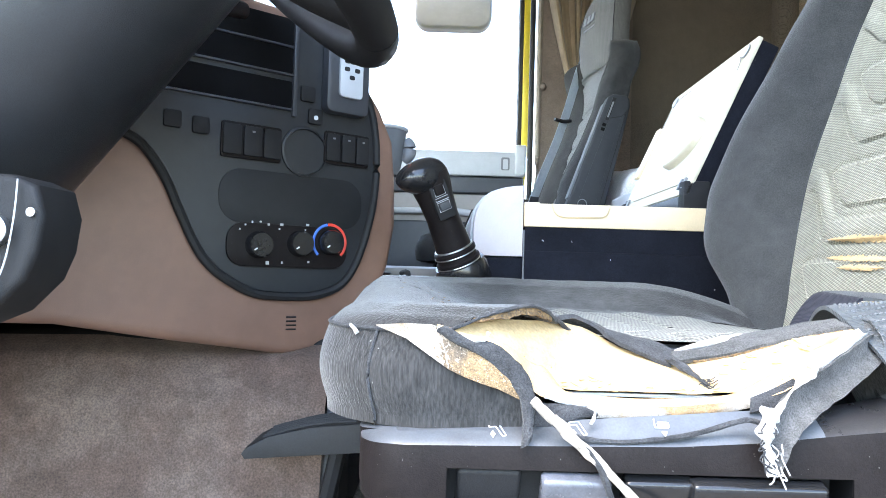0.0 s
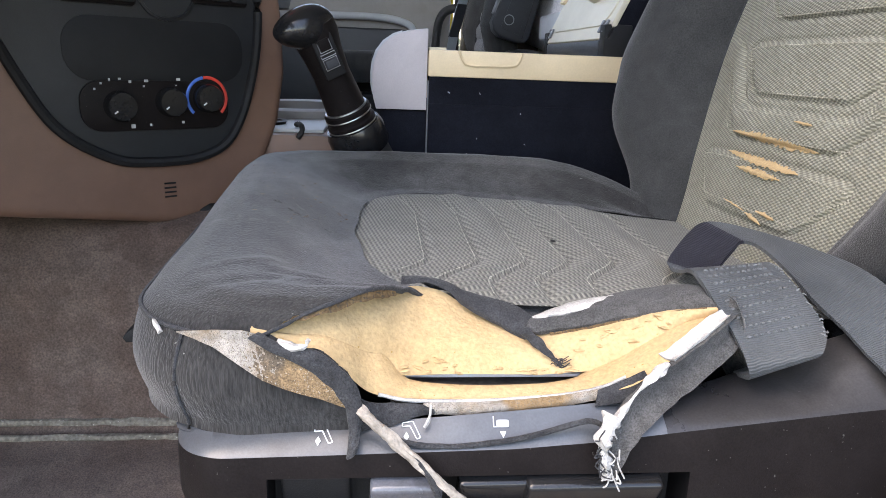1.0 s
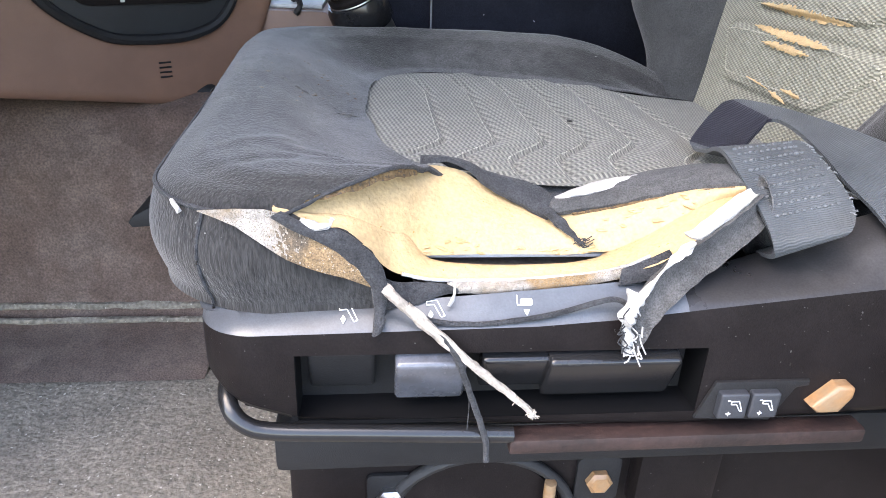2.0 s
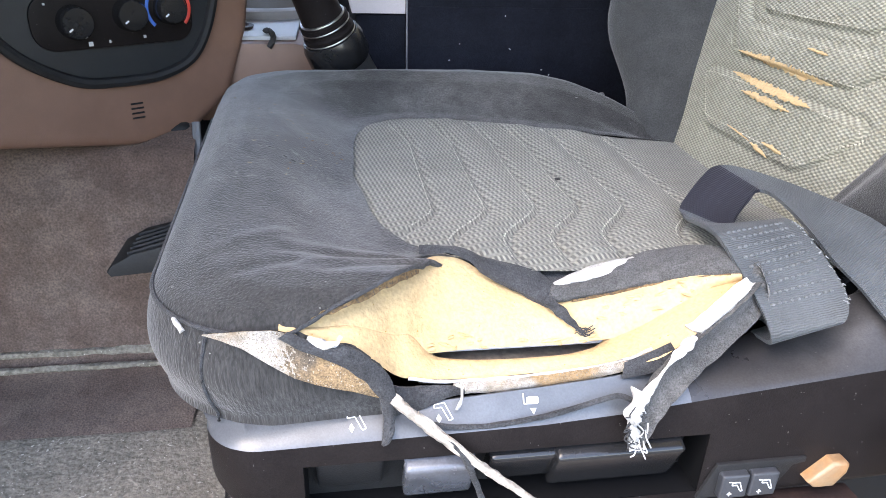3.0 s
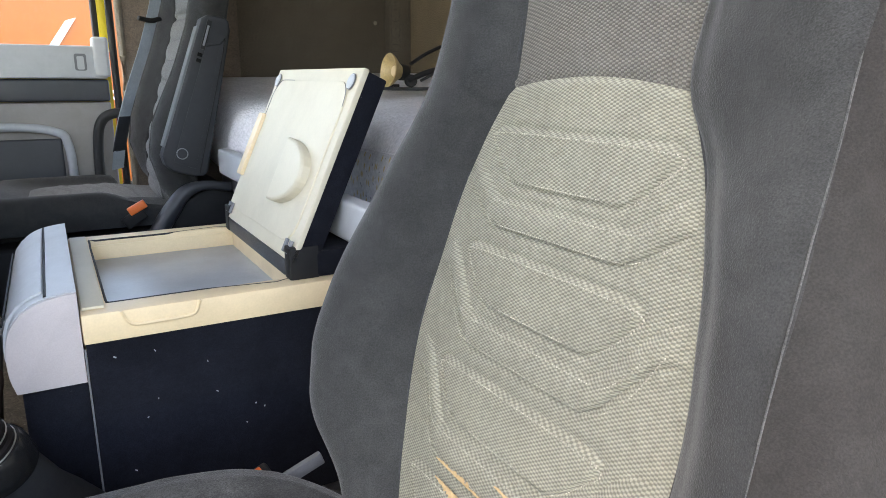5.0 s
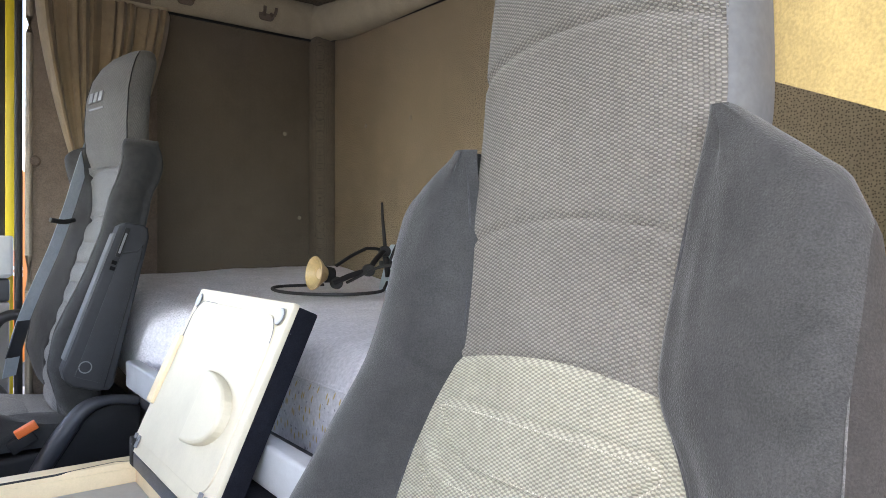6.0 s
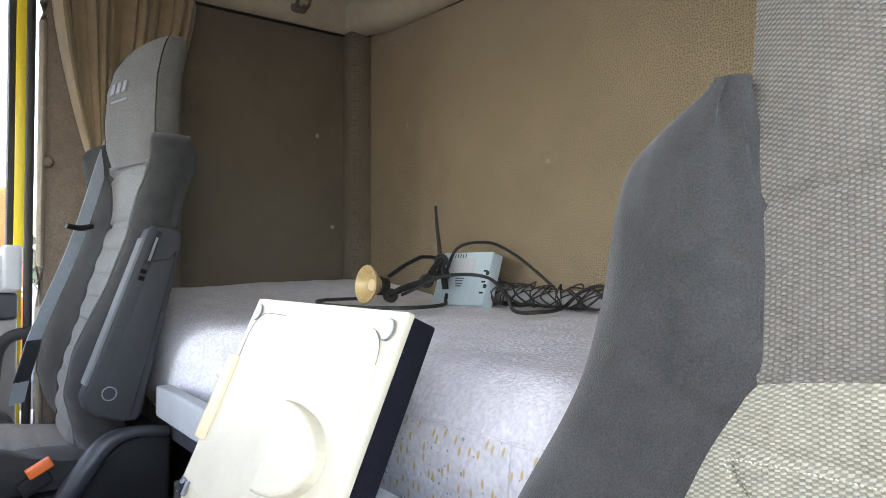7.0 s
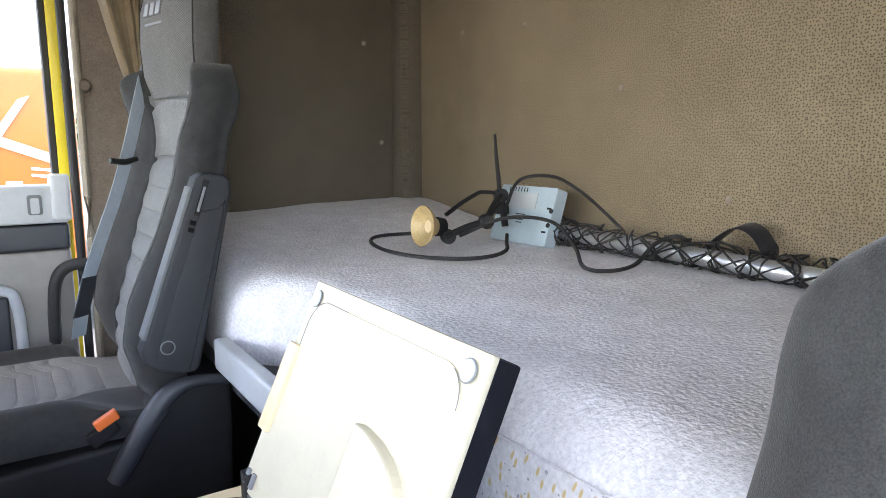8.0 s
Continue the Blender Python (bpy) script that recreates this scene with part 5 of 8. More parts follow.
def around(rows, th):
    """Smooth radius at an angle, from a few rows of degrees and radii."""
    d = math.degrees(th) % 360
    if d > rows[-1][0]:
        d -= 360
    out = 0.0
    for off in (-5, -2.5, 0, 2.5, 5):
        out += float(np.interp(d + off, [r[0] for r in rows], [r[1] for r in rows])) / 5
    return out


@functools.lru_cache(maxsize=None)
def outer_r(th, worn=True):
    r = rr_hit(th, -0.083, 0.37, -0.226, 0.246, 0.062)
    d = math.degrees(th) % 360
    if worn and 15 < d < 119.7:
        r = min(r, around(BACK_CORNER, th))
    return r


@functools.lru_cache(maxsize=None)
def insert_r(th, worn=True):
    return around(INSERT_EDGE, th) if worn else rr_hit(th, 0.032, 0.42, -0.166, 0.138, 0.068)


def shape_xv(x, v, full=1.0):
    """Skews the front edge, and narrows the insert's inner side towards the back."""
    x = x - 0.055 * v * smooth01(0.12, -0.08, x) * full
    if v < -0.1:
        v += 0.034 * smooth01(0.20, 0.29, x) * smooth01(-0.1, -0.2, v) * full
    return x, v


CROWN = [(0, 0.556), (0.12, 0.5585), (0.3, 0.568), (0.5, 0.580), (0.68, 0.586), (0.82, 0.5845), (0.92, 0.577), (1.0, 0.562)]


def crown_z(s, x, v, worn=True):
    z = lerp_table(CROWN, s)[0]
    k = 0.66 + 0.46 * smooth01(-0.13, 0.06, v)
    if s < 0.9:
        k *= 1 - 0.75 * (smooth01(0.28, 0.37, x) if worn else smooth01(0.17, 0.34, x))
    fade = 1 - smooth01(0.9, 1.0, s)
    z = 0.556 + (z - 0.556) * (k * fade + 1 - fade) - 0.012 * smooth01(0.2, 0.36, x) * (1 - s)
    if worn:
        return z - 0.017 * smooth01(0.22, 0.32, x) * smooth01(0.05, 0.12, v) * smooth01(0.0, 0.35, s)
    return z - 0.025 * smooth01(0.16, 0.31, x) * smooth01(0.09, 0.17, v)


def line_dist(x, y, a, b):
    """Distance from a line in plan, and how far along it."""
    dx, dy = b[0] - a[0], b[1] - a[1]
    t = min(1.0, max(0.0, ((x - a[0]) * dx + (y - a[1]) * dy) / (dx * dx + dy * dy)))
    return math.hypot(x - a[0] - t * dx, y - a[1] - t * dy), t


# creases of the pulled cloth beside the tear, in plan: from, to, height, width
CREASES = [((0.012, 0.386), (0.062, 0.403), -0.0022, 0.0035), ((0.004, 0.398), (0.066, 0.411), 0.0030, 0.0045), ((-0.010, 0.414), (0.074, 0.417), -0.0034, 0.0040), ((-0.020, 0.428), (0.070, 0.424), 0.0022, 0.0060), ((-0.045, 0.380), (-0.005, 0.398), -0.0016, 0.0050), ((-0.050, 0.410), (-0.012, 0.440), 0.0014, 0.0060), ((0.035, 0.438), (0.058, 0.425), -0.0018, 0.0040)]


def cover_point(th, q, ripple=0.0, worn=True):
    """q: 0 insert's edge, 1 shoulder seam, 2 the lower edge, 2.3 tucked under."""
    ri, ro = insert_r(th, worn), outer_r(th, worn)
    s = min(q, 1.0)
    r = ri + (ro - ri) * s
    x, v = CX + math.cos(th) * r, CV + math.sin(th) * r
    if q <= 1:
        if not worn and v > 0.02 and s < 0.6:
            v -= (0.6 - s) * 0.09 * smooth01(0.1, 0.3, x)
        z = crown_z(s, x, v, worn)
    else:
        f = min(1.0, q - 1)
        z = 0.562 - 0.05 * f
        out = 0.006 * math.sin(math.pi * min(1, f * 1.1)) - 0.03 * max(0, q - 2)
        x, v = x + math.cos(th) * out, v + math.sin(th) * out
        z -= 0.006 * max(0, q - 2)
    x, v = shape_xv(x, v, smooth01(0.0, 0.7, s) if worn else 1.0)
    z -= 0.05 * smooth01(0.228, 0.262, x) * smooth01(-0.12, -0.175, v)
    if worn and q <= 1 and v < -0.1:
        for a, b, h, w in CREASES:
            d, t = line_dist(x, v + 0.575, a, b)
            z += h * groove(d, w) * (0.25 + 0.75 * t)
    if ripple:
        n = noise.noise(Vector((x * 14, v * 14, q * 2))) + 0.5 * noise.noise(Vector((x * 40, v * 25, q * 3)))
        z += ripple * n * (1 if q < 1 else 0.2)
        v += ripple * 0.7 * n * (1 if q >= 1 else 0.1)
    return Vector((x, v, z))


# the tear: its upper edge in plan (x, y) and its lower edge on the flank (x, z)
TEAR_TOP = [(-0.007, 0.347), (0.004, 0.351), (0.018, 0.358), (0.030, 0.363), (0.045, 0.375), (0.056, 0.390), (0.061, 0.399), (0.066, 0.407), (0.075, 0.415), (0.088, 0.418), (0.100, 0.424), (0.240, 0.424)]
TEAR_LOW = [(-0.007, 0.568), (-0.002, 0.5655), (0.006, 0.5605), (0.012, 0.5585), (0.024, 0.557), (0.036, 0.547), (0.041, 0.538), (0.045, 0.524)]


def in_tear(x, v, z, q):
    if v > -0.1 or x < TEAR_TOP[0][0]:
        return False
    if q > 1.0:
        return x > 0.045 or z > lerp_table(TEAR_LOW, x)[0]
    return x < 0.231 and v + 0.575 < lerp_table(TEAR_TOP, x)[0]


def snap_tear(bm):
    """Draws the cut cloth's ragged edge onto the tear's lines."""
    for u in bm.verts:
        if u.is_boundary and u.co.y < -0.1 and TEAR_TOP[0][0] - 0.003 < u.co.x < 0.098:
            jag = 0.0006 * noise.noise(Vector((u.co.x * 400, u.co.z * 300, 1.0)))
            yt = lerp_table(TEAR_TOP, u.co.x)[0] - 0.575
            if abs(u.co.y - yt) < 0.006 and u.co.z > 0.5655 or (u.co.x > 0.05 and abs(u.co.y - yt) < 0.008):
                u.co.y = yt + jag
            elif u.co.x < 0.046 and u.co.y < -0.215:
                zl = lerp_table(TEAR_LOW, u.co.x)[0]
                if abs(u.co.z - zl) < 0.006:
                    u.co.z = zl + jag


FOAM_TOP = [(-0.008, 0.351, 0.566), (0.018, 0.370, 0.5685), (0.030, 0.378, 0.5685), (0.045, 0.392, 0.5665), (0.057, 0.404, 0.566), (0.065, 0.411, 0.566), (0.070, 0.416, 0.565), (0.085, 0.418, 0.5615), (0.096, 0.414, 0.555), (0.109, 0.410, 0.549), (0.131, 0.402, 0.544), (0.150, 0.402, 0.548), (0.180, 0.399, 0.556), (0.205, 0.391, 0.563), (0.222, 0.380, 0.567), (0.233, 0.374, 0.567)]
FOAM_RIM = [(-0.008, 0.349, 0.565), (0.010, 0.349, 0.557), (0.024, 0.350, 0.552), (0.036, 0.352, 0.541), (0.045, 0.356, 0.530), (0.063, 0.358, 0.526), (0.090, 0.358, 0.525), (0.131, 0.358, 0.527), (0.159, 0.354, 0.531), (0.172, 0.348, 0.536), (0.190, 0.351, 0.5465), (0.210, 0.356, 0.557), (0.233, 0.368, 0.566)]
FOAM_SLIT = [(0.060, 0.372, 0.5315), (0.071, 0.375, 0.529), (0.107, 0.376, 0.5275), (0.135, 0.376, 0.5275), (0.159, 0.376, 0.531), (0.175, 0.374, 0.540), (0.190, 0.374, 0.550), (0.210, 0.376, 0.560), (0.233, 0.372, 0.5665)]


def soft_table(rows, x, w=0.004):
    """The table's value, smoothed over a short run."""
    a = [lerp_table(rows, x + w * k) for k in (-1, -0.5, 0, 0.5, 1)]
    return [sum(c) / 5 for c in zip(*a)]


def foam_lines(x):
    """Rim, slit and top of the bared foam at x, as points (y, z)."""
    r, t = Vector(soft_table(FOAM_RIM, x)), Vector(soft_table(FOAM_TOP, x))
    k = smooth01(0.050, 0.064, x)
    return r, r.lerp(t, 0.4).lerp(Vector(soft_table(FOAM_SLIT, x)), k), t


def slit_gap(x):
    f = (x - 0.062) / 0.097
    return math.sin(math.pi * f) ** 0.7 if 0 < f < 1 else 0.0


def foam_grit(x, y, z):
    p = Vector((x, y, z))
    return 0.0011 * noise.noise(p * 60) + 0.0003 * noise.noise(p * 230) + 0.00015 * noise.noise(p * 600)


def cover_at(x, y):
    """Height of the cushion's cover over a place in plan."""
    th = math.atan2(y - 0.575 - CV, x - CX)
    ri, ro = insert_r(th), outer_r(th)
    q = (math.hypot(x - CX, y - 0.575 - CV) - ri) / (ro - ri)
    return cover_point(th, min(1.0, max(0.0, q)), 0.0016).z


@functools.lru_cache(maxsize=None)
def profile(p):
    """Backrest: middle line x and z, insert's half width, outer half width, bolster's height."""
    rows = [lerp_table(BACK_ROWS, p + 0.007 * k) for k in (-2, -1, 0, 1, 2)]
    return tuple(sum(c) / 5 for c in zip(*rows))


BACK_ROWS = [
    (0.48, 0.318, 0.48, 0.090, 0.124, 0.020), (0.52, 0.325, 0.52, 0.094, 0.142, 0.030), (0.57, 0.342, 0.57, 0.106, 0.182, 0.034), (0.60, 0.353, 0.60, 0.123, 0.222, 0.052), (0.63, 0.363, 0.63, 0.133, 0.252, 0.066),
    (0.66, 0.374, 0.66, 0.146, 0.268, 0.071), (0.70, 0.386, 0.70, 0.154, 0.278, 0.076), (0.74, 0.397, 0.74, 0.154, 0.273, 0.073), (0.78, 0.408, 0.78, 0.149, 0.262, 0.067), (0.85, 0.425, 0.85, 0.135, 0.229, 0.057),
    (0.91, 0.440, 0.91, 0.115, 0.203, 0.047), (0.945, 0.448, 0.945, 0.092, 0.192, 0.043), (1.0, 0.458, 1.0, 0.094, 0.187, 0.036), (1.04, 0.464, 1.04, 0.098, 0.189, 0.029),
    (1.07, 0.467, 1.07, 0.104, 0.183, 0.020), (1.10, 0.470, 1.10, 0.111, 0.142, 0.008), (1.115, 0.471, 1.115, 0.113, 0.120, 0.0), (1.2, 0.476, 1.2, 0.110, 0.120, 0.0),
    (1.28, 0.480, 1.28, 0.100, 0.110, 0.0), (1.34, 0.486, 1.338, 0.090, 0.100, 0.0), (1.385, 0.497, 1.378, 0.076, 0.086, 0.0), (1.42, 0.514, 1.398, 0.060, 0.068, 0.0), (1.45, 0.54, 1.405, 0.04, 0.045, 0.0)]


def near_half(p):
    """Outer half width of the backrest on the door side."""
    return float(np.interp(p, [0.48, 0.52, 0.57, 0.60, 0.63, 0.66, 0.70, 0.74, 0.78, 0.85, 0.91, 0.945, 1.0, 1.04, 1.07, 1.10, 1.115], [0.130, 0.142, 0.172, 0.212, 0.246, 0.270, 0.273, 0.267, 0.256, 0.232, 0.216, 0.213, 0.206, 0.200, 0.184, 0.142, 0.120]))


def seam_half(p):
    """Where the stitched seam runs on the door side of the backrest."""
    return float(np.interp(p, [0.60, 0.63, 0.66, 0.70, 0.80, 0.88, 1.03], [0.192, 0.210, 0.219, 0.219, 0.211, 0.204, 0.196]))


def groove(d, w=0.0032):
    return math.exp(-(d / w) ** 2)


def pod_relief(v, z):
    """Quilting of the backrest: raised trapezoid pods with welted edges and channels between."""
    h = 0.0
    a = abs(v)
    for top, bot in ((0.908, 0.870), (0.810, 0.769), (0.709, 0.670), (0.614, 0.575)):
        f = (z - bot) / (top - bot)
        half = 0.068 + 0.036 * min(1, max(0, f))
        qa, qz = a - half + 0.012, abs(z - (top + bot) / 2) - (top - bot) / 2 + 0.012
        d = math.hypot(max(qa, 0.0), max(qz, 0.0)) + min(max(qa, qz), 0.0) - 0.012
        h += 0.0022 * smooth01(0.004, -0.006, d) + 0.0013 * groove(d, 0.0019) - 0.0018 * groove(d - 0.0045, 0.0024)
    for mid, edge in ((0.842, 0.876), (0.742, 0.797), (0.644, 0.703)):
        line = mid + (edge - mid) * smooth01(0.066, 0.136, a)
        h += 0.0034 * groove(z - line, 0.011) - 0.0028 * groove(z - line + 0.0125, 0.0022) + 0.0009 * groove(z - line + 0.008, 0.0017) - 0.0016 * groove(z - line - 0.014, 0.0024)
    return 1.0 * h


SEAT_LINES = (0.057, 0.093, 0.127, 0.156, 0.189, 0.238)


def seat_line(x0, v):
    """A channel across the cushion: straight in the middle, bent forwards at both ends."""
    return x0 + 0.027 - 0.016 * smooth01(0.070, 0.150, v) - 0.034 * smooth01(-0.066, -0.130, v)


def seat_relief(x, v):
    h = 0.0
    for x0 in SEAT_LINES:
        h -= 0.0030 * groove(x - seat_line(x0, v), 0.0030)
    for x0 in (0.110, 0.173, 0.214):
        h += 0.0026 * groove(x - seat_line(x0, v), 0.010)
    return h


def stitches(pts, step, size, up, jitter=0.12):
    """Small pale raised cells in a row along a smooth line, as one mesh."""
    path = curve_points(pts, 8)
    rnd = random.Random(len(pts))
    verts, faces = [], []
    gone, due = 0.0, 0.0
    for a, b in zip(path, path[1:]):
        d = (b - a).length
        while gone + d >= due and d > 1e-7:
            c = a.lerp(b, (due - gone) / d)
            t = (b - a).normalized()
            n = (Vector(up) - t * Vector(up).dot(t)).normalized()
            w = t.cross(n)
            f = 1 + rnd.uniform(-jitter, jitter)
            i = len(verts)
            ring = [(math.cos(k * math.pi / 3), math.sin(k * math.pi / 3)) for k in range(6)]
            verts += [c + (t * size[0] * u + w * size[1] * v) * f - n * size[2] * 0.4 for u, v in ring]
            verts += [c + (t * size[0] * u + w * size[1] * v) * 0.6 * f + n * size[2] * 0.75 for u, v in ring]
            verts.append(c + n * size[2])
            for k in range(6):
                m = (k + 1) % 6
                faces.append((i + k, i + m, i + 6 + m, i + 6 + k))
                faces.append((i + 6 + k, i + 6 + m, i + 12))
            due += step * (1 + rnd.uniform(-jitter, jitter))
        gone += d
    me = bpy.data.meshes.new("tmp")
    me.from_pydata([tuple(v) for v in verts], [], faces)
    bm = bmesh.new()
    bm.from_mesh(me)
    bpy.data.meshes.remove(me)
    bmesh.ops.recalc_face_normals(bm, faces=bm.faces[:])
    return bm


def make_seat(name, label, cy, sgn, dx, dz, worn):
    """Cushion of a seat; the worn one also gets its backrest and headrest."""
    base = Matrix.Translation((dx, cy, dz)) @ Matrix.Diagonal((1, sgn, 1, 1))
    seat = thing(name, (0.14 + dx, cy, 0.22), label, "seat")

    def put(pname, bm, material, lab="", parent=None, angle=50):
        bm.transform(base)
        if sgn < 0:
            bmesh.ops.reverse_faces(bm, faces=bm.faces[:])
        return part(pname, bm, material, parent or seat, lab, angle=angle)

    fabric = VELOUR_WORN if worn else VELOUR_CLEAN
    # cushion cover
    NT, QS = (760, [i / 44 for i in range(45)] + [1 + i / 20 for i in range(1, 21)] + [2.12, 2.3]) if worn else (120, [i / 12 for i in range(13)] + [1.25, 1.5, 1.75, 2.0, 2.3])
    bm = bmesh.new()
    V = [[bm.verts.new(cover_point(2 * math.pi * i / NT, q, 0.0016 if worn else 0.0008, worn)) for q in QS] for i in range(NT)]
    for i in range(NT):
        for j in range(len(QS) - 1):
            quad = (V[i][j], V[(i + 1) % NT][j], V[(i + 1) % NT][j + 1], V[i][j + 1])
            c = sum((u.co for u in quad), Vector()) / 4
            if worn and in_tear(c.x, c.y, c.z, (QS[j] + QS[j + 1]) / 2):
                continue
            bm.faces.new(quad)
    bmesh.ops.delete(bm, geom=[u for u in bm.verts if not u.link_faces], context="VERTS")
    if worn:
        snap_tear(bm)
    bmesh.ops.recalc_face_normals(bm, faces=bm.faces[:])
    put("cushion_cover", bm, fabric, "dusty dark grey velour cover, torn open at the flank" if worn else "dark grey velour cover")
    # insert
    nx, nv = (230, 200) if worn else (70, 60)

    va, vw = (-0.172, 0.340) if worn else (-0.172, 0.315)

    def ins(a, b):
        x, v = 0.028 + a * 0.36, va + b * vw
        r = math.hypot(x - CX, v - CV)
        lim = insert_r(math.atan2(v - CV, x - CX), worn) * 1.015
        if r > lim:
            x, v = CX + (x - CX) * lim / r, CV + (v - CV) * lim / r
            r = lim
        edge = smooth01(0.9, 1.0, r / lim)
        if not worn and v > 0.02:
            v -= 0.054 * smooth01(0.1, 0.3, x) * v / 0.138
        z = 0.5572 - 0.012 * smooth01(0.2, 0.36, x) - 0.0014 * edge + seat_relief(x, v) * (1 - edge) - 0.003 * max(0, 1 - (v / 0.12) ** 2)
        x, v = shape_xv(x, v, 0.0 if worn else 1.0)
        return Vector((x, v, z))

    def ins_keep(a, b):
        x, v = 0.028 + a * 0.36, va + b * vw
        return math.hypot(x - CX, v - CV) < insert_r(math.atan2(v - CV, x - CX), worn) * 1.03

    bm = sheet(ins, nx, nv, 0.0, lambda a, b: (0.028 + a * 0.36, va + b * vw), ins_keep)
    bmesh.ops.remove_doubles(bm, verts=bm.verts[:], dist=1e-5)
    bmesh.ops.recalc_face_normals(bm, faces=bm.faces[:])
    bmesh.ops.reverse_faces(bm, faces=[f for f in bm.faces if f.normal.z < 0])
    put("cushion_insert", bm, KNIT_SEAT if worn else KNIT_PALE, "grey quilted mesh fabric seat panel")
    # raised stitches along the cushion's channels
    for x0 in SEAT_LINES:
        run = []
        for k in range(27):
            v = -0.160 + 0.0122 * k
            x = seat_line(x0, v) - 0.0040
            if math.hypot(x - CX, v - CV) > insert_r(math.atan2(v - CV, x - CX), worn) * 0.95:
                continue
            w = v - (0.054 * smooth01(0.1, 0.3, x) * v / 0.138 if v > 0.02 and not worn else 0.0)
            z = 0.5572 - 0.012 * smooth01(0.2, 0.36, x) + seat_relief(x, w) - 0.003 * max(0, 1 - (w / 0.12) ** 2)
            x, w = shape_xv(x, w, 0.0 if worn else 1.0)
            run.append(Vector((x, w, z)))
        if len(run) > 4 and worn:
            put("quilting_line", stitches(run, 0.0036, (0.0012, 0.0007, 0.0006), (0, 0, 1)), QUILT_SEAT)
        elif len(run) > 4:
            put("quilting_line", tube(run, 0.0005, 5, 3, rough=0.3), QUILT_GREY)
    # body under the cover
    bm = bmesh.new()
    add(bm, box((-0.045, -0.165, 0.46), (0.32, 0.17, 0.518), 0.02))
    put("cushion_body", bm, BLACK_MATT)

    if not worn:
        return seat

    # backrest insert
    def front(p, u):
        x, z, wi, wo, hb = profile(p)
        v = u * wi
        h = pod_relief(v, p) * (1 - smooth01(0.86, 0.98, abs(u))) if p < 0.94 else 0.0
        for mid, sag in ((0.953, 0.013), (1.052, 0.018), (1.19, 0.02)):
            h -= 0.003 * groove(p - (mid - sag * (v / 0.11) ** 2), 0.0035)
        bow = 0.010 * (1 - u * u) if p < 0.95 else -(0.002 + 0.014 * smooth01(1.04, 1.13, p)) * u * u * u * u
        return Vector((x - h + 0.001 - bow * (0.2 if p < 0.95 else 1), v, z))

    split = 0.953

    def low(a, b):
        u = -1 + 2 * b
        top = split - 0.013 * (u * profile(0.94)[2] / 0.11) ** 2
        return front(0.485 + a * (top - 0.485), u * 1.02)

    def high(a, b):
        u = -1 + 2 * b
        bot = split - 0.013 * (u * profile(0.94)[2] / 0.11) ** 2
        return front(bot + a * (1.45 - bot), u * 1.0)

    n1, n2 = 290, 170
    bm = sheet(low, n1, n2, 0.0, lambda a, b: ((-1 + 2 * b) * profile(0.485 + a * 0.465)[2], 0.485 + a * 0.465))
    put("backrest_insert", bm, KNIT_BACK, "grey-beige quilted mesh fabric back panel")
    bm = sheet(high, n1 // 2, n2 // 2, 0.0, lambda a, b: ((-1 + 2 * b) * profile(0.95 + a * 0.5)[2], 0.95 + a * 0.5))
    put("headrest_front", bm, KNIT_HEAD, "coarse grey-beige mesh fabric headrest")

    # raised quilting threads on the back panel
    def thread_at(v, z):
        x, zz, wi, wo, hb = profile(z)
        return Vector((x - pod_relief(v, z) * (1 - smooth01(0.86, 0.98, abs(v) / wi)) - 0.002 * (1 - (v / wi) ** 2) + 0.0008, v, zz))

    for top, bot in ((0.908, 0.870), (0.810, 0.769), (0.709, 0.670), (0.614, 0.580)):
        ring = [(-0.098, top - 0.002), (-0.05, top), (0.0, top), (0.05, top), (0.098, top - 0.002), (0.103, top - 0.008), (0.090, bot + 0.018), (0.073, bot + 0.003), (0.066, bot), (0.03, bot), (-0.03, bot), (-0.066, bot), (-0.073, bot + 0.003), (-0.090, bot + 0.018), (-0.103, top - 0.008), (-0.098, top - 0.002)]
        line = [thread_at(v, z) for v, z in ring]
        put("quilting_line", stitches(line, 0.0026, (0.0010, 0.0007, 0.0006), (-1, 0, 0.2)), QUILT, "")
    for mid, edge in ((0.842, 0.876), (0.742, 0.797), (0.644, 0.703)):
        for off in (-0.0085, 0.010):
            run = [(-0.128, edge), (-0.110, edge - 0.55 * (edge - mid)), (-0.090, mid + 0.004), (-0.070, mid), (0.0, mid), (0.070, mid), (0.090, mid + 0.004), (0.110, edge - 0.55 * (edge - mid)), (0.128, edge)]
            run = [(v, z + off) for v, z in run if abs(v) < profile(z)[2] - 0.002]
            line = [thread_at(v, z) for v, z in run]
            put("quilting_line", stitches(line, 0.0026, (0.0009, 0.0006, 0.0005), (-1, 0, 0.2)), QUILT, "")

    # bolsters and the rest of the shell, one loft a side
    def shell(side, p0, p1, np_, rows, span=None):
        def fn(a, b):
            if span:
                b0, b1 = span(a)
                b = b0 + (b1 - b0) * b
            p = p0 + (p1 - p0) * a
            x, z, wi, wo, hb = profile(p)
            hb *= 0.42 if side < 0 else 1.0
            if side < 0 and p < 1.115:
                wo = near_half(p)
            pts = rows(x, wi, wo, hb)
            q = b * (len(pts) - 1)
            i = min(len(pts) - 2, int(q))
            t = q - i
            P = [pts[max(0, min(len(pts) - 1, k))] for k in (i - 1, i, i + 1, i + 2)]
            o = [0.5 * ((2 * P[1][k]) + (P[2][k] - P[0][k]) * t + (2 * P[0][k] - 5 * P[1][k] + 4 * P[2][k] - P[3][k]) * t * t + (3 * P[1][k] - P[0][k] - 3 * P[2][k] + P[3][k]) * t ** 3) for k in (0, 1)]
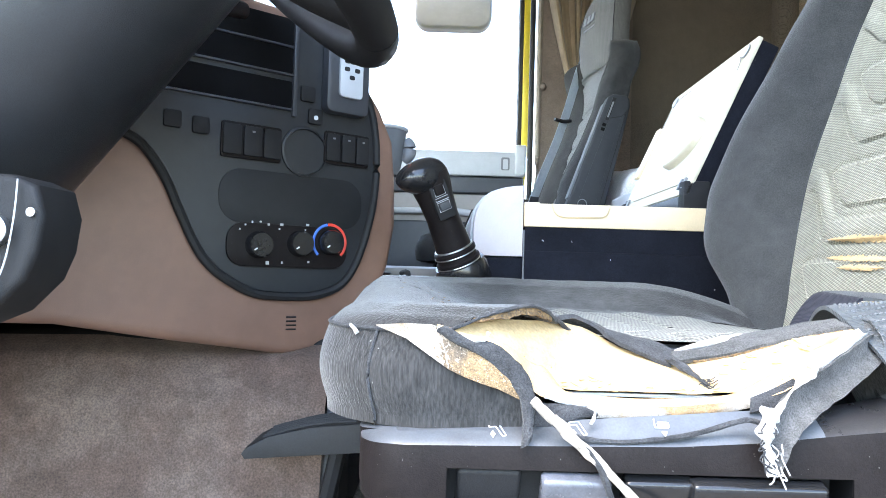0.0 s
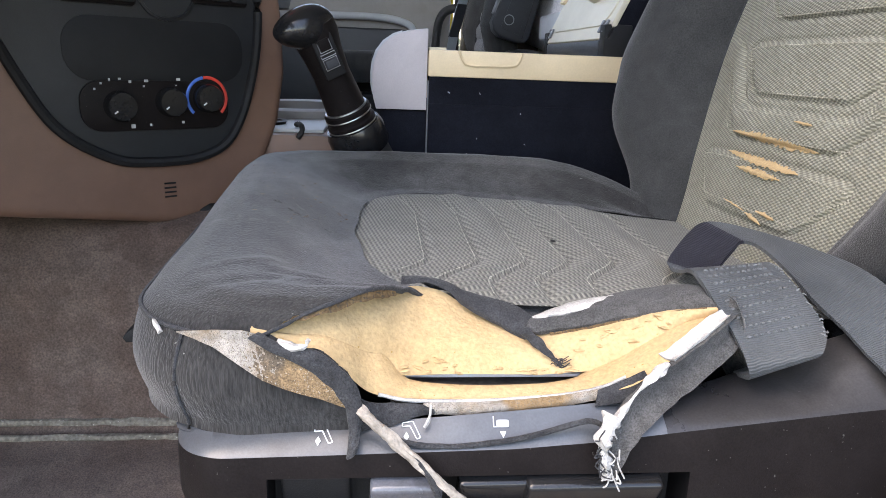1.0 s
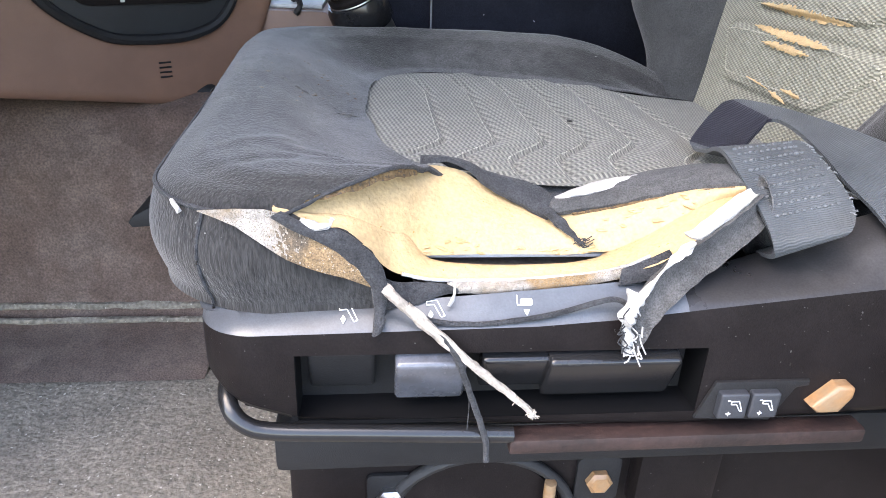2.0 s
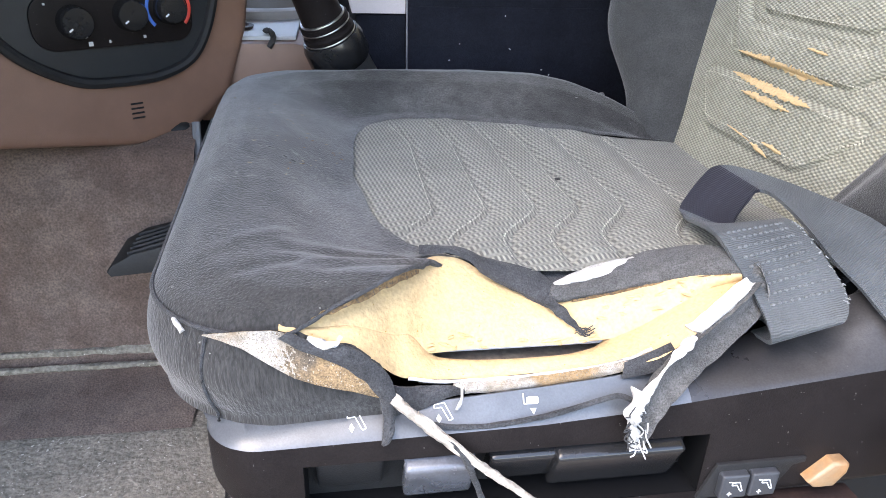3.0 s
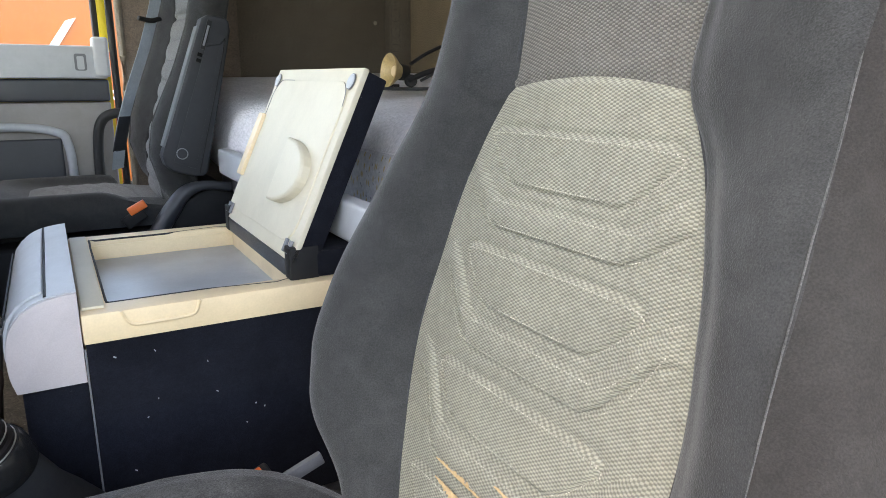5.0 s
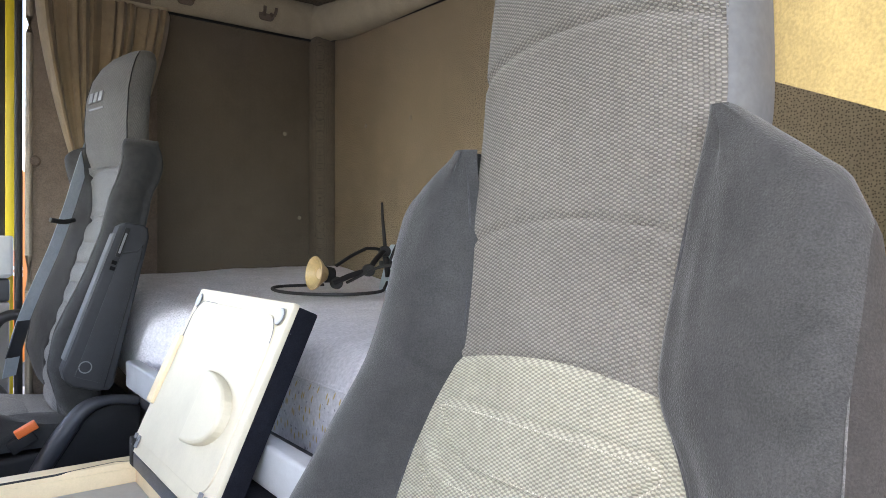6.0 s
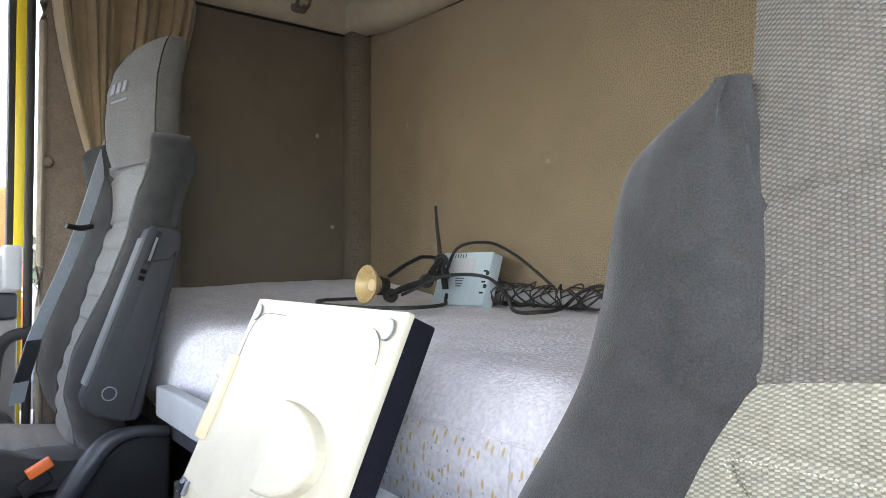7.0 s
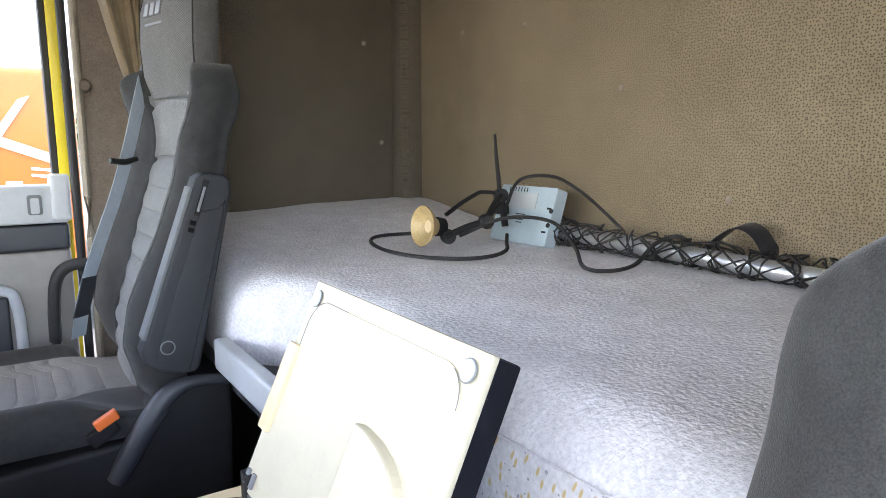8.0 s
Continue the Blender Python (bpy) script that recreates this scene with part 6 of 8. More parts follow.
            w = noise.noise(Vector((z * 16, o[0] * 16 * side, side * 3))) * 0.0032
            w += 0.0022 * noise.noise(Vector((z * 14, o[0] * 85, side * 5))) * smooth01(0.93, 1.04, p)
            return Vector((o[1] + w, side * o[0], z))
        return sheet(fn, np_, 40)

    def rounds(side):
        return lambda x, wi, wo, hb: [
            (wi - 0.004, x + 0.008), (wi + 0.0015, x - 0.001), (wi + 0.0115, x - 0.30 * hb), (wi + 0.30 * (wo - wi), x - 0.82 * hb), (wi + 0.62 * (wo - wi), x - hb), (wi + 0.9 * (wo - wi), x - 0.62 * hb),
            (wo, x - 0.1 * hb + 0.012)] + ([(wo - 0.024, x + 0.036), (wo - 0.06, x + 0.07)] if side < 0 else [(wo - 0.004, x + 0.055), (wo - 0.03, x + 0.1)]) + [(0.0, x + 0.105)]

    def seam_share(a):
        """Share of the bolster's girth, from the insert, at which the stitched seam runs."""
        p = 0.47 + 0.644 * a
        wi, wo = profile(p)[2], near_half(p)
        f = (seam_half(p) - wi) / (wo - wi)
        return float(np.interp(f, [0.0, 0.3, 0.62, 0.9, 1.0], [1 / 9, 3 / 9, 4 / 9, 5 / 9, 6 / 9]))

    for side in (1, -1):
        spans = [None] if side > 0 else [lambda a: (0.0, seam_share(a)), lambda a: (seam_share(a), 1.0)]
        made = []
        for span in spans:
            bm = shell(side, 0.47, 1.114, 110, rounds(side), span)
            bmesh.ops.recalc_face_normals(bm, faces=bm.faces[:])
            if sum(f.normal.y for f in bm.faces) * side < 0:
                bmesh.ops.reverse_faces(bm, faces=bm.faces[:])
            made.append(put("side_panel" if made else "bolster", bm, VELOUR_BROWN if made else VELOUR, "soiled outer side panel" if made else ""))
        b = made[0]
        if side < 0:
            seam = []
            for k in range(24):
                p = 0.60 + 0.0185 * k
                x, z, wi, wo, hb = profile(p)
                v = seam_half(p)
                wo = near_half(p)
                f = min(1.0, (v - wi) / (wo - wi))
                hb *= 0.42
                seam.append(Vector((x - float(np.interp(f, [0, 0.3, 0.62, 0.9, 1.0], [0.1 * hb, 0.82 * hb, hb, 0.62 * hb, 0.1 * hb - 0.012])) - 0.0013, -v, z)))
            put("top_stitch", tube(seam, 0.0006, 6, 3), SEAM_GREY, "pale stitched seam", b)
        bm = tube([Vector((profile(p)[0] + 0.0005, side * (profile(p)[2] + 0.0015), profile(p)[1])) for p in [0.5 + 0.05 * i for i in range(13)]], 0.0010, 6, 3)
        put("seam_piping", bm, HEM, "", b)
        bm = tube([Vector((profile(p)[0] + 0.03, side * ((near_half(p) - 0.012 if side < 0 else profile(p)[3]) - 0.001), profile(p)[1])) for p in [0.5 + 0.06 * i for i in range(10)]], 0.0013, 6, 3)
        put("seam_piping", bm, BELT, "", b)
        bm = shell(side, 1.03, 1.45, 40, lambda x, wi, wo, hb: [(wi - 0.001, x + 0.017), (wi + 0.004, x + 0.017 + 0.007 * min(1, wi / 0.112)), (wi + 0.006, x + 0.017 + 0.028 * min(1, wi / 0.112)), (wi - 0.002, x + 0.017 + 0.058 * min(1, wi / 0.112)), (wi * 0.75, x + 0.017 + 0.078 * min(1, wi / 0.112)), (0.0, x + 0.017 + 0.083 * min(1, wi / 0.112))])
        bmesh.ops.recalc_face_normals(bm, faces=bm.faces[:])
        if sum(f.normal.y for f in bm.faces) * side < 0:
            bmesh.ops.reverse_faces(bm, faces=bm.faces[:])
        put("headrest_side", bm, KNIT_GREY, "")
    return seat


driver_seat = make_seat("driver_seat", "worn dark grey truck seat with torn cushion showing yellow foam", 0.575, 1, 0, 0, True)
CYD = Vector((0, 0.575, 0))


def dpart(name, bm, material, label="", parent=None, angle=45):
    return part(name, bm, material, parent or driver_seat, label, angle=angle)


# foam in the torn flank, in two lips with a dark slit between
def foam_low(a, b):
    x = -0.008 + a * 0.241
    rim_, slit_, top_ = foam_lines(x)
    g = slit_gap(x)
    c = min(1.0, b / 0.86)
    y, z = rim_.lerp(slit_, c)
    z += 0.0016 * math.sin(math.pi * c) - 0.0042 * g * c ** 4
    y -= 0.0035 * g * c ** 3
    if b > 0.86:
        y += 0.004 * (b - 0.86) / 0.14
        z -= 0.010 * (b - 0.86) / 0.14 * g
    n = foam_grit(x, y, z)
    return Vector((x, y - n, z + 0.6 * n))


def foam_high(a, b):
    x = -0.008 + a * 0.241
    rim_, slit_, top_ = foam_lines(x)
    g = slit_gap(x)
    c = max(0.0, (b - 0.10) / 0.90)
    y, z = slit_.lerp(top_, c)
    bulge = math.sin(math.pi * min(1.0, c * 1.05)) * smooth01(0.02, 0.08, x)
    y -= 0.0035 * bulge
    z += 0.0030 * bulge + 0.0022 * g * (1 - c) ** 4
    if b < 0.10:
        y += 0.012 * (0.10 - b) / 0.10 * g
        z += 0.004 * (0.10 - b) / 0.10 * g
    n = foam_grit(x, y, z) + 0.0012 * noise.noise(Vector((x, y, z)) * 32)
    return Vector((x, y - n, z + 0.6 * n))


foam = dpart("foam", flip_to(sheet(foam_high, 260, 64), 1, -1), FOAM, "exposed pale yellow foam, cracked and crumbling")
dpart("foam_lip", flip_to(sheet(foam_low, 260, 26), 2, 1), FOAM, "thin yellow foam lip below the slit", foam)
# black sheet added behind the slit, stands for the cavity's shade
dpart("cavity_shade", box((-0.02, 0.392, 0.49), (0.20, 0.396, 0.540)), BLACK_MATT, "", foam)
dpart("steel_bar", box((0.055, 0.3800, 0.5262), (0.160, 0.3835, 0.5283), 0.0008), GREY_LIGHT, "thin bright steel bar inside the cushion", foam)


def shard(x, c, w, h, k, material, name="foam_crumb"):
    rnd = random.Random(k)
    at = foam_high((x + 0.008) / 0.241, 0.10 + 0.90 * c)
    bm = bmesh.new()
    bmesh.ops.create_icosphere(bm, subdivisions=2, radius=1)
    for v in bm.verts:
        f = 1 + 0.55 * noise.noise(v.co * 2.3 + Vector((k, 0, 0)))
        v.co = Vector((v.co.x * w * f, v.co.y * 0.0012 * f, v.co.z * h * f))
    bm.transform(Matrix.Translation(at) @ Matrix.Rotation(rnd.uniform(-0.4, 0.4), 4, "Y"))
    return dpart(name, bm, material, "", foam)


for k in range(34):
    r_ = random.Random(500 + k)
    x = r_.uniform(0.06, 0.20)
    shard(x, r_.uniform(0.02, 0.16) if x < 0.155 else r_.uniform(0.1, 0.6), r_.uniform(0.0012, 0.0048), r_.uniform(0.0005, 0.0010), k, FOAM)
SOIL = curve_pairs([((x, y + 0.0005, cover_at(x, y) - 0.0006), (x, y - 0.0008, cover_at(x, y) - d)) for x, y, d in ((0.010, 0.3545, 0.002), (0.022, 0.3595, 0.0035), (0.036, 0.3680, 0.0050), (0.048, 0.3790, 0.0050), (0.058, 0.3935, 0.0040))], 10)
dpart("soiled_edge", crumple(ribbon(SOIL, 0.0012, 8), 0.0012, 260), FOAM_DARK, "brown soiled underside of the torn cover", foam)
# cloth at the tear's edges
dpart("torn_hem", tube([(x, y - 0.0004, cover_at(x, y)) for x, y in TEAR_TOP[:9]], lambda f: 0.0009 + 0.0007 * f, 7, 8, rough=0.5), HEM)
HEM_A = curve_pairs([((0.062, 0.4205, 0.5655), (0.0625, 0.4240, 0.5650)), ((0.070, 0.4130, 0.5680), (0.072, 0.4255, 0.5640)), ((0.079, 0.4135, 0.5680), (0.082, 0.4280, 0.5605)), ((0.089, 0.4125, 0.5630), (0.094, 0.4250, 0.5585)), ((0.098, 0.4070, 0.5560), (0.106, 0.4195, 0.5575)), ((0.110, 0.4025, 0.5500), (0.118, 0.4150, 0.5560)), ((0.121, 0.3970, 0.5455), (0.129, 0.4105, 0.5535)), ((0.129, 0.3935, 0.5420), (0.136, 0.4015, 0.5480))], 9)
hem = dpart("torn_hem", crumple(ribbon(HEM_A, 0.0026, 14, -0.0018), 0.0009, 120), HEM, "rolled ribbed dark cloth hem")
dpart("frayed_strand", tube([(0.128, 0.3935, 0.5475), (0.134, 0.3870, 0.5435), (0.139, 0.3815, 0.5390), (0.1445, 0.3780, 0.5350)], lambda f: 0.0044 - 0.0028 * f, 8, 8, flat=0.5, rough=0.9), HEM, "", hem)
for k in range(12):
    r_ = random.Random(560 + k)
    a = Vector((0.1435, 0.3782, 0.5355)) + Vector((r_.uniform(-0.004, 0.001), 0, r_.uniform(-0.001, 0.003)))
    dpart("thread", tube([a, a + Vector((r_.uniform(0.001, 0.003), -0.0006, r_.uniform(-0.002, 0.001))), a + Vector((r_.uniform(0.002, 0.007), -0.001, r_.uniform(-0.004, 0.002)))], 0.0003, 5, 4), HEM, "", hem)
HEM_B = curve_pairs([((0.130, 0.3950, 0.5440), (0.133, 0.4035, 0.5490)), ((0.142, 0.3935, 0.5465), (0.143, 0.4015, 0.5510)), ((0.155, 0.3930, 0.5485), (0.156, 0.4030, 0.5535)), ((0.168, 0.3915, 0.5520), (0.170, 0.4075, 0.5590)), ((0.184, 0.3885, 0.5570), (0.187, 0.4135, 0.5615)), ((0.202, 0.3825, 0.5630), (0.206, 0.4110, 0.5660)), ((0.219, 0.3755, 0.5685), (0.222, 0.4000, 0.5705)), ((0.233, 0.3690, 0.5680), (0.236, 0.3860, 0.5720))], 9)
dpart("torn_hem", crumple(ribbon(HEM_B, 0.0028, 14, -0.0022), 0.0008, 110), HEM_GREY, "rolled ribbed dark cloth hem")
dpart("hem_edge", tube([(0.142, 0.3930, 0.5458), (0.155, 0.3925, 0.5478), (0.168, 0.3910, 0.5512), (0.184, 0.3880, 0.5562), (0.202, 0.3820, 0.5622), (0.219, 0.3750, 0.5676)], 0.0007, 6, 8, rough=0.7), FOAM_DARK, "brown frayed edge of the hem")
dpart("lining_strip", tube([(0.133, 0.4035, 0.5500), (0.148, 0.4040, 0.5540), (0.165, 0.4060, 0.5585), (0.181, 0.4090, 0.5620)], lambda f: 0.0006 + 0.0052 * math.sin(math.pi * min(1, f * 0.9 + 0.05)), 10, 8, flat=0.35, rough=0.3), LINING, "bare white lining strip")
FLAP = curve_pairs([((0.2290, 0.3675, 0.5665), (0.233, 0.3660, 0.5545)), ((0.2210, 0.3600, 0.5650), (0.228, 0.3600, 0.5510)), ((0.2050, 0.3535, 0.5560), (0.214, 0.3540, 0.5420)), ((0.1900, 0.3485, 0.5480), (0.198, 0.3480, 0.5330)), ((0.1770, 0.3430, 0.5410), (0.185, 0.3400, 0.5260)), ((0.1660, 0.3375, 0.5330), (0.173, 0.3340, 0.5180)), ((0.1590, 0.3340, 0.5240), (0.166, 0.3310, 0.5080)), ((0.1560, 0.3320, 0.5140), (0.161, 0.3300, 0.4990))], 9)
flap = dpart("torn_flap", crumple(ribbon(FLAP, 0.0045, 12, 0.0038), 0.0007, 130), HEM_GREY, "folded dark velour flap with white lining")
WHITE_EDGE = curve_pairs([((0.2270, 0.3655, 0.5670), (0.2235, 0.3685, 0.5685)), ((0.2190, 0.3590, 0.5650), (0.2120, 0.3630, 0.5650)), ((0.2040, 0.3525, 0.5565), (0.1970, 0.3575, 0.5560)), ((0.1930, 0.3495, 0.5500), (0.1880, 0.3560, 0.5500))], 9)
dpart("flap_lining", crumple(ribbon(WHITE_EDGE, 0.0016, 8, -0.0012), 0.0008, 180), LINING, "torn white lining along the flap", flap)
dpart("flap_lining", tube([(0.1890, 0.3475, 0.5490), (0.1800, 0.3430, 0.5440), (0.1720, 0.3385, 0.5390), (0.1640, 0.3345, 0.5310), (0.1580, 0.3325, 0.5240)], lambda f: 0.0016 + 0.0010 * math.sin(9 * f), 10, 12, flat=0.7, rough=0.6), LINING, "frayed white lining", flap)
dpart("lining_tuft", tube([(0.1590, 0.3325, 0.5300), (0.1555, 0.3300, 0.5240), (0.1550, 0.3290, 0.5150), (0.1560, 0.3290, 0.5060), (0.1575, 0.3290, 0.4990)], lambda f: 0.0040 - 0.0026 * f + 0.0006 * math.sin(20 * f), 9, 9, rough=0.9), LINING, "torn tuft of white lining", flap)
for k in range(22):
    r_ = random.Random(40 + k)
    a = Vector((0.1565 + r_.uniform(-0.003, 0.006), 0.3285, 0.512 + r_.uniform(-0.012, 0.014)))
    dpart("thread", tube([a, a + Vector((r_.uniform(-0.004, 0.004), -0.0015, -0.004)), a + Vector((r_.uniform(-0.006, 0.006), -0.001, -0.009 + r_.uniform(-0.004, 0.006)))], 0.0004, 5, 4), HEM if k % 2 else LINING, "", flap)
FOLD = curve_pairs([((x, y, z), (x - 0.0035 - dw * 0.4, y - 0.0022, z - dw)) for x, y, z, dw in ((-0.004, 0.3462, 0.5655, 0.0016), (0.006, 0.3450, 0.5605, 0.0028), (0.014, 0.3445, 0.5590, 0.0045), (0.024, 0.3445, 0.5565, 0.0070), (0.034, 0.3440, 0.5480, 0.0075), (0.0405, 0.3435, 0.5390, 0.0070), (0.0425, 0.3420, 0.5290, 0.0060), (0.0420, 0.3400, 0.5190, 0.0050), (0.0405, 0.3380, 0.5100, 0.0030))], 9)
dpart("torn_hem", crumple(ribbon(FOLD, 0.0024, 10, 0.0016), 0.0006, 140), HEM, "folded ribbed cloth beside the foam")
STRIP = curve_pairs([((0.072, 0.3560, 0.5250), (0.072, 0.3545, 0.5195)), ((0.090, 0.3565, 0.5248), (0.090, 0.3548, 0.5190)), ((0.115, 0.3565, 0.5258), (0.115, 0.3548, 0.5200)), ((0.140, 0.3560, 0.5285), (0.140, 0.3545, 0.5230)), ((0.160, 0.3550, 0.5325), (0.160, 0.3535, 0.5275))], 10)
dpart("cover_edge", crumple(ribbon(STRIP, 0.0020, 8, 0.0012), 0.0004, 400), LINING_WORN, "worn strip of gold and white cover backing")
dpart("cover_edge", tube([(0.050, 0.3560, 0.5295), (0.063, 0.3565, 0.5262), (0.090, 0.3565, 0.5252), (0.131, 0.3565, 0.5272), (0.158, 0.3555, 0.5322), (0.172, 0.3550, 0.5385)], 0.0009, 6, 8, rough=0.5), LINING, "thin white edge of the lining")
DARK_STRIP = curve_pairs([((0.037, 0.3500, 0.5330), (0.038, 0.3450, 0.5150)), ((0.046, 0.3530, 0.5270), (0.046, 0.3480, 0.5150)), ((0.056, 0.3545, 0.5255), (0.056, 0.3490, 0.5160)), ((0.066, 0.3550, 0.5250), (0.067, 0.3510, 0.5195)), ((0.077, 0.3548, 0.5225), (0.077, 0.3540, 0.5200))], 9)
dpart("cover_edge", crumple(ribbon(DARK_STRIP, 0.0022, 8, 0.0014), 0.0006, 160), HEM, "dark ribbed cover edge")
# dark cloth strip laid where the flap shades the foam
SHADE_STRIP = curve_pairs([((0.158, 0.3540, 0.5320), (0.156, 0.3500, 0.5250)), ((0.168, 0.3535, 0.5365), (0.170, 0.3480, 0.5290)), ((0.180, 0.3530, 0.5430), (0.184, 0.3470, 0.5360))], 9)
dpart("cover_edge", ribbon(SHADE_STRIP, 0.0020, 6, 0.0008), HEM, "dark strip for the shade under the flap")

# plate added to give the slit's black depth a grey-brown tone
dpart("seat_pan", box((0.056, 0.366, 0.5175), (0.166, 0.404, 0.5205), 0.001), PLATE_GREY, "grey-brown plate added under the foam slit")
INNER_FOLD = curve_pairs([((0.106, 0.4150, 0.5560), (0.106, 0.4280, 0.5525)), ((0.120, 0.4090, 0.5545), (0.120, 0.4270, 0.5520)), ((0.134, 0.4025, 0.5500), (0.134, 0.4265, 0.5515)), ((0.150, 0.4040, 0.5525), (0.150, 0.4265, 0.5515)), ((0.168, 0.4085, 0.5570), (0.168, 0.4265, 0.5515))], 8)
dpart("torn_hem", crumple(ribbon(INNER_FOLD, 0.0020, 10, 0.0008), 0.0006, 120), HEM, "dark cloth gathered between the hems")


def on_cover(x, y, up=0.0):
    return Vector((x, y, cover_at(x, y) + up))


# burnt holes and flakes of worn pile on the front of the cushion
for x, y, rx in ((-0.027, 0.566, 0.0040), (-0.017, 0.5605, 0.0026), (-0.0115, 0.5590, 0.0032)):
    loop_ = [on_cover(x + 0.75 * rx * math.cos(0.628 * k), y + 0.0015 * math.sin(0.628 * k), 0.0005) for k in range(11)]
    hole = bmesh.new()
    hole.faces.new([hole.verts.new(p) for p in loop_[:10]])
    ho = dpart("burn_hole", flip_to(hole, 2, 1), DEEP_BLACK, "small burnt hole in the velour")
    dpart("burn_rim", tube(loop_, 0.0004, 5, 3, rough=0.6), FLAKE, "pale hardened rim of the hole", ho)
fk = random.Random(88)
flakes = bmesh.new()
for x0, y0, sx, sy, count in ((0.016, 0.548, 0.012, 0.009, 26), (-0.002, 0.578, 0.012, 0.006, 12), (-0.040, 0.592, 0.012, 0.006, 7), (-0.030, 0.563, 0.014, 0.010, 9), (-0.040, 0.513, 0.014, 0.005, 7), (-0.070, 0.570, 0.006, 0.022, 8), (-0.012, 0.530, 0.030, 0.014, 9), (-0.030, 0.440, 0.020, 0.020, 3)):
    for _ in range(count):
        x, y = fk.gauss(x0, sx * 0.7), fk.gauss(y0, sy * 0.7)
        a, l, w = fk.uniform(-0.5, 0.7), fk.uniform(0.0008, 0.0030), fk.uniform(0.0005, 0.0010)
        c, d = math.cos(a), math.sin(a)
        ring = [on_cover(x + c * u * l - d * v * w, y + d * u * l + c * v * w, 0.0005 + 0.0006 * fk.random()) for u, v in ((-1, -0.3), (-0.2, -1), (0.7, -0.7), (1, 0.2), (0.3, 1), (-0.6, 0.8))]
        flakes.faces.new([flakes.verts.new(p) for p in ring])
tagged(dpart("worn_flakes", flip_to(flakes, 2, 1), FLAKE, "pale flakes of worn pile"), "pale flakes of worn pile", kind="stuff")


# worn patch where the pile is gone, below the seam
def worn_patch(a, b):
    x = -0.040 + a * 0.078
    zt, zb = lerp_table([(-0.040, 0.5655, 0.5650), (-0.024, 0.5668, 0.5590), (-0.011, 0.5665, 0.5505), (-0.002, 0.5640, 0.5445), (0.007, 0.5580, 0.5405), (0.014, 0.5530, 0.5380), (0.024, 0.5470, 0.5350), (0.038, 0.5310, 0.5285)], x)
    z = zb + (zt - zb) * b
    bulge = 0.006 * math.sin(math.pi * min(1, max(0, (0.562 - z) / 0.05 * 1.1)))
    return Vector((x, 0.3476 - bulge - 0.0012 * smooth01(0, 0.2, a), z))


dpart("worn_patch", flip_to(sheet(worn_patch, 120, 20, 0.0, None, lambda a, b: a + 0.16 * noise.noise(Vector((a * 30, b * 7, 1.0))) + 0.06 * noise.noise(Vector((a * 110, b * 22, 4.0))) < 0.47), 1, -1), LINING_WORN, "worn cover patch with pale backing")
dpart("worn_patch", flip_to(sheet(lambda a, b: worn_patch(a, b) + Vector((0, 0.0002, 0)), 120, 20, 0.0), 1, -1), GOLD_WORN, "worn cover patch with gold specks")
dpart("lining_tuft", tube([(0.004, 0.346, 0.5605), (0.011, 0.344, 0.5595), (0.017, 0.3425, 0.5605), (0.0185, 0.342, 0.5635)], lambda f: 0.0016 + 0.0008 * math.sin(6 * f), 9, 8, rough=1.0), LINING)
dpart("lining_tuft", tube([(-0.0555, 0.366, 0.5635), (-0.0525, 0.362, 0.5615), (-0.051, 0.360, 0.560)], 0.0012, 6, 6, rough=0.8), LINING)
# hanging cords
CORD = [(0.040, 0.342, 0.530), (0.045, 0.339, 0.527), (0.055, 0.336, 0.518), (0.066, 0.334, 0.508), (0.077, 0.3325, 0.4985), (0.090, 0.332, 0.486), (0.103, 0.3315, 0.475), (0.1115, 0.3315, 0.4665), (0.115, 0.3315, 0.4625)]
dpart("piping_cord", tube(CORD, lambda f: 0.0027 - 0.0010 * f + (0.0008 if f > 0.95 else 0), 9, 10, rough=0.4), CORD_W, "frayed white piping cord hanging from the tear")
dpart("piping_cord", tube([(0.052, 0.337, 0.523), (0.062, 0.335, 0.514), (0.074, 0.3315, 0.504), (0.082, 0.331, 0.495), (0.086, 0.331, 0.4915)], lambda f: 0.0017 - 0.0012 * f, 7, 8, rough=0.6), CORD_W, "frayed strand of white cord")
for k in range(30):
    r_ = random.Random(70 + k)
    f = r_.uniform(0.15, 1) if k < 18 else r_.uniform(0.95, 1)
    a = curve_points(CORD, 12)[int(f * 96)]
    dpart("thread", tube([a, a + Vector((0.002, -0.0012, r_.uniform(-0.002, 0.001))), a + Vector((r_.uniform(-0.001, 0.004), -0.0012, r_.uniform(-0.004, 0.001)))], 0.00025, 4, 3), CORD_W)
dpart("dark_cord", tube([(0.062, 0.336, 0.511), (0.069, 0.333, 0.507), (0.0745, 0.3315, 0.499), (0.0795, 0.331, 0.486), (0.084, 0.331, 0.473), (0.089, 0.331, 0.458), (0.0925, 0.331, 0.445), (0.0932, 0.331, 0.434)], 0.0016, 8, 10, rough=0.3), HEM, "dark braided cord hanging from the tear")
dpart("dark_cord", tube([(0.044, 0.340, 0.526), (0.052, 0.338, 0.519), (0.062, 0.3395, 0.5135), (0.073, 0.340, 0.5108), (0.090, 0.340, 0.5105), (0.114, 0.340, 0.5135), (0.132, 0.340, 0.518), (0.150, 0.339, 0.5235), (0.160, 0.336, 0.520)], 0.0014, 7, 10, rough=0.25), HEM, "thin dark cord slung along the trim")
dpart("dark_cord", tube([(0.0385, 0.343, 0.528), (0.0385, 0.339, 0.521), (0.0405, 0.337, 0.515), (0.0385, 0.336, 0.510)], lambda f: 0.0011 + 0.0006 * f, 7, 8, rough=0.3), HEM)
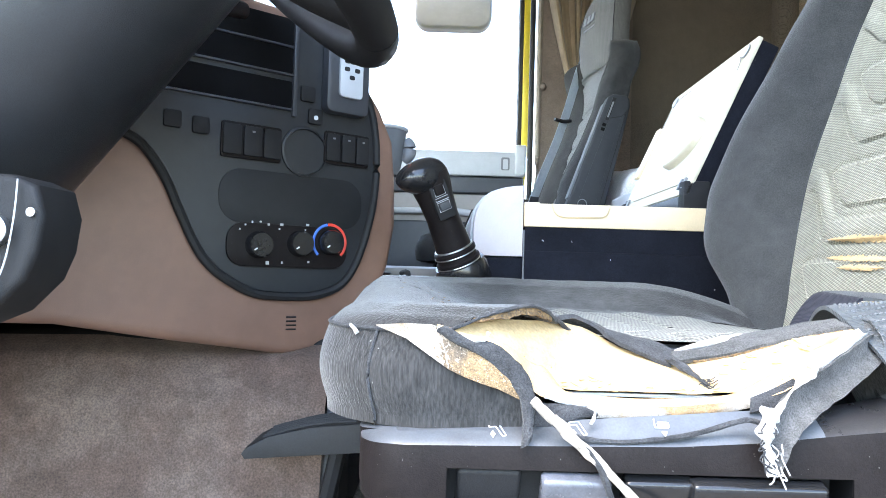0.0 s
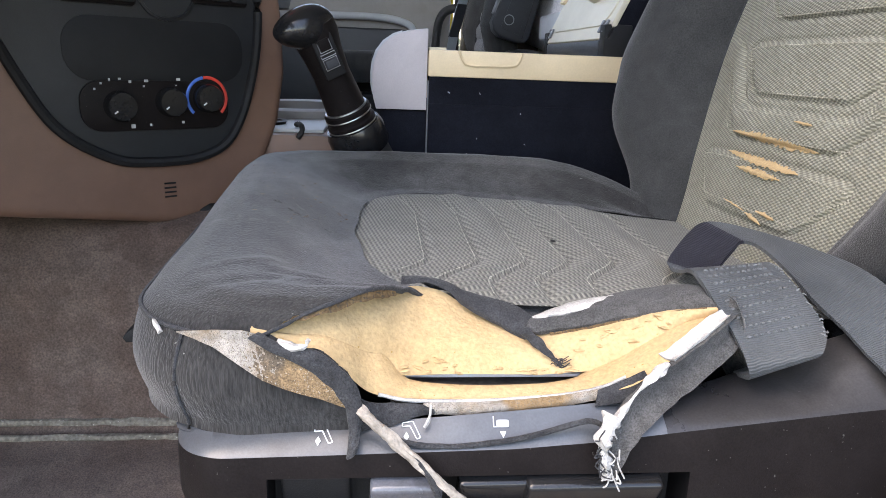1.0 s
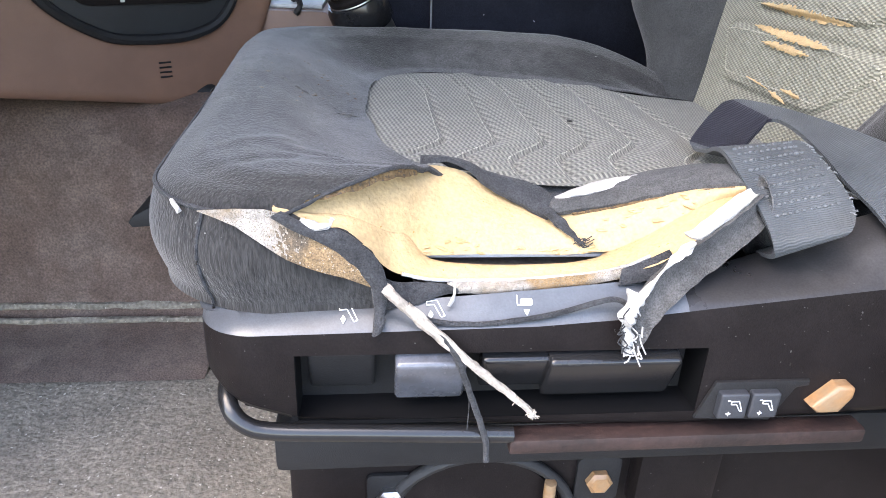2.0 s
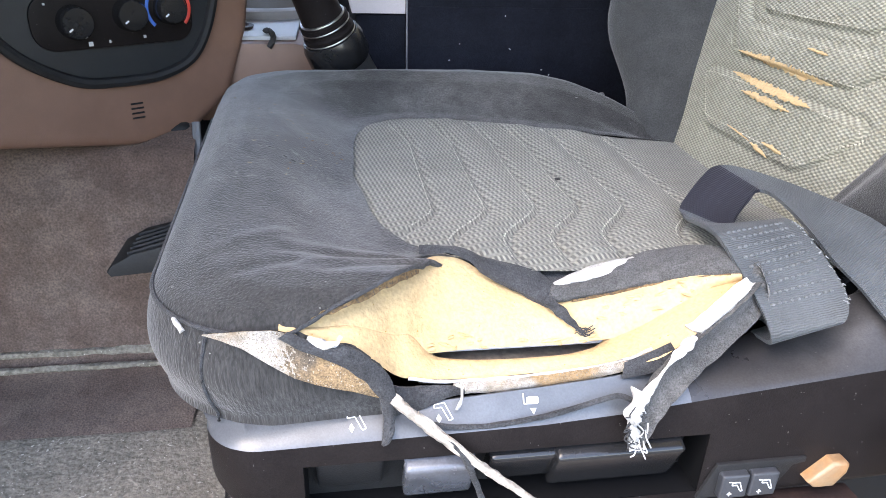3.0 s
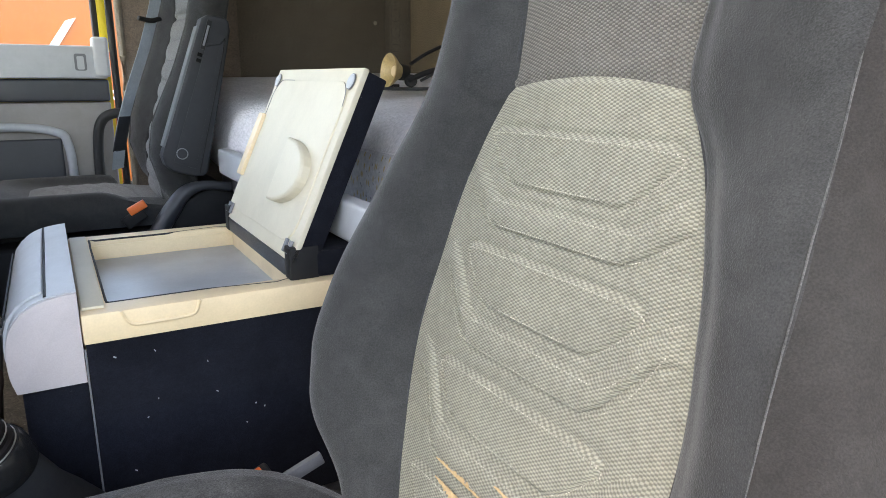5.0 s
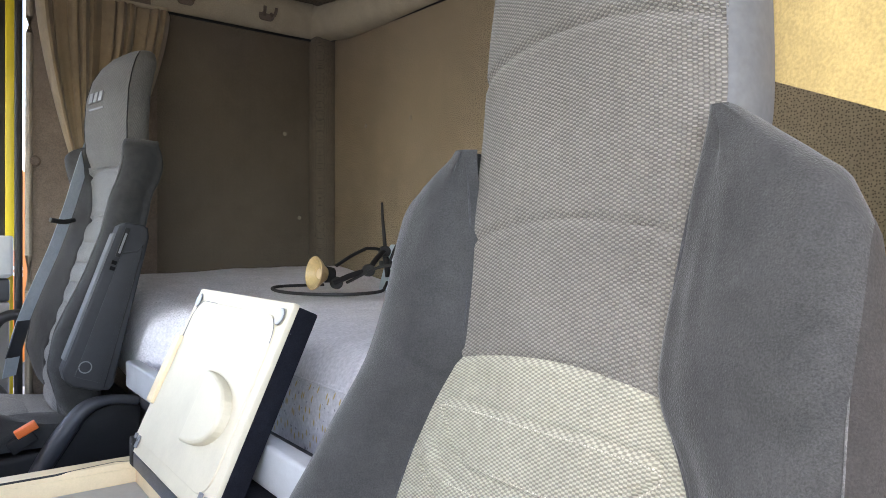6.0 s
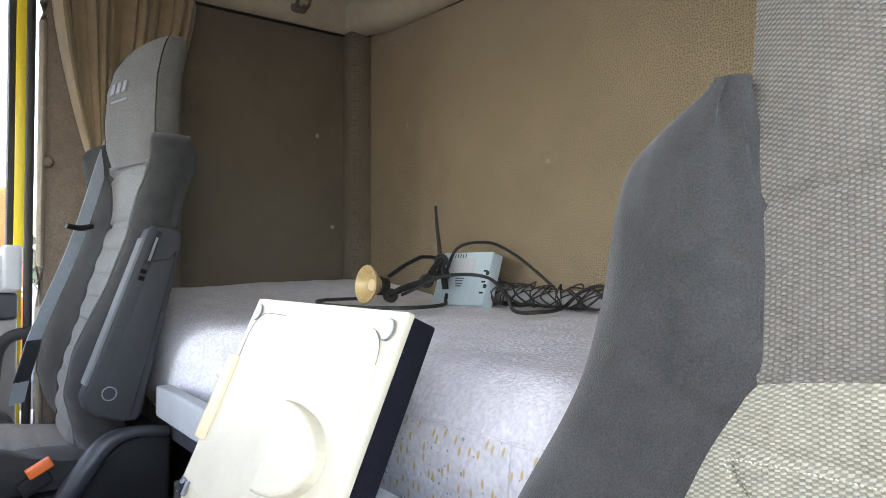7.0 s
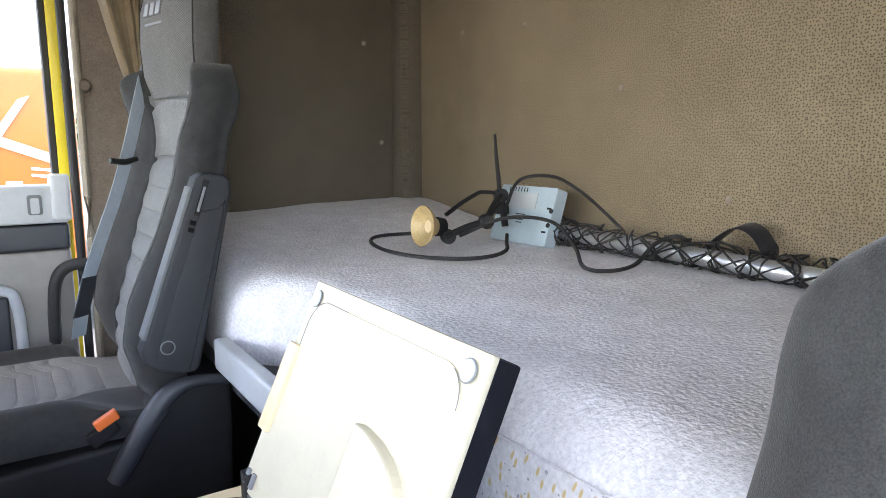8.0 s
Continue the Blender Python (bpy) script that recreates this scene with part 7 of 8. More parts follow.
dpart("thread_end", tube([(0.0750, 0.350, 0.5265), (0.0745, 0.346, 0.5225), (0.0720, 0.344, 0.5180)], 0.0007, 6, 6, rough=0.8), LINING)
dpart("thread", tube([(0.082, 0.331, 0.480), (0.0825, 0.3305, 0.468), (0.0822, 0.3305, 0.455)], 0.0003, 4, 4), HEM)

# shoulder seam and flank seam of the cover
FLANK_TH = min([3.2 + 0.01 * i for i in range(120)], key=lambda th: abs(cover_point(th, 1.4).x + 0.044))
dpart("seam_piping", tube([cover_point(th, 1.0) + CYD + Vector((0, -0.0006, 0.0008)) for th in [2 * math.pi * (0.42 + 0.005 * i) for i in range(45)] if cover_point(th, 1.0).x < -0.004], 0.0011, 6, 2), HEM)
dpart("seam_piping", tube([cover_point(FLANK_TH, 1.0 + 0.1 * i) + CYD + Vector((-0.0005, -0.0005, 0)) for i in range(11)], 0.0009, 6, 2), HEM)

# worn-through rips in the backrest, showing the foam: ends (y, z) and greatest width
RIPS = [(0.639, 0.636, 0.520, 0.632, 0.0085), (0.639, 0.6185, 0.526, 0.615, 0.0068), (0.609, 0.609, 0.542, 0.608, 0.0060), (0.603, 0.582, 0.567, 0.579, 0.0018), (0.565, 0.578, 0.539, 0.574, 0.0045), (0.552, 0.582, 0.526, 0.581, 0.0042), (0.560, 0.651, 0.536, 0.650, 0.0030)]


def rip_mesh(y0, z0, y1, z1, w, seed):
    """A ragged opening along a row of the weave, its edge stepped by the cells."""
    rnd = random.Random(seed)
    n = max(6, int(abs(y1 - y0) / 0.0011))
    bm = bmesh.new()
    prev = None
    hold = [1.0, 1.0]
    for i in range(n + 1):
        f = i / n
        if i % 2 == 0:
            hold = [rnd.uniform(0.45, 1.1), rnd.uniform(0.45, 1.1)]
        half = 0.5 * w * math.sin(math.pi * min(0.98, max(0.02, f))) ** 0.6
        y, z = y0 + (y1 - y0) * f, z0 + (z1 - z0) * f
        row = []
        for k in range(5):
            e = -1 + k / 2
            zz = z + half * e * (hold[0] if e < 0 else hold[1])
            u = (y - 0.575) / profile(zz)[2]
            x = profile(zz)[0] - pod_relief(y - 0.575, zz) - 0.0019 - 0.002 * (1 - u * u) + 0.0009 * abs(e) - 0.0005 * rnd.random()
            row.append(bm.verts.new((x, y + 0.0010 * e, zz)))
        if prev:
            for k in range(4):
                bm.faces.new((prev[k], prev[k + 1], row[k + 1], row[k]))
        prev = row
    return flip_to(bm, 0, -1)


for k, rip in enumerate(RIPS):
    dpart("worn_rip", rip_mesh(*rip, 30 + k), FOAM, "worn-through rip showing yellow foam")
dpart("burn_mark", lathe([(0.0024, 0.0), (0.0018, 0.0006), (0.0, 0.0008)], (0.184, 0.560, 0.5535), (0, 0, 1), 10), BLACK_MATT)
for k in range(44):
    r_ = random.Random(200 + k)
    x, y = r_.gauss(0.0, 0.026), r_.gauss(0.600, 0.045)
    d = bmesh.new()
    bmesh.ops.create_icosphere(d, subdivisions=1, radius=1)
    th = math.atan2(y - 0.575 - CV, x - CX)
    s = (math.hypot(x - CX, y - 0.575 - CV) - insert_r(th)) / (outer_r(th) - insert_r(th))
    if not 0.05 < s < 0.95:
        d.free()
        continue
    c = cover_point(th, s, 0.0022)
    d.transform(Matrix.Translation(c + CYD) @ Matrix.Rotation(r_.uniform(0, 3), 4, "Z") @ Matrix.Diagonal((0.0020 * r_.uniform(0.3, 1.4), 0.0007, 0.0004, 1)))
    dpart("dirt_speck", d, DUST if k % 3 else FOAM_DARK)


# ---- driver seat: base, trim and controls ----
def trim_top(x):
    """Inner edge of the shell's sloping top: y and z."""
    return lerp_table([(-0.06, 0.353, 0.509), (-0.03, 0.353, 0.512), (0.02, 0.353, 0.5155), (0.07, 0.353, 0.519), (0.115, 0.353, 0.5225), (0.15, 0.3535, 0.5255), (0.20, 0.360, 0.528), (0.235, 0.374, 0.531), (0.262, 0.379, 0.536), (0.29, 0.376, 0.551), (0.33, 0.370, 0.568), (0.40, 0.360, 0.590), (0.48, 0.355, 0.61)], x)


def trim_ridge(x):
    return lerp_table([(-0.06, 0.503), (-0.03, 0.506), (0.023, 0.507), (0.115, 0.509), (0.155, 0.512), (0.197, 0.517), (0.238, 0.5215), (0.283, 0.5265), (0.40, 0.538), (0.48, 0.545)], x)[0]


TX0, TX1, TN = -0.049, 0.458, 255


def trim_rows(x):
    (yt, zt), zr = trim_top(x), trim_ridge(x)
    zb = lerp_table([(-0.052, 0.478), (-0.03, 0.466), (0.0, 0.455), (0.1, 0.449), (0.2, 0.446), (0.3, 0.450), (0.46, 0.455)], x)[0]
    r = 0.030
    back = 0.0
    if x < TX0 + r:
        f = (TX0 + r - x) / r
        back = 0.034 * (1 - math.sqrt(max(0.0, 1 - f * f)))
    bt, bb = 0.4955, 0.4565
    ym, k1 = 0.3415, zr + 0.0025
    prof = [(yt + 0.012, zt - 0.012), (yt, zt - 0.001), (yt - 0.002, zt), (ym + (yt - ym) * 0.45, k1 + (zt - k1) * 0.52), (ym, k1), (0.3390, zr), (0.3382, zr - 0.004), (0.338, bt), (0.338, bb), (0.3388, zb + 0.004), (0.342, zb), (0.360, zb - 0.001)]
    out = []
    for k, (y, z) in enumerate(prof):
        z = z if k not in (7, 8) else max(min(z, zr - 0.006), zb + 0.005)
        out.append(Vector((x, y + back * (1 if k > 1 else 0.4), z)))
    return out


def shell_mesh(keep, x0=-1.0, x1=1.0):
    bm = bmesh.new()
    prev = None
    for i in range(TN + 1):
        x = TX0 + (TX1 - TX0) * i / TN
        row = [bm.verts.new(p) for p in trim_rows(x)]
        if prev:
            xm = x - 0.5 * (TX1 - TX0) / TN
            for k in range(len(row) - 1):
                if k not in keep or not x0 < xm < x1 or (k == 7 and -0.001 < xm < 0.204):
                    continue
                bm.faces.new((prev[k], prev[k + 1], row[k + 1], row[k]))
        prev = row
    bmesh.ops.delete(bm, geom=[v for v in bm.verts if not v.link_faces], context="VERTS")
    flip_to(bm, 1, -1)
    return bm


trim = dpart("side_shell", shell_mesh((0, 5, 6, 7, 8, 9, 10)), BLACK, "scuffed black plastic seat side shell", angle=60)
dpart("top_slope", shell_mesh((1, 2, 3, 4), 0.19), BLACK_SMOOTH, "glossy black rising slope of the shell", trim, angle=60)
# this stretch of slope has the sky's sheen in its colour
dpart("top_strip", shell_mesh((1, 2, 3, 4), -1.0, 0.19), BLACK_SKY_SHEEN, "sloping strip with symbols, greyed for reflected sky", trim, angle=60)
# bay walls blacker than the shell, shade of the recess in their colour
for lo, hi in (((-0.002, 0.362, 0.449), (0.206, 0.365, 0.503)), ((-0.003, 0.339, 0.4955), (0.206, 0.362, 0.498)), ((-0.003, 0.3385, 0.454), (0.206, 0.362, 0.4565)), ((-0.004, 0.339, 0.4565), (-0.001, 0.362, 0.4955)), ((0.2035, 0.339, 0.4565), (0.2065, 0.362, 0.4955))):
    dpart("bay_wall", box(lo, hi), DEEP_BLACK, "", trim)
# second paddle is coloured paler for the sky it reflects
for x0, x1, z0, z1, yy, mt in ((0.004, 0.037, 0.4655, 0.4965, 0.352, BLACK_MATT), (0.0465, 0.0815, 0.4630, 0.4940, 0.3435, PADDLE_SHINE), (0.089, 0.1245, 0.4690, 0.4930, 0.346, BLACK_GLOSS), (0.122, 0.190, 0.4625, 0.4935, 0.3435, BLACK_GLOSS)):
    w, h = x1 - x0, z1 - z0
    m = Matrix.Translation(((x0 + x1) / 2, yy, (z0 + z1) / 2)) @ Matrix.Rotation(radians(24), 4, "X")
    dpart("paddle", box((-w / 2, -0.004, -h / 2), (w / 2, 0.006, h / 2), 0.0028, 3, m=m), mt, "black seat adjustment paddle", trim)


def pictogram(x, kind):
    """Small white print on the sloping strip: a seat outline with an arrow."""
    (yt, zt), k1 = trim_top(x), trim_ridge(x) + 0.0025
    ymid, zmid = 0.3415 + (yt - 0.3415) * 0.45, k1 + (zt - k1) * 0.52
    o = Vector((x, ymid, zmid + 0.0005))
    au, av = Vector((1, 0, 0)), Vector((0, yt - 0.002 - ymid, zt - zmid)).normalized()
    marks = {
        0: [((-0.006, 0.005), (0.001, 0.006)), ((0.001, 0.006), (0.006, -0.005)), ((0.006, -0.005), (0.0035, -0.006)), ((0.0035, -0.006), (-0.001, 0.003)), ((-0.001, 0.003), (-0.006, 0.0025)), ((-0.006, 0.005), (-0.006, 0.0025))],
        1: [((-0.004, 0.006), (-0.004, -0.001)), ((-0.004, -0.001), (0.004, -0.001)), ((0.004, -0.001), (0.004, 0.002)), ((-0.001, 0.002), (0.004, 0.002))],
    }[kind]
    b = bmesh.new()
    for (a0, b0), (a1, b1) in marks:
        add(b, tube([o + (au * a0 + av * b0) * 0.72, o + (au * a1 + av * b1) * 0.72], 0.0003, 5, 1))
    add(b, prism([(-0.0038, -0.0030), (-0.0025, -0.0055), (-0.0012, -0.0030), (-0.0025, -0.0008)] if kind == 0 else [(0.000, -0.003), (0.003, -0.003), (0.0015, -0.006)], o, au, av, -0.0004 if au.cross(av).y > 0 else 0.0004))
    if kind == 1:
        add(b, prism(rounded(0.006, 0.0035, 0.0008, 2, (0.0015, 0.0008)), o, au, av, -0.0004 if au.cross(av).y > 0 else 0.0004))
    return b


for x, k in ((0.0245, 0), (0.066, 0), (0.1085, 1)):
    dpart("pictogram", pictogram(x, k), WHITE_INK, "white printed seat symbol", trim)
# switch panel and amber latch
plate_ = prism([(0.203, 0.4530), (0.2110, 0.4755), (0.2620, 0.4755), (0.2620, 0.4722), (0.2550, 0.4710), (0.2450, 0.4505)], (0, 0.3382, 0), (1, 0, 0), (0, 0, 1), 0.0022, 0.0008)
dpart("switch_plate", plate_, BLACK_MATT, "", trim)
for x in (0.2205, 0.2375):
    swb = dpart("rocker_switch", box((x - 0.0077, 0.3315, 0.4555), (x + 0.0077, 0.3385, 0.4710), 0.0014, 3), SLATE, "grey rocker switch with white seat print", trim)
    b = bmesh.new()
    o = Vector((x, 0.3312, 0.4640))
    for (a0, b0), (a1, b1) in (((-0.002, 0.003), (0.002, 0.003)), ((0.002, 0.003), (0.0045, -0.003)), ((0.0045, -0.003), (0.0033, -0.003)), ((0.0033, -0.003), (0.0008, 0.0012)), ((0.0008, 0.0012), (-0.002, 0.0012)), ((-0.002, 0.003), (-0.002, 0.0012)), ((-0.0025, -0.0035), (-0.0025, -0.006)), ((-0.0037, -0.0047), (-0.0013, -0.0047)), ((-0.0040, 0.0035), (-0.0026, 0.0035))):
        add(b, tube([o + Vector((a0, 0, b0)), o + Vector((a1, 0, b1))], 0.0003, 5, 1))
    dpart("print", b, WHITE_INK, "", swb)
am = prism([(-0.0145, -0.006), (-0.009, -0.011), (0.006, -0.011), (0.0135, 0.001), (0.0135, 0.008), (0.011, 0.010), (0.001, 0.010)], (0.2735, 0.3385, 0.4665), (1, 0, 0), (0, 0, 1), 0.008, 0.0025, 3)
latch_mid = Vector(sum((v.co for v in am.verts), Vector()) / len(am.verts))
am.transform(Matrix.Translation(latch_mid) @ Matrix.Diagonal((0.78, 1, 0.78, 1)) @ Matrix.Translation(-latch_mid))
dpart("amber_latch", am, AMBER, "aged amber plastic latch", trim)
# inner shell, rear shell under the backrest
dpart("rear_shell", box((0.345, 0.338, 0.46), (0.47, 0.80, 0.528), 0.02, 4), BLACK_MATT, "black rear seat shell")
dpart("inner_shell", box((-0.03, 0.795, 0.44), (0.42, 0.815, 0.525), 0.008, 3), BLACK_MATT, "black inner seat shell")
dpart("seat_pan", box((-0.035, 0.36, 0.445), (0.40, 0.80, 0.505), 0.01), BLACK_MATT)
dpart("recliner_cover", tube([(0.345, 0.356, 0.566), (0.37, 0.346, 0.580), (0.40, 0.338, 0.595), (0.44, 0.334, 0.606)], lambda f: 0.014 + 0.016 * f, 14, 8, flat=0.8), BLACK, "black recliner cover")
dpart("backrest_handle", tube([(0.405, 0.322, 0.615), (0.42, 0.318, 0.65), (0.45, 0.314, 0.70), (0.47, 0.316, 0.74)], 0.016, 12, 6, flat=0.7), BLACK_GLOSS, "glossy dark backrest handle")
# adjuster bar and sleeve
dpart("adjuster_bar", tube([(-0.034, 0.385, 0.474), (-0.037, 0.356, 0.470), (-0.034, 0.342, 0.463), (-0.026, 0.337, 0.4565), (-0.012, 0.336, 0.4530), (0.03, 0.336, 0.4505), (0.077, 0.336, 0.4480), (0.107, 0.336, 0.4465)], 0.0046, 12, 8), BLACK_GLOSS, "black tubular adjuster bar")
dpart("bar_sleeve", box((0.105, 0.3315, 0.4365), (0.30, 0.345, 0.4455), 0.002), RUST, "red-brown bar sleeve")
# suspension
sus = dpart("suspension_box", box((-0.018, 0.402, 0.24), (0.47, 0.76, 0.390), 0.006, 3), BLACK, "black pressed-steel suspension box")
dpart("flange", tube([(-0.02, 0.400, 0.376), (0.05, 0.399, 0.380), (0.125, 0.398, 0.386)], 0.0025, 6, 4), BLACK_GLOSS, "", sus)
dpart("slide_rail", box((-0.02, 0.37, 0.395), (0.40, 0.42, 0.425), 0.004), BLACK_MATT, "black slide rail", sus)
dpart("bellows_ring", tube([Vector((0.105 + 0.065 * math.cos(a), 0.398, 0.315 + 0.062 * math.sin(a))) for a in [2 * math.pi * k / 36 for k in range(37)]], 0.004, 8, 1), RUBBER, "black ring round the air bellows", sus)
dpart("bellows", lathe([(0.060, -0.004), (0.058, 0.004), (0.03, 0.006), (0.0, 0.006)], (0.105, 0.402, 0.315), (0, -1, 0), 36), BLACK, "", sus)
for x, z, mt in ((0.184, 0.353, AMBER), (0.046, 0.345, STEEL)):
    tb = dpart("bolt_tab", prism(rounded(0.030, 0.036, 0.004), (x, 0.401, z), (1, 0, 0), (0, 0, 1), 0.003, 0.001), BLACK_MATT, "", sus)
    dpart("bolt", lathe([(0.009, 0.0), (0.009, 0.005), (0.0065, 0.007), (0.0, 0.0065)], (x, 0.399, z), (0, -1, 0), 6), mt, "hexagon bolt head", sus)
dpart("lever_cap", tube([(0.004, 0.372, 0.330), (0.012, 0.368, 0.352), (0.026, 0.366, 0.356), (0.034, 0.370, 0.335)], 0.010, 10, 6), BLACK_MATT, "black lever knob", sus)
dpart("cap_label", prism(rounded(0.010, 0.014, 0.004), (0.012, 0.356, 0.348), (1, 0, 0), (0, 0.3, 0.95), 0.002, 0.0005), YELLOW, "yellow label", sus)
dpart("valve", lathe([(0.010, 0.0), (0.010, 0.006), (0.007, 0.008), (0.004, 0.012), (0.004, 0.028), (0.0, 0.029)], (0.150, 0.392, 0.330), (0, 0, 1), 14), AMBER, "pale plastic valve", sus)
dpart("bracket", box((0.205, 0.385, 0.335), (0.26, 0.402, 0.395), 0.004), BLACK, "", sus)
dpart("seat_foot", box((-0.02, 0.40, ZF), (0.37, 0.77, 0.245), 0.004), BLACK_MATT, "", sus)
# buckle of the driver's belt, inner side
bk = thing("belt_buckle", (0.24, 0.81, 0.50), "black belt buckle with orange release button", "buckle", "belt buckles")
bk_m = Matrix.Translation((0.242, 0.814, 0.555)) @ Matrix.Rotation(radians(-24), 4, "Y")
part("housing", box((-0.018, -0.009, -0.034), (0.019, 0.009, 0.004), 0.005, 3, m=bk_m), BLACK_MATT, bk)
part("release_button", box((-0.016, -0.0105, -0.002), (0.012, 0.002, 0.0065), 0.0025, 3, m=bk_m), ORANGE_P, bk, "orange release button")
part("strap", strap([(0.30, 0.818, 0.50), (0.27, 0.815, 0.525), (0.25, 0.810, 0.545)], 0.03, 0.003, (0.5, 0, 0.8)), BELT_DARK, bk)
part("bracket", box((-0.022, -0.004, -0.007), (0.022, 0.004, 0.007), 0.002, m=Matrix.Translation((0.299, 0.822, 0.545)) @ Matrix.Rotation(radians(-20), 4, "Y")), GREY_MID, bk, "dull grey metal bracket")

# ---- driver's belt, lying in a loop on the cushion ----
db = thing("seat_belt", (0.26, 0.40, 0.52), "grey seat belt looped loosely over the torn cushion", "seat belt")
BELT_EDGES = curve_pairs([
    ((0.240, 0.376, 0.530), (0.264, 0.373, 0.540)), ((0.234, 0.352, 0.540), (0.262, 0.343, 0.556)), ((0.229, 0.356, 0.554), (0.2695, 0.353, 0.5645)), ((0.2235, 0.372, 0.568), (0.2685, 0.377, 0.5765)),
    ((0.2195, 0.391, 0.579), (0.267, 0.398, 0.583)), ((0.224, 0.412, 0.5765), (0.268, 0.413, 0.580)), ((0.234, 0.440, 0.567), (0.266, 0.426, 0.570)), ((0.2385, 0.462, 0.5615), (0.259, 0.434, 0.563)),
    ((0.240, 0.474, 0.5625), (0.2555, 0.437, 0.5635)), ((0.247, 0.479, 0.571), (0.259, 0.441, 0.571)), ((0.257, 0.484, 0.5805), (0.268, 0.446, 0.579)), ((0.266, 0.486, 0.5865), (0.274, 0.449, 0.5835)), ((0.278, 0.479, 0.588), (0.279, 0.442, 0.584)),
    ((0.295, 0.453, 0.587), (0.279, 0.422, 0.582)), ((0.312, 0.420, 0.584), (0.278, 0.397, 0.577)), ((0.320, 0.400, 0.581), (0.283, 0.382, 0.568)), ((0.325, 0.381, 0.574), (0.291, 0.369, 0.559)),
    ((0.324, 0.360, 0.560), (0.297, 0.357, 0.550)), ((0.326, 0.341, 0.546), (0.303, 0.341, 0.540)), ((0.345, 0.322, 0.525), (0.317, 0.322, 0.511)), ((0.352, 0.312, 0.490), (0.311, 0.312, 0.475)), ((0.352, 0.311, 0.455), (0.308, 0.311, 0.450))], 8)
part("lower_strap", ribbon(BELT_EDGES[:65], 0.0024), BELT, db, "grey webbing with stitched pad")
part("loop", ribbon(BELT_EDGES[64:91], 0.0022), BELT_DARK, db, "dark inner face of the loop")
part("upper_strap", ribbon(BELT_EDGES[90:], 0.0022), BELT, db, "grey webbing falling over the side shell")
st = bmesh.new()
PAD = BELT_EDGES[17:36]
pad_run = [0.0]
for (p, q), (p1, q1) in zip(PAD, PAD[1:]):
    pad_run.append(pad_run[-1] + ((p1 + q1) - (p + q)).length / 2)
for j in range(9):
    f = float(np.interp(pad_run[-1] * (0.03 + 0.115 * j), pad_run, range(len(PAD))))
    k0 = min(len(PAD) - 2, int(f))
    p, q = [PAD[k0][e].lerp(PAD[k0 + 1][e], f - k0) for e in (0, 1)]
    n_ = (q - p).cross(PAD[k0 + 1][0] - PAD[k0][0]).normalized()
    n_ = n_ if n_.z > 0 else -n_
    row = [p.lerp(q, 0.14 + 0.74 * k / 5) + n_ * 0.0012 for k in range(6)]
    add(st, stitches(row, 0.0032, (0.0015, 0.0011, 0.0011), n_, 0.2))
part("stitching", st, STITCH, db, "raised box stitching")
# pale frayed edge of the pad
fr_ = random.Random(21)
fz = bmesh.new()
for k in range(40):
    p, q = BELT_EDGES[14 + k // 2]
    b0 = q + Vector((fr_.uniform(-0.0012, 0.0003), fr_.uniform(-0.001, 0.001), 0.0010))
    tube([b0, b0 + Vector((fr_.uniform(-0.0005, 0.0010), fr_.uniform(-0.0015, 0.0015), 0.0004)), b0 + Vector((fr_.uniform(-0.0015, 0.0012), fr_.uniform(-0.0025, 0.0025), fr_.uniform(-0.0006, 0.0004)))], 0.00028, 4, 2, bm=fz)
part("frayed_edge", fz, FRAY, db, "pale frayed webbing edge")
part("anchor", box((-0.014, -0.004, -0.016), (0.014, 0.004, 0.012), 0.003, m=Matrix.Translation((0.262, 0.378, 0.512)) @ Matrix.Rotation(0.4, 4, "Y")), BLACK_MATT, db, "black belt anchor")
pb = thing("pillar_belt", (0.52, 0.34, 0.5), "grey belt webbing hanging beside the driver seat", "seat belt")
part("strap", strap([(0.50, 0.30, 1.60), (0.505, 0.325, 1.30), (0.51, 0.342, 1.03), (0.512, 0.346, 0.90), (0.50, 0.338, 0.70), (0.46, 0.32, 0.56)], 0.048, 0.002, (0.55, -0.84, 0)), BELT, pb)

# ---- passenger seat ----
pseat = make_seat("passenger_seat", "dark grey truck passenger seat with quilted grey panels", 2.06, -1, 0.012, 0.115, False)
PY = 2.06


def ppart(name, bm, material, label="", parent=None, angle=45):
    return part(name, bm, material, parent or pseat, label, angle=angle)


# by height: panel's middle, bolster's crest, panel's half width, outer half width
PBACK = [(0.66, 0.330, 0.345, 0.100, 0.205), (0.70, 0.326, 0.318, 0.103, 0.228), (0.78, 0.331, 0.296, 0.105, 0.243), (0.85, 0.352, 0.308, 0.105, 0.246), (0.92, 0.376, 0.334, 0.104, 0.243), (1.00, 0.402, 0.364, 0.102, 0.235), (1.06, 0.421, 0.388, 0.100, 0.226), (1.12, 0.436, 0.405, 0.099, 0.217), (1.18, 0.441, 0.415, 0.100, 0.208), (1.23, 0.443, 0.416, 0.104, 0.196), (1.26, 0.441, 0.414, 0.107, 0.178), (1.275, 0.441, 0.422, 0.108, 0.155), (1.283, 0.442, 0.438, 0.108, 0.118)]
PHEAD = [(1.225, 0.440, 0.103), (1.27, 0.433, 0.110), (1.33, 0.431, 0.114), (1.40, 0.435, 0.113), (1.45, 0.447, 0.106), (1.48, 0.461, 0.093), (1.50, 0.477, 0.073), (1.512, 0.497, 0.045), (1.515, 0.517, 0.02)]


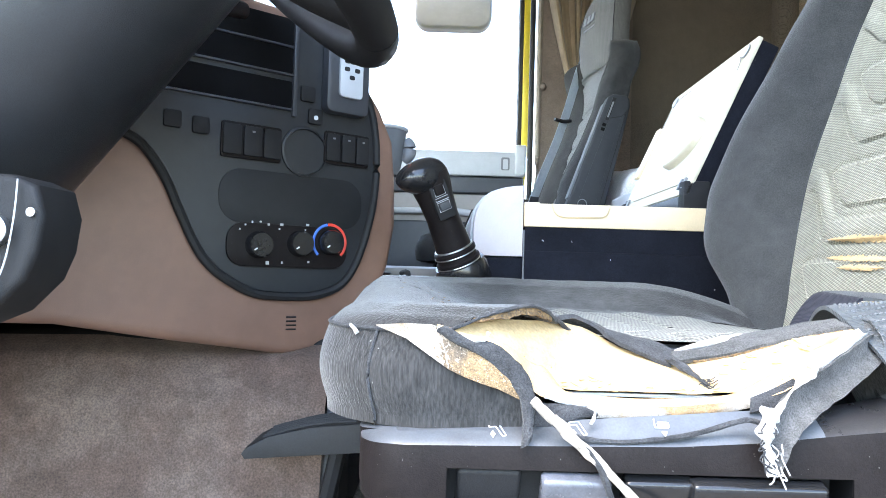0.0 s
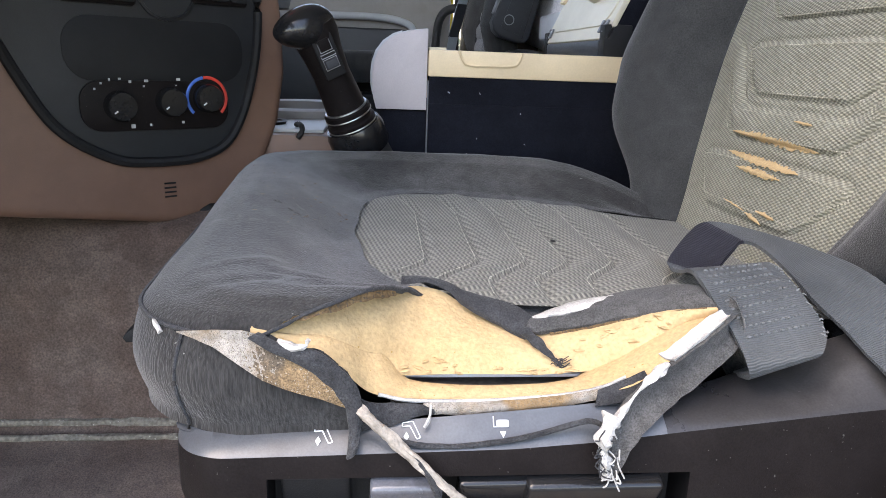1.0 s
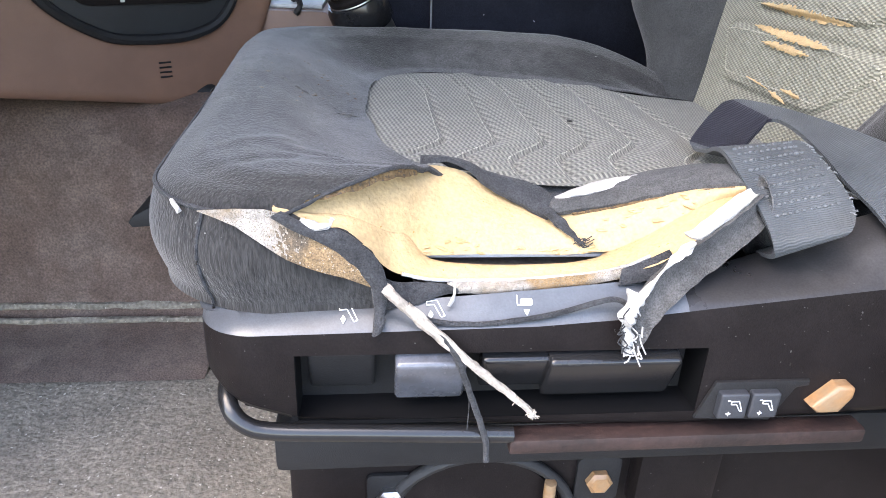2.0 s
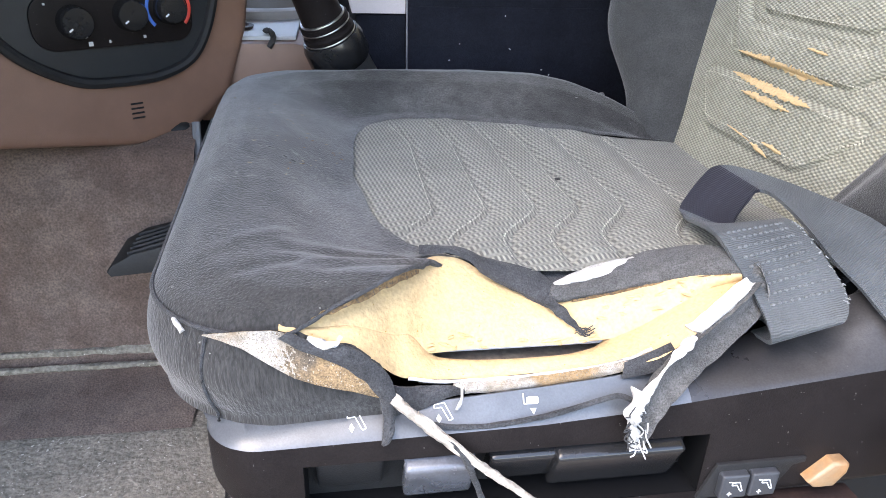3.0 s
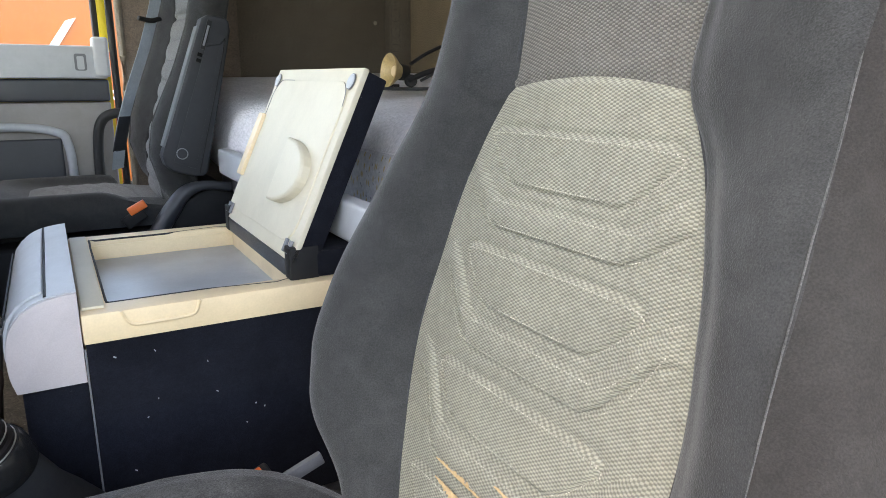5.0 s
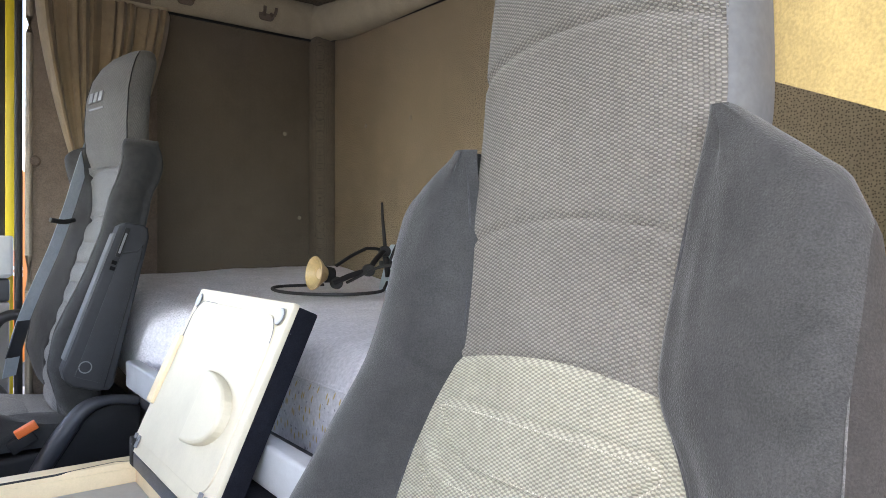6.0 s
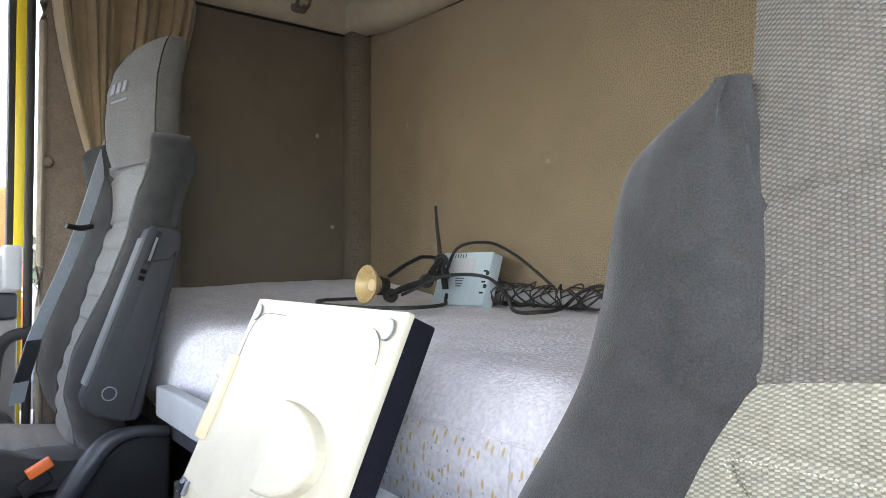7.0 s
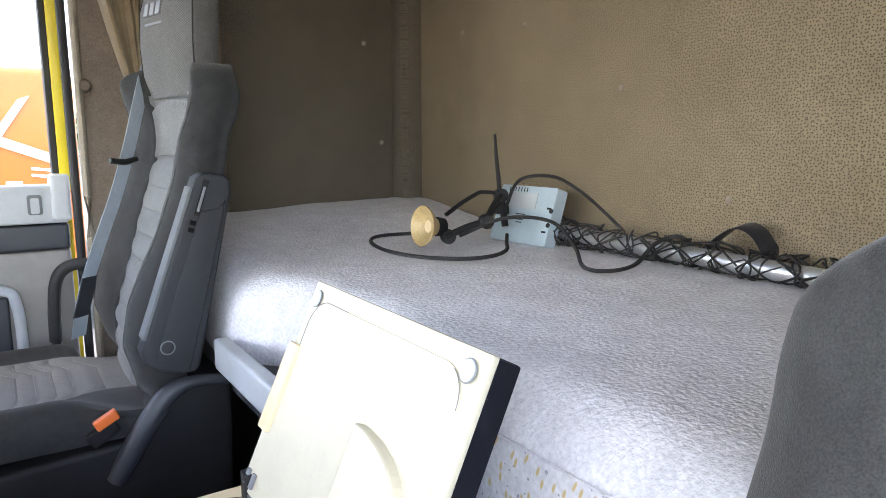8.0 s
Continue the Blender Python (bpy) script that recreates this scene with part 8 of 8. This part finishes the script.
def ptwist(x, v, z):
    """A point of the passenger backrest, whose upper half stands turned a little towards the bunk."""
    return Vector((x - (0.06 * smooth01(0.85, 1.0, z) + 0.17 * smooth01(1.13, 1.27, z)) * v, PY + v, z))


def catmull(P, f):
    q = f * (len(P) - 1)
    i = min(len(P) - 2, int(q))
    t = q - i
    a, b, c, d = [P[max(0, min(len(P) - 1, k))] for k in (i - 1, i, i + 1, i + 2)]
    return [0.5 * (2 * b[k] + (c[k] - a[k]) * t + (2 * a[k] - 5 * b[k] + 4 * c[k] - d[k]) * t * t + (3 * b[k] - a[k] - 3 * c[k] + d[k]) * t ** 3) for k in (0, 1)]


def pillow(v, z):
    """Horizontal padded ribs of the passenger backrest, arched seams above them."""
    h = 0.0
    if z < 1.105:
        row = ((z - 0.70) / 0.049) % 1.0
        inner = smooth01(0.094, 0.078, abs(v))
        h += 0.0105 * inner * (math.sin(math.pi * row) ** 0.45) - 0.004 * inner
    for mid, sag in ((1.107, 0.012), (1.218, 0.012)):
        h -= 0.008 * groove(z - (mid - sag * (v / 0.1) ** 2), 0.006)
    return (h + 0.004 * (1 - (v / 0.11) ** 2)) * smooth01(1.236, 1.195, z)


def pback_point(a, b):
    z = 0.665 + a * 0.565
    xc, cr, wi, wo = lerp_table(PBACK, z)
    v = (2 * b - 1) * wi
    return ptwist(xc - pillow(v, z), v, z)


ppart("backrest_insert", flip_to(sheet(pback_point, 220, 60, 0.0, lambda a, b: (b * 0.2, a * 0.565)), 0, -1), KNIT_PALE, "pale grey ribbed mesh fabric back panel", angle=70)


def pbolster(side):
    def fn(a, b):
        z = 0.66 + a * 0.623
        xc, cr, wi, wo = lerp_table(PBACK, z)
        d = wo - wi
        top = smooth01(1.20, 1.283, z)
        back = max(xc + 0.018, cr + 0.085 - 0.01 * top)
        P = [(wi - 0.004, xc + 0.012), (wi + 0.001, xc - 0.001), (wi + 0.14 * d, xc + 0.30 * (cr - xc)), (wi + 0.42 * d, xc + 0.80 * (cr - xc)), (wi + 0.72 * d, cr), (wi + 0.92 * d, cr + 0.012), (wo, cr + 0.034), (wo - 0.008, min(back, cr + 0.062)), (wo * 0.86, back), (0.0, back + 0.004)]
        v, x = catmull(P, b)
        n = 0.0035 * noise.noise(Vector((z * 13, v * 15, side * 4))) + 0.0010 * noise.noise(Vector((z * 50, v * 50, side * 7)))
        return ptwist(x + n, side * v, z)
    bm = sheet(fn, 90, 60)
    bmesh.ops.recalc_face_normals(bm, faces=bm.faces[:])
    if sum(f.normal.y for f in bm.faces) * side < 0:
        bmesh.ops.reverse_faces(bm, faces=bm.faces[:])
    b_ = ppart("bolster", bm, VELOUR_CLEAN, "dark velour side bolster", angle=70)
    crest = []
    for k in range(27):
        z = 0.69 + 0.021 * k
        xc, cr, wi, wo = lerp_table(PBACK, z)
        crest.append(ptwist(cr - 0.0005, side * (wi + 0.72 * (wo - wi)), z))
    ppart("seam_piping", tube(crest, 0.0016, 6, 3), SEAM_GREY, "pale seam along the bolster", b_)


for side in (1, -1):
    pbolster(side)


def phead_point(a, b):
    z = 1.222 + a * 0.293
    x, w = lerp_table(PHEAD, z)
    v = (2 * b - 1) * w
    return ptwist(x + 0.010 * abs(v / max(w, 0.02)) ** 3 - 0.004 * groove(z - 1.222, 0.006), v, z)


ppart("headrest_front", flip_to(sheet(phead_point, 70, 40, 0.0, lambda a, b: (b * 0.22, a * 0.29)), 0, -1), KNIT_HEAD_DARK, "grey mesh fabric headrest front", angle=70)


def phead_side(side):
    def fn(a, b):
        z = 1.222 + a * 0.293
        x, w = lerp_table(PHEAD, z)
        k = min(1.0, w / 0.10)
        P = [(w, x + 0.010), (w + 0.004, x + 0.010 + 0.008 * k), (w + 0.004, x + 0.010 + 0.033 * k), (w - 0.012 * k, x + 0.010 + 0.054 * k), (w * 0.6, x + 0.010 + 0.064 * k), (0.0, x + 0.010 + 0.067 * k)]
        v, xx = catmull(P, b)
        return ptwist(xx, side * v, z)
    bm = sheet(fn, 60, 26, 0.0, lambda a, b: (b * 0.2, a * 0.29))
    bmesh.ops.recalc_face_normals(bm, faces=bm.faces[:])
    if sum(f.normal.y for f in bm.faces) * side < 0:
        bmesh.ops.reverse_faces(bm, faces=bm.faces[:])
    h_ = ppart("headrest_side", bm, KNIT_HEAD_DARK, "speckled mesh fabric headrest side", angle=70)
    seam = []
    for k in range(15):
        x, w = lerp_table(PHEAD, 1.225 + 0.0198 * k)
        seam.append(ptwist(x + 0.010, side * (w + 0.0006), 1.225 + 0.0198 * k))
    ppart("seam_piping", tube(seam, 0.0015, 6, 3), BLACK_MATT, "dark headrest seam", h_)


for side in (1, -1):
    phead_side(side)
HEAD_U = Vector((-0.23, 1, 0)).normalized()
for k in range(3):
    ppart("headrest_badge", prism([(0.0, 0.0), (-0.020, 0.0), (-0.023, 0.024), (-0.006, 0.024)], ptwist(lerp_table(PHEAD, 1.385)[0] + 0.001, 0.066 - 0.026 * k, 1.385), HEAD_U, (0.12, 0, 1), -0.005, 0.0006), GREY_MID, "raised pale badge block")
ppart("headrest_bar", prism([(0.0, 0.0), (0.078, 0.0), (0.078, 0.005), (0.0, 0.005)], ptwist(lerp_table(PHEAD, 1.368)[0] + 0.002, -0.012, 1.366), HEAD_U, (0.12, 0, 1), -0.004, 0.0008), GREY_MID, "raised pale bar")

ppart("base_shell", prism([(-0.04, 0.535), (-0.02, 0.60), (0.20, 0.615), (0.30, 0.62), (0.36, 0.68), (0.42, 0.71), (0.47, 0.69), (0.46, 0.24), (0.0, 0.24)], (0, 2.27, 0), (1, 0, 0), (0, 0, 1), 0.46, 0.012, 3), BLACK_MATT, "black plastic seat base")
ppart("recliner_cover", tube([(0.262, 1.806, 0.555), (0.290, 1.803, 0.605), (0.322, 1.80, 0.655), (0.357, 1.80, 0.697), (0.401, 1.80, 0.710), (0.46, 1.805, 0.702)], lambda f: 0.012 + 0.010 * math.sin(math.pi * min(1, 0.2 + f)), 12, 6, flat=0.9), SLATE, "dark grey recliner cover")
ARM = [(0.313, 0.782), (0.318, 0.762), (0.332, 0.748), (0.377, 0.735), (0.398, 0.735), (0.407, 0.745), (0.477, 1.050), (0.475, 1.070), (0.465, 1.078), (0.432, 1.082), (0.418, 1.074)]
armo = ppart("armrest", prism(ARM, (0, 1.822, 0), (1, 0, 0), (0, 0, 1), 0.047, 0.007, 3), ARM_GREY, "folded-up slate grey armrest")
# front face coloured lighter to carry the windscreen's light
ppart("armrest_edge", box((-0.004, 0.003, 0.0), (0.004, 0.042, 0.272), 0.002, 2, m=Matrix.Translation((0.3195, 1.777, 0.802)) @ Matrix.Rotation(math.atan2(0.105, 0.292), 4, "Y")), ARM_EDGE, "armrest front edge, paler for windscreen light", armo)
ppart("armrest_panel", prism([(0.335, 0.770), (0.380, 0.752), (0.452, 1.020), (0.424, 1.022)], (0, 1.7752, 0), (1, 0, 0), (0, 0, 1), 0.0022, 0.001), ARM_GREY, "flush armrest side panel", armo)
ppart("armrest_slot", box((-0.005, -0.003, -0.032), (0.005, 0.001, 0.032), 0.001, m=Matrix.Translation((0.424, 1.774, 1.040)) @ Matrix.Rotation(radians(19), 4, "Y")), BLACK_MATT, "dark lever slot", armo)
ppart("armrest_lever", box((-0.002, -0.005, -0.024), (0.002, 0.0, 0.020), 0.001, m=Matrix.Translation((0.424, 1.773, 1.040)) @ Matrix.Rotation(radians(19), 4, "Y")), GREY_MID, "pale lever in the slot", armo)
for dz in (0.0, -0.012):
    ppart("armrest_latch", box((-0.005, -0.003, -0.004), (0.005, 0.001, 0.004), 0.001, m=Matrix.Translation((0.4075 + 0.3 * dz, 1.774, 0.998 + dz)) @ Matrix.Rotation(radians(19), 4, "Y")), DEEP_BLACK, "small black catch", armo)
ppart("armrest_joint", tube([(0.423, 1.7735, 1.016), (0.452, 1.7735, 1.020), (0.459, 1.7735, 1.012), (0.388, 1.7735, 0.742)], 0.0013, 6, 3), BLACK_MATT, "", armo)
ppart("armrest_button", tube([Vector((0.354 + 0.0115 * math.cos(a), 1.7722, 0.787 + 0.0115 * math.sin(a))) for a in [2 * math.pi * k / 24 for k in range(25)]], 0.0012, 6, 1), GREY_MID, "round pivot cap", armo)
pk = thing("belt_buckle", (0.254, 1.80, 0.62), "black belt buckle with orange release button", "buckle", "belt buckles")
part("housing", box((-0.014, -0.008, -0.03), (0.014, 0.008, 0.02), 0.004, 3, m=Matrix.Translation((0.252, 1.806, 0.650)) @ Matrix.Rotation(radians(58), 4, "Y")), BLACK_MATT, pk)
part("release_button", box((-0.009, -0.007, -0.020), (0.009, 0.007, 0.020), 0.003, 3, m=Matrix.Translation((0.254, 1.800, 0.671)) @ Matrix.Rotation(radians(62), 4, "Y")), ORANGE_P, pk, "orange release button")
# passenger belt
pbelt = thing("seat_belt", (0.3, 2.28, 0.70), "pale grey passenger seat belt hanging by the pillar", "seat belt")
part("strap", strap([(0.490, 2.320, 1.42), (0.452, 2.245, 1.330), (0.413, 2.175, 1.246), (0.379, 2.168, 1.127), (0.3475, 2.168, 1.028), (0.3063, 2.170, 0.921), (0.279, 2.188, 0.836), (0.267, 2.215, 0.772), (0.258, 2.245, 0.706)], 0.036, 0.002, (0.74, 0.60, -0.22)), BELT_PALE, pbelt)
part("label_tag", strap([(0.2835, 2.184, 0.850), (0.2745, 2.198, 0.806), (0.264, 2.222, 0.757)], 0.037, 0.0036, (0.74, 0.60, -0.22)), SLATE, pbelt, "printed grey belt tag")
part("stopper", tube([(0.336, 2.146, 1.096), (0.366, 2.158, 1.092), (0.392, 2.176, 1.098)], 0.006, 8, 4), BLACK_MATT, pbelt, "black strap clip")

# ---- things on the bunk ----
# camera arm with suction cup
ca = thing("suction_mount", (0.87, 1.70, 0.925), "black articulated mount with yellowed suction cup", "suction mount")
cax = Vector((-0.97, -0.02, 0.12)).normalized()
cup = lathe([(0.0, 0.004), (0.012, 0.003), (0.022, 0.006), (0.034, 0.016), (0.040, 0.022), (0.041, 0.020), (0.034, 0.010), (0.020, -0.004), (0.014, -0.016), (0.0, -0.017)], (0.85, 1.715, 0.967), cax, 36)
part("suction_cup", cup, BRASS, ca, "yellowed rubber suction cup")
part("cup_hub", lathe([(0.018, -0.030), (0.020, -0.012), (0.015, -0.008), (0.0, -0.007)], (0.85, 1.715, 0.967), cax, 20), BLACK_MATT, ca)
part("cup_centre", lathe([(0.013, 0.0045), (0.012, 0.007), (0.0, 0.0075)], (0.85, 1.715, 0.967), cax, 20), CREAM, ca)
for a, b, r in (((0.875, 1.70, 0.945), (0.95, 1.665, 0.975), 0.010), ((0.95, 1.665, 0.975), (1.02, 1.71, 1.02), 0.008), ((0.90, 1.735, 0.985), (0.985, 1.735, 1.028), 0.006), ((0.985, 1.735, 1.028), (1.035, 1.72, 1.02), 0.006), ((1.03, 1.72, 1.02), (1.035, 1.71, 0.955), 0.010)):
    part("arm", tube([a, (Vector(a) + Vector(b)) / 2 + Vector((0, 0, 0.003)), b], r, 10, 4, flat=0.7), BLACK_MATT, ca)
for c in ((0.95, 1.665, 0.975), (1.03, 1.72, 1.02), (0.885, 1.705, 0.945)):
    part("joint", lathe([(0.013, -0.011), (0.015, -0.007), (0.015, 0.007), (0.013, 0.011)], c, (0.3, 1, 0), 18), RUBBER, ca)
# router
ro = thing("navigation_unit", (1.07, 1.71, 0.925), "pale blue-grey plastic device leaning on the wall", "electronic device")
RA, RV = Vector((0.012, -0.2, 0.0)).normalized(), Vector((0.30, 0.10, 0.95)).normalized()
RN = RA.cross(RV).normalized()
RO = Vector((1.050, 1.785, 0.920))
RV = RN.cross(RA).normalized()
sgn = 1 if RN.x < 0 else -1
part("case", prism(rounded(0.172, 0.125, 0.006, 3, (0.086, 0.0625)), RO - RN * sgn * 0.03, RA, RV, sgn * 0.03, 0.003), DEVICE, ro)
part("rear_plate", prism(rounded(0.090, 0.035, 0.003, 3, (0.075, 0.092)), RO, RA, RV, sgn * 0.0012, 0), GREY_LIGHT, ro)
for i in range(7):
    part("vent", prism(rounded(0.0018, 0.010, 0.0006, 2, (0.030 + i * 0.009, 0.116)), RO, RA, RV, sgn * 0.0008, 0), BLACK_MATT, ro)
for i in range(4):
    part("print_bar", prism(rounded(0.030 - 0.004 * i, 0.0022, 0.0005, 2, (0.080, 0.062 - 0.006 * i)), RO, RA, RV, sgn * 0.0008, 0), SLATE, ro)
for b_ in (0.03, 0.055, 0.08):
    part("port", prism(rounded(0.012, 0.004, 0.001, 2, (0.160, b_)), RO, RA, RV, sgn * 0.0010, 0), BLACK_MATT, ro)
for b_ in (0.045, 0.075):
    part("socket", lathe([(0.005, 0), (0.005, 0.002), (0.002, 0.002), (0.0, -0.001)], RO + RA * 0.168 + RV * b_, RN * sgn, 14), BLACK_MATT, ro)
part("antenna", tube([(1.047, 1.745, 0.985), (1.050, 1.752, 1.04), (1.054, 1.768, 1.10), (1.058, 1.779, 1.149)], lambda f: 0.0062 - 0.0030 * f, 10, 5), RUBBER, ro, "black stub antenna")
part("antenna_base", box((1.036, 1.722, 0.978), (1.056, 1.758, 0.996), 0.003), RUBBER, ro)
# cables
cb = thing("cable", (0.8, 1.70, 0.925), "black cable lying in a loop on the mattress", "cable", "cables")
part("lead", tube([(0.93, 1.86, 0.932), (0.83, 1.88, 0.931), (0.775, 1.83, 0.930), (0.745, 1.72, 0.929), (0.76, 1.62, 0.928), (0.815, 1.555, 0.928), (0.875, 1.545, 0.929), (0.935, 1.58, 0.930), (0.975, 1.63, 0.935), (1.0, 1.66, 0.945)], 0.0038, 8, 10), RUBBER, cb)
part("lead", tube([(1.04, 1.72, 0.985), (1.08, 1.72, 1.05), (1.12, 1.66, 1.060), (1.13, 1.59, 1.035), (1.135, 1.53, 1.0), (1.14, 1.48, 0.965)], 0.0036, 8, 10), RUBBER, cb)
part("lead", tube([(0.91, 1.70, 0.945), (0.96, 1.62, 0.985), (1.00, 1.53, 0.985), (0.985, 1.45, 0.95), (0.945, 1.385, 0.926), (0.96, 1.34, 0.925), (1.02, 1.34, 0.93), (1.09, 1.36, 0.955), (1.13, 1.345, 0.968), (1.145, 1.32, 0.955)], 0.0036, 8, 10), RUBBER, cb)
# pole with net
po = thing("luggage_net_pole", (1.13, 1.3, 0.92), "silver pole wrapped in a black cord net", "pole")
part("pole", cyl((1.128, 1.68, 0.945), (1.118, 0.95, 0.935), 0.0155, seg=24, bevel=0.002), ALU, po, "brushed silver pole")
rn = random.Random(9)
for k in range(44):
    y = 1.655 - 0.72 * (k / 44) ** 1.15
    pts = []
    ph = rn.uniform(0, 6.28)
    way = rn.choice((1, -1))
    for j in range(7):
        a = ph + 1.05 * j * way
        rr = 0.0180 + rn.uniform(0, 0.014) + 0.008 * smooth01(1.45, 1.62, y)
        z = max(0.9235, 0.94 + rr * math.sin(a))
        pts.append((1.122 + rr * math.cos(a) - 0.004, y + rn.uniform(-0.030, 0.030) + 0.006 * j, z))
    part("net_cord", tube(pts, rn.uniform(0.0014, 0.0021), 6, 5), RUBBER, po)
for way in (1, -1):
    for ph in (0.0, 2.1, 4.2):
        pts = [(1.120 + 0.0178 * math.cos(ph + way * 0.9 * k), 1.665 - 0.0285 * k, max(0.9235, 0.940 + 0.0178 * math.sin(ph + way * 0.9 * k) - 0.0004 * k)) for k in range(25)]
        part("net_cord", tube(pts, 0.0015, 6, 4, rough=0.0), RUBBER, po)
st_ = thing("strap_loop", (1.14, 1.22, 0.94), "curled dark webbing strap by the wall", "strap")
part("band", strap([(1.16, 1.32, 0.93), (1.155, 1.285, 0.965), (1.15, 1.24, 0.995), (1.145, 1.205, 0.992), (1.15, 1.185, 0.965), (1.165, 1.19, 0.94)], 0.045, 0.002, (1, 0, 0.15)), BELT_DARK, st_)

# ---- outside ----
solo("ground", sheet(lambda a, b: Vector((-600 + 1200 * a, -600 + 1200 * b, -1.35)), 4, 4), TARMAC, "pale concrete truck yard", "ground", "structure", smooth=False)
tr = thing("orange_truck", (-1.2, 11.5, -1.35), "parked orange truck cab with a white arrow stripe", "truck")
part("cab", box((-2.3, 10.2, -0.45), (1.05, 12.6, 2.0), 0.12, 4), ORANGE_PAINT, tr)
part("roof_step", box((-2.2, 10.3, 1.9), (0.25, 12.5, 2.35), 0.15, 4), ORANGE_PAINT, tr)
part("arrow_stripe", prism([(0.45, 1.62), (0.57, 1.66), (0.25, 1.18), (0.75, 0.98), (0.75, 0.86), (0.10, 1.12)], (0, 10.19, 0), (1, 0, 0), (0, 0, 1), 0.012), WHITE_PAINT, tr, "white arrow stripe")
part("print_bar", prism([(0.25, 0.66), (0.42, 0.655), (0.42, 0.60), (0.25, 0.605)], (0, 10.19, 0), (1, 0, 0), (0, 0, 1), 0.01), WHITE_PAINT, tr)
for z in (0.82, 0.74):
    part("stripe", prism([(0.52, z), (0.98, z - 0.05), (0.98, z - 0.09), (0.52, z - 0.03)], (0, 10.19, 0), (1, 0, 0), (0, 0, 1), 0.008), WHITE_PAINT, tr)
part("chassis", box((-2.3, 10.3, -0.75), (5.0, 12.4, -0.40), 0.03), DARK_METAL, tr)
for x in (-1.4, 1.9, 3.3):
    w = part("wheel", lathe([(0.28, 0.0), (0.48, 0.02), (0.51, 0.10), (0.51, 0.24), (0.47, 0.32), (0.28, 0.33)], (x, 10.45, -0.83), (0, -1, 0), 32), RUBBER, tr, "black truck wheel")
wt = thing("white_truck", (-4.5, 17, -1.35), "distant white truck with teal windows", "truck")
part("cab", box((-6.0, 15.5, -0.4), (-0.6, 18, 2.3), 0.12, 3), WHITE_PAINT, wt)
part("cab_window", box((-1.9, 15.47, 0.9), (-0.8, 15.52, 1.7), 0.02), SLATE, wt)
part("wheel", lathe([(0.0, 0.0), (0.5, 0.02), (0.5, 0.3), (0.0, 0.32)], (-3.0, 15.6, -0.85), (0, -1, 0), 24), RUBBER, wt)
rt = thing("red_truck", (-6.5, 24, -1.35), "distant red truck roof behind the others", "truck")
part("cab", box((-9.0, 23, -0.4), (-1.0, 26, 2.9), 0.15, 3), RED_INK, rt)
part("chassis", box((-9.0, 23.1, -1.35), (-1.0, 25.9, -0.4)), DARK_METAL, rt)
rng = random.Random(3)
tv, tf = [], []
for k in range(9000):
    x, y = rng.uniform(-70, 90), rng.uniform(70, 95)
    h = (3.2 + 1.7 * noise.noise(Vector((x * 0.13, y * 0.05, 0))) + 1.1 * noise.noise(Vector((x * 0.45, 3, 0))))
    c = Vector((x, y, -1.35 + rng.random() ** 0.7 * (h + 1.2)))
    s = rng.uniform(0.25, 0.7)
    u = Vector((rng.gauss(0, 1), rng.gauss(0, 1), rng.gauss(0, 1))).normalized() * s
    w = Vector((rng.gauss(0, 1), rng.gauss(0, 1), rng.gauss(0, 1))).normalized() * s
    i = len(tv)
    tv += [c + u, c + w, c - u, c - w]
    tf.append((i, i + 1, i + 2, i + 3))
me = bpy.data.meshes.new("tree_line")
me.from_pydata([tuple(v) for v in tv], [], tf)
me.materials.append(LEAF)
tagged(new("tree_line", me), "far hazy line of green trees", "trees", kind="stuff")
mir = thing("side_mirror", (0.0, 2.75, 1.58), "dark passenger wing mirror outside the window", "mirror")
part("housing", prism(rounded(0.32, 0.30, 0.06, 6, (0.005, 1.745)), (0, 2.79, 0), (1, 0, 0), (0, 0, 1), 0.05, 0.015, 3), GREY_MID, mir)
part("arm", tube([(0.0, 2.77, 1.85), (0.15, 2.65, 1.86), (0.25, 2.52, 1.86)], 0.02, 8, 4), BLACK_MATT, mir)
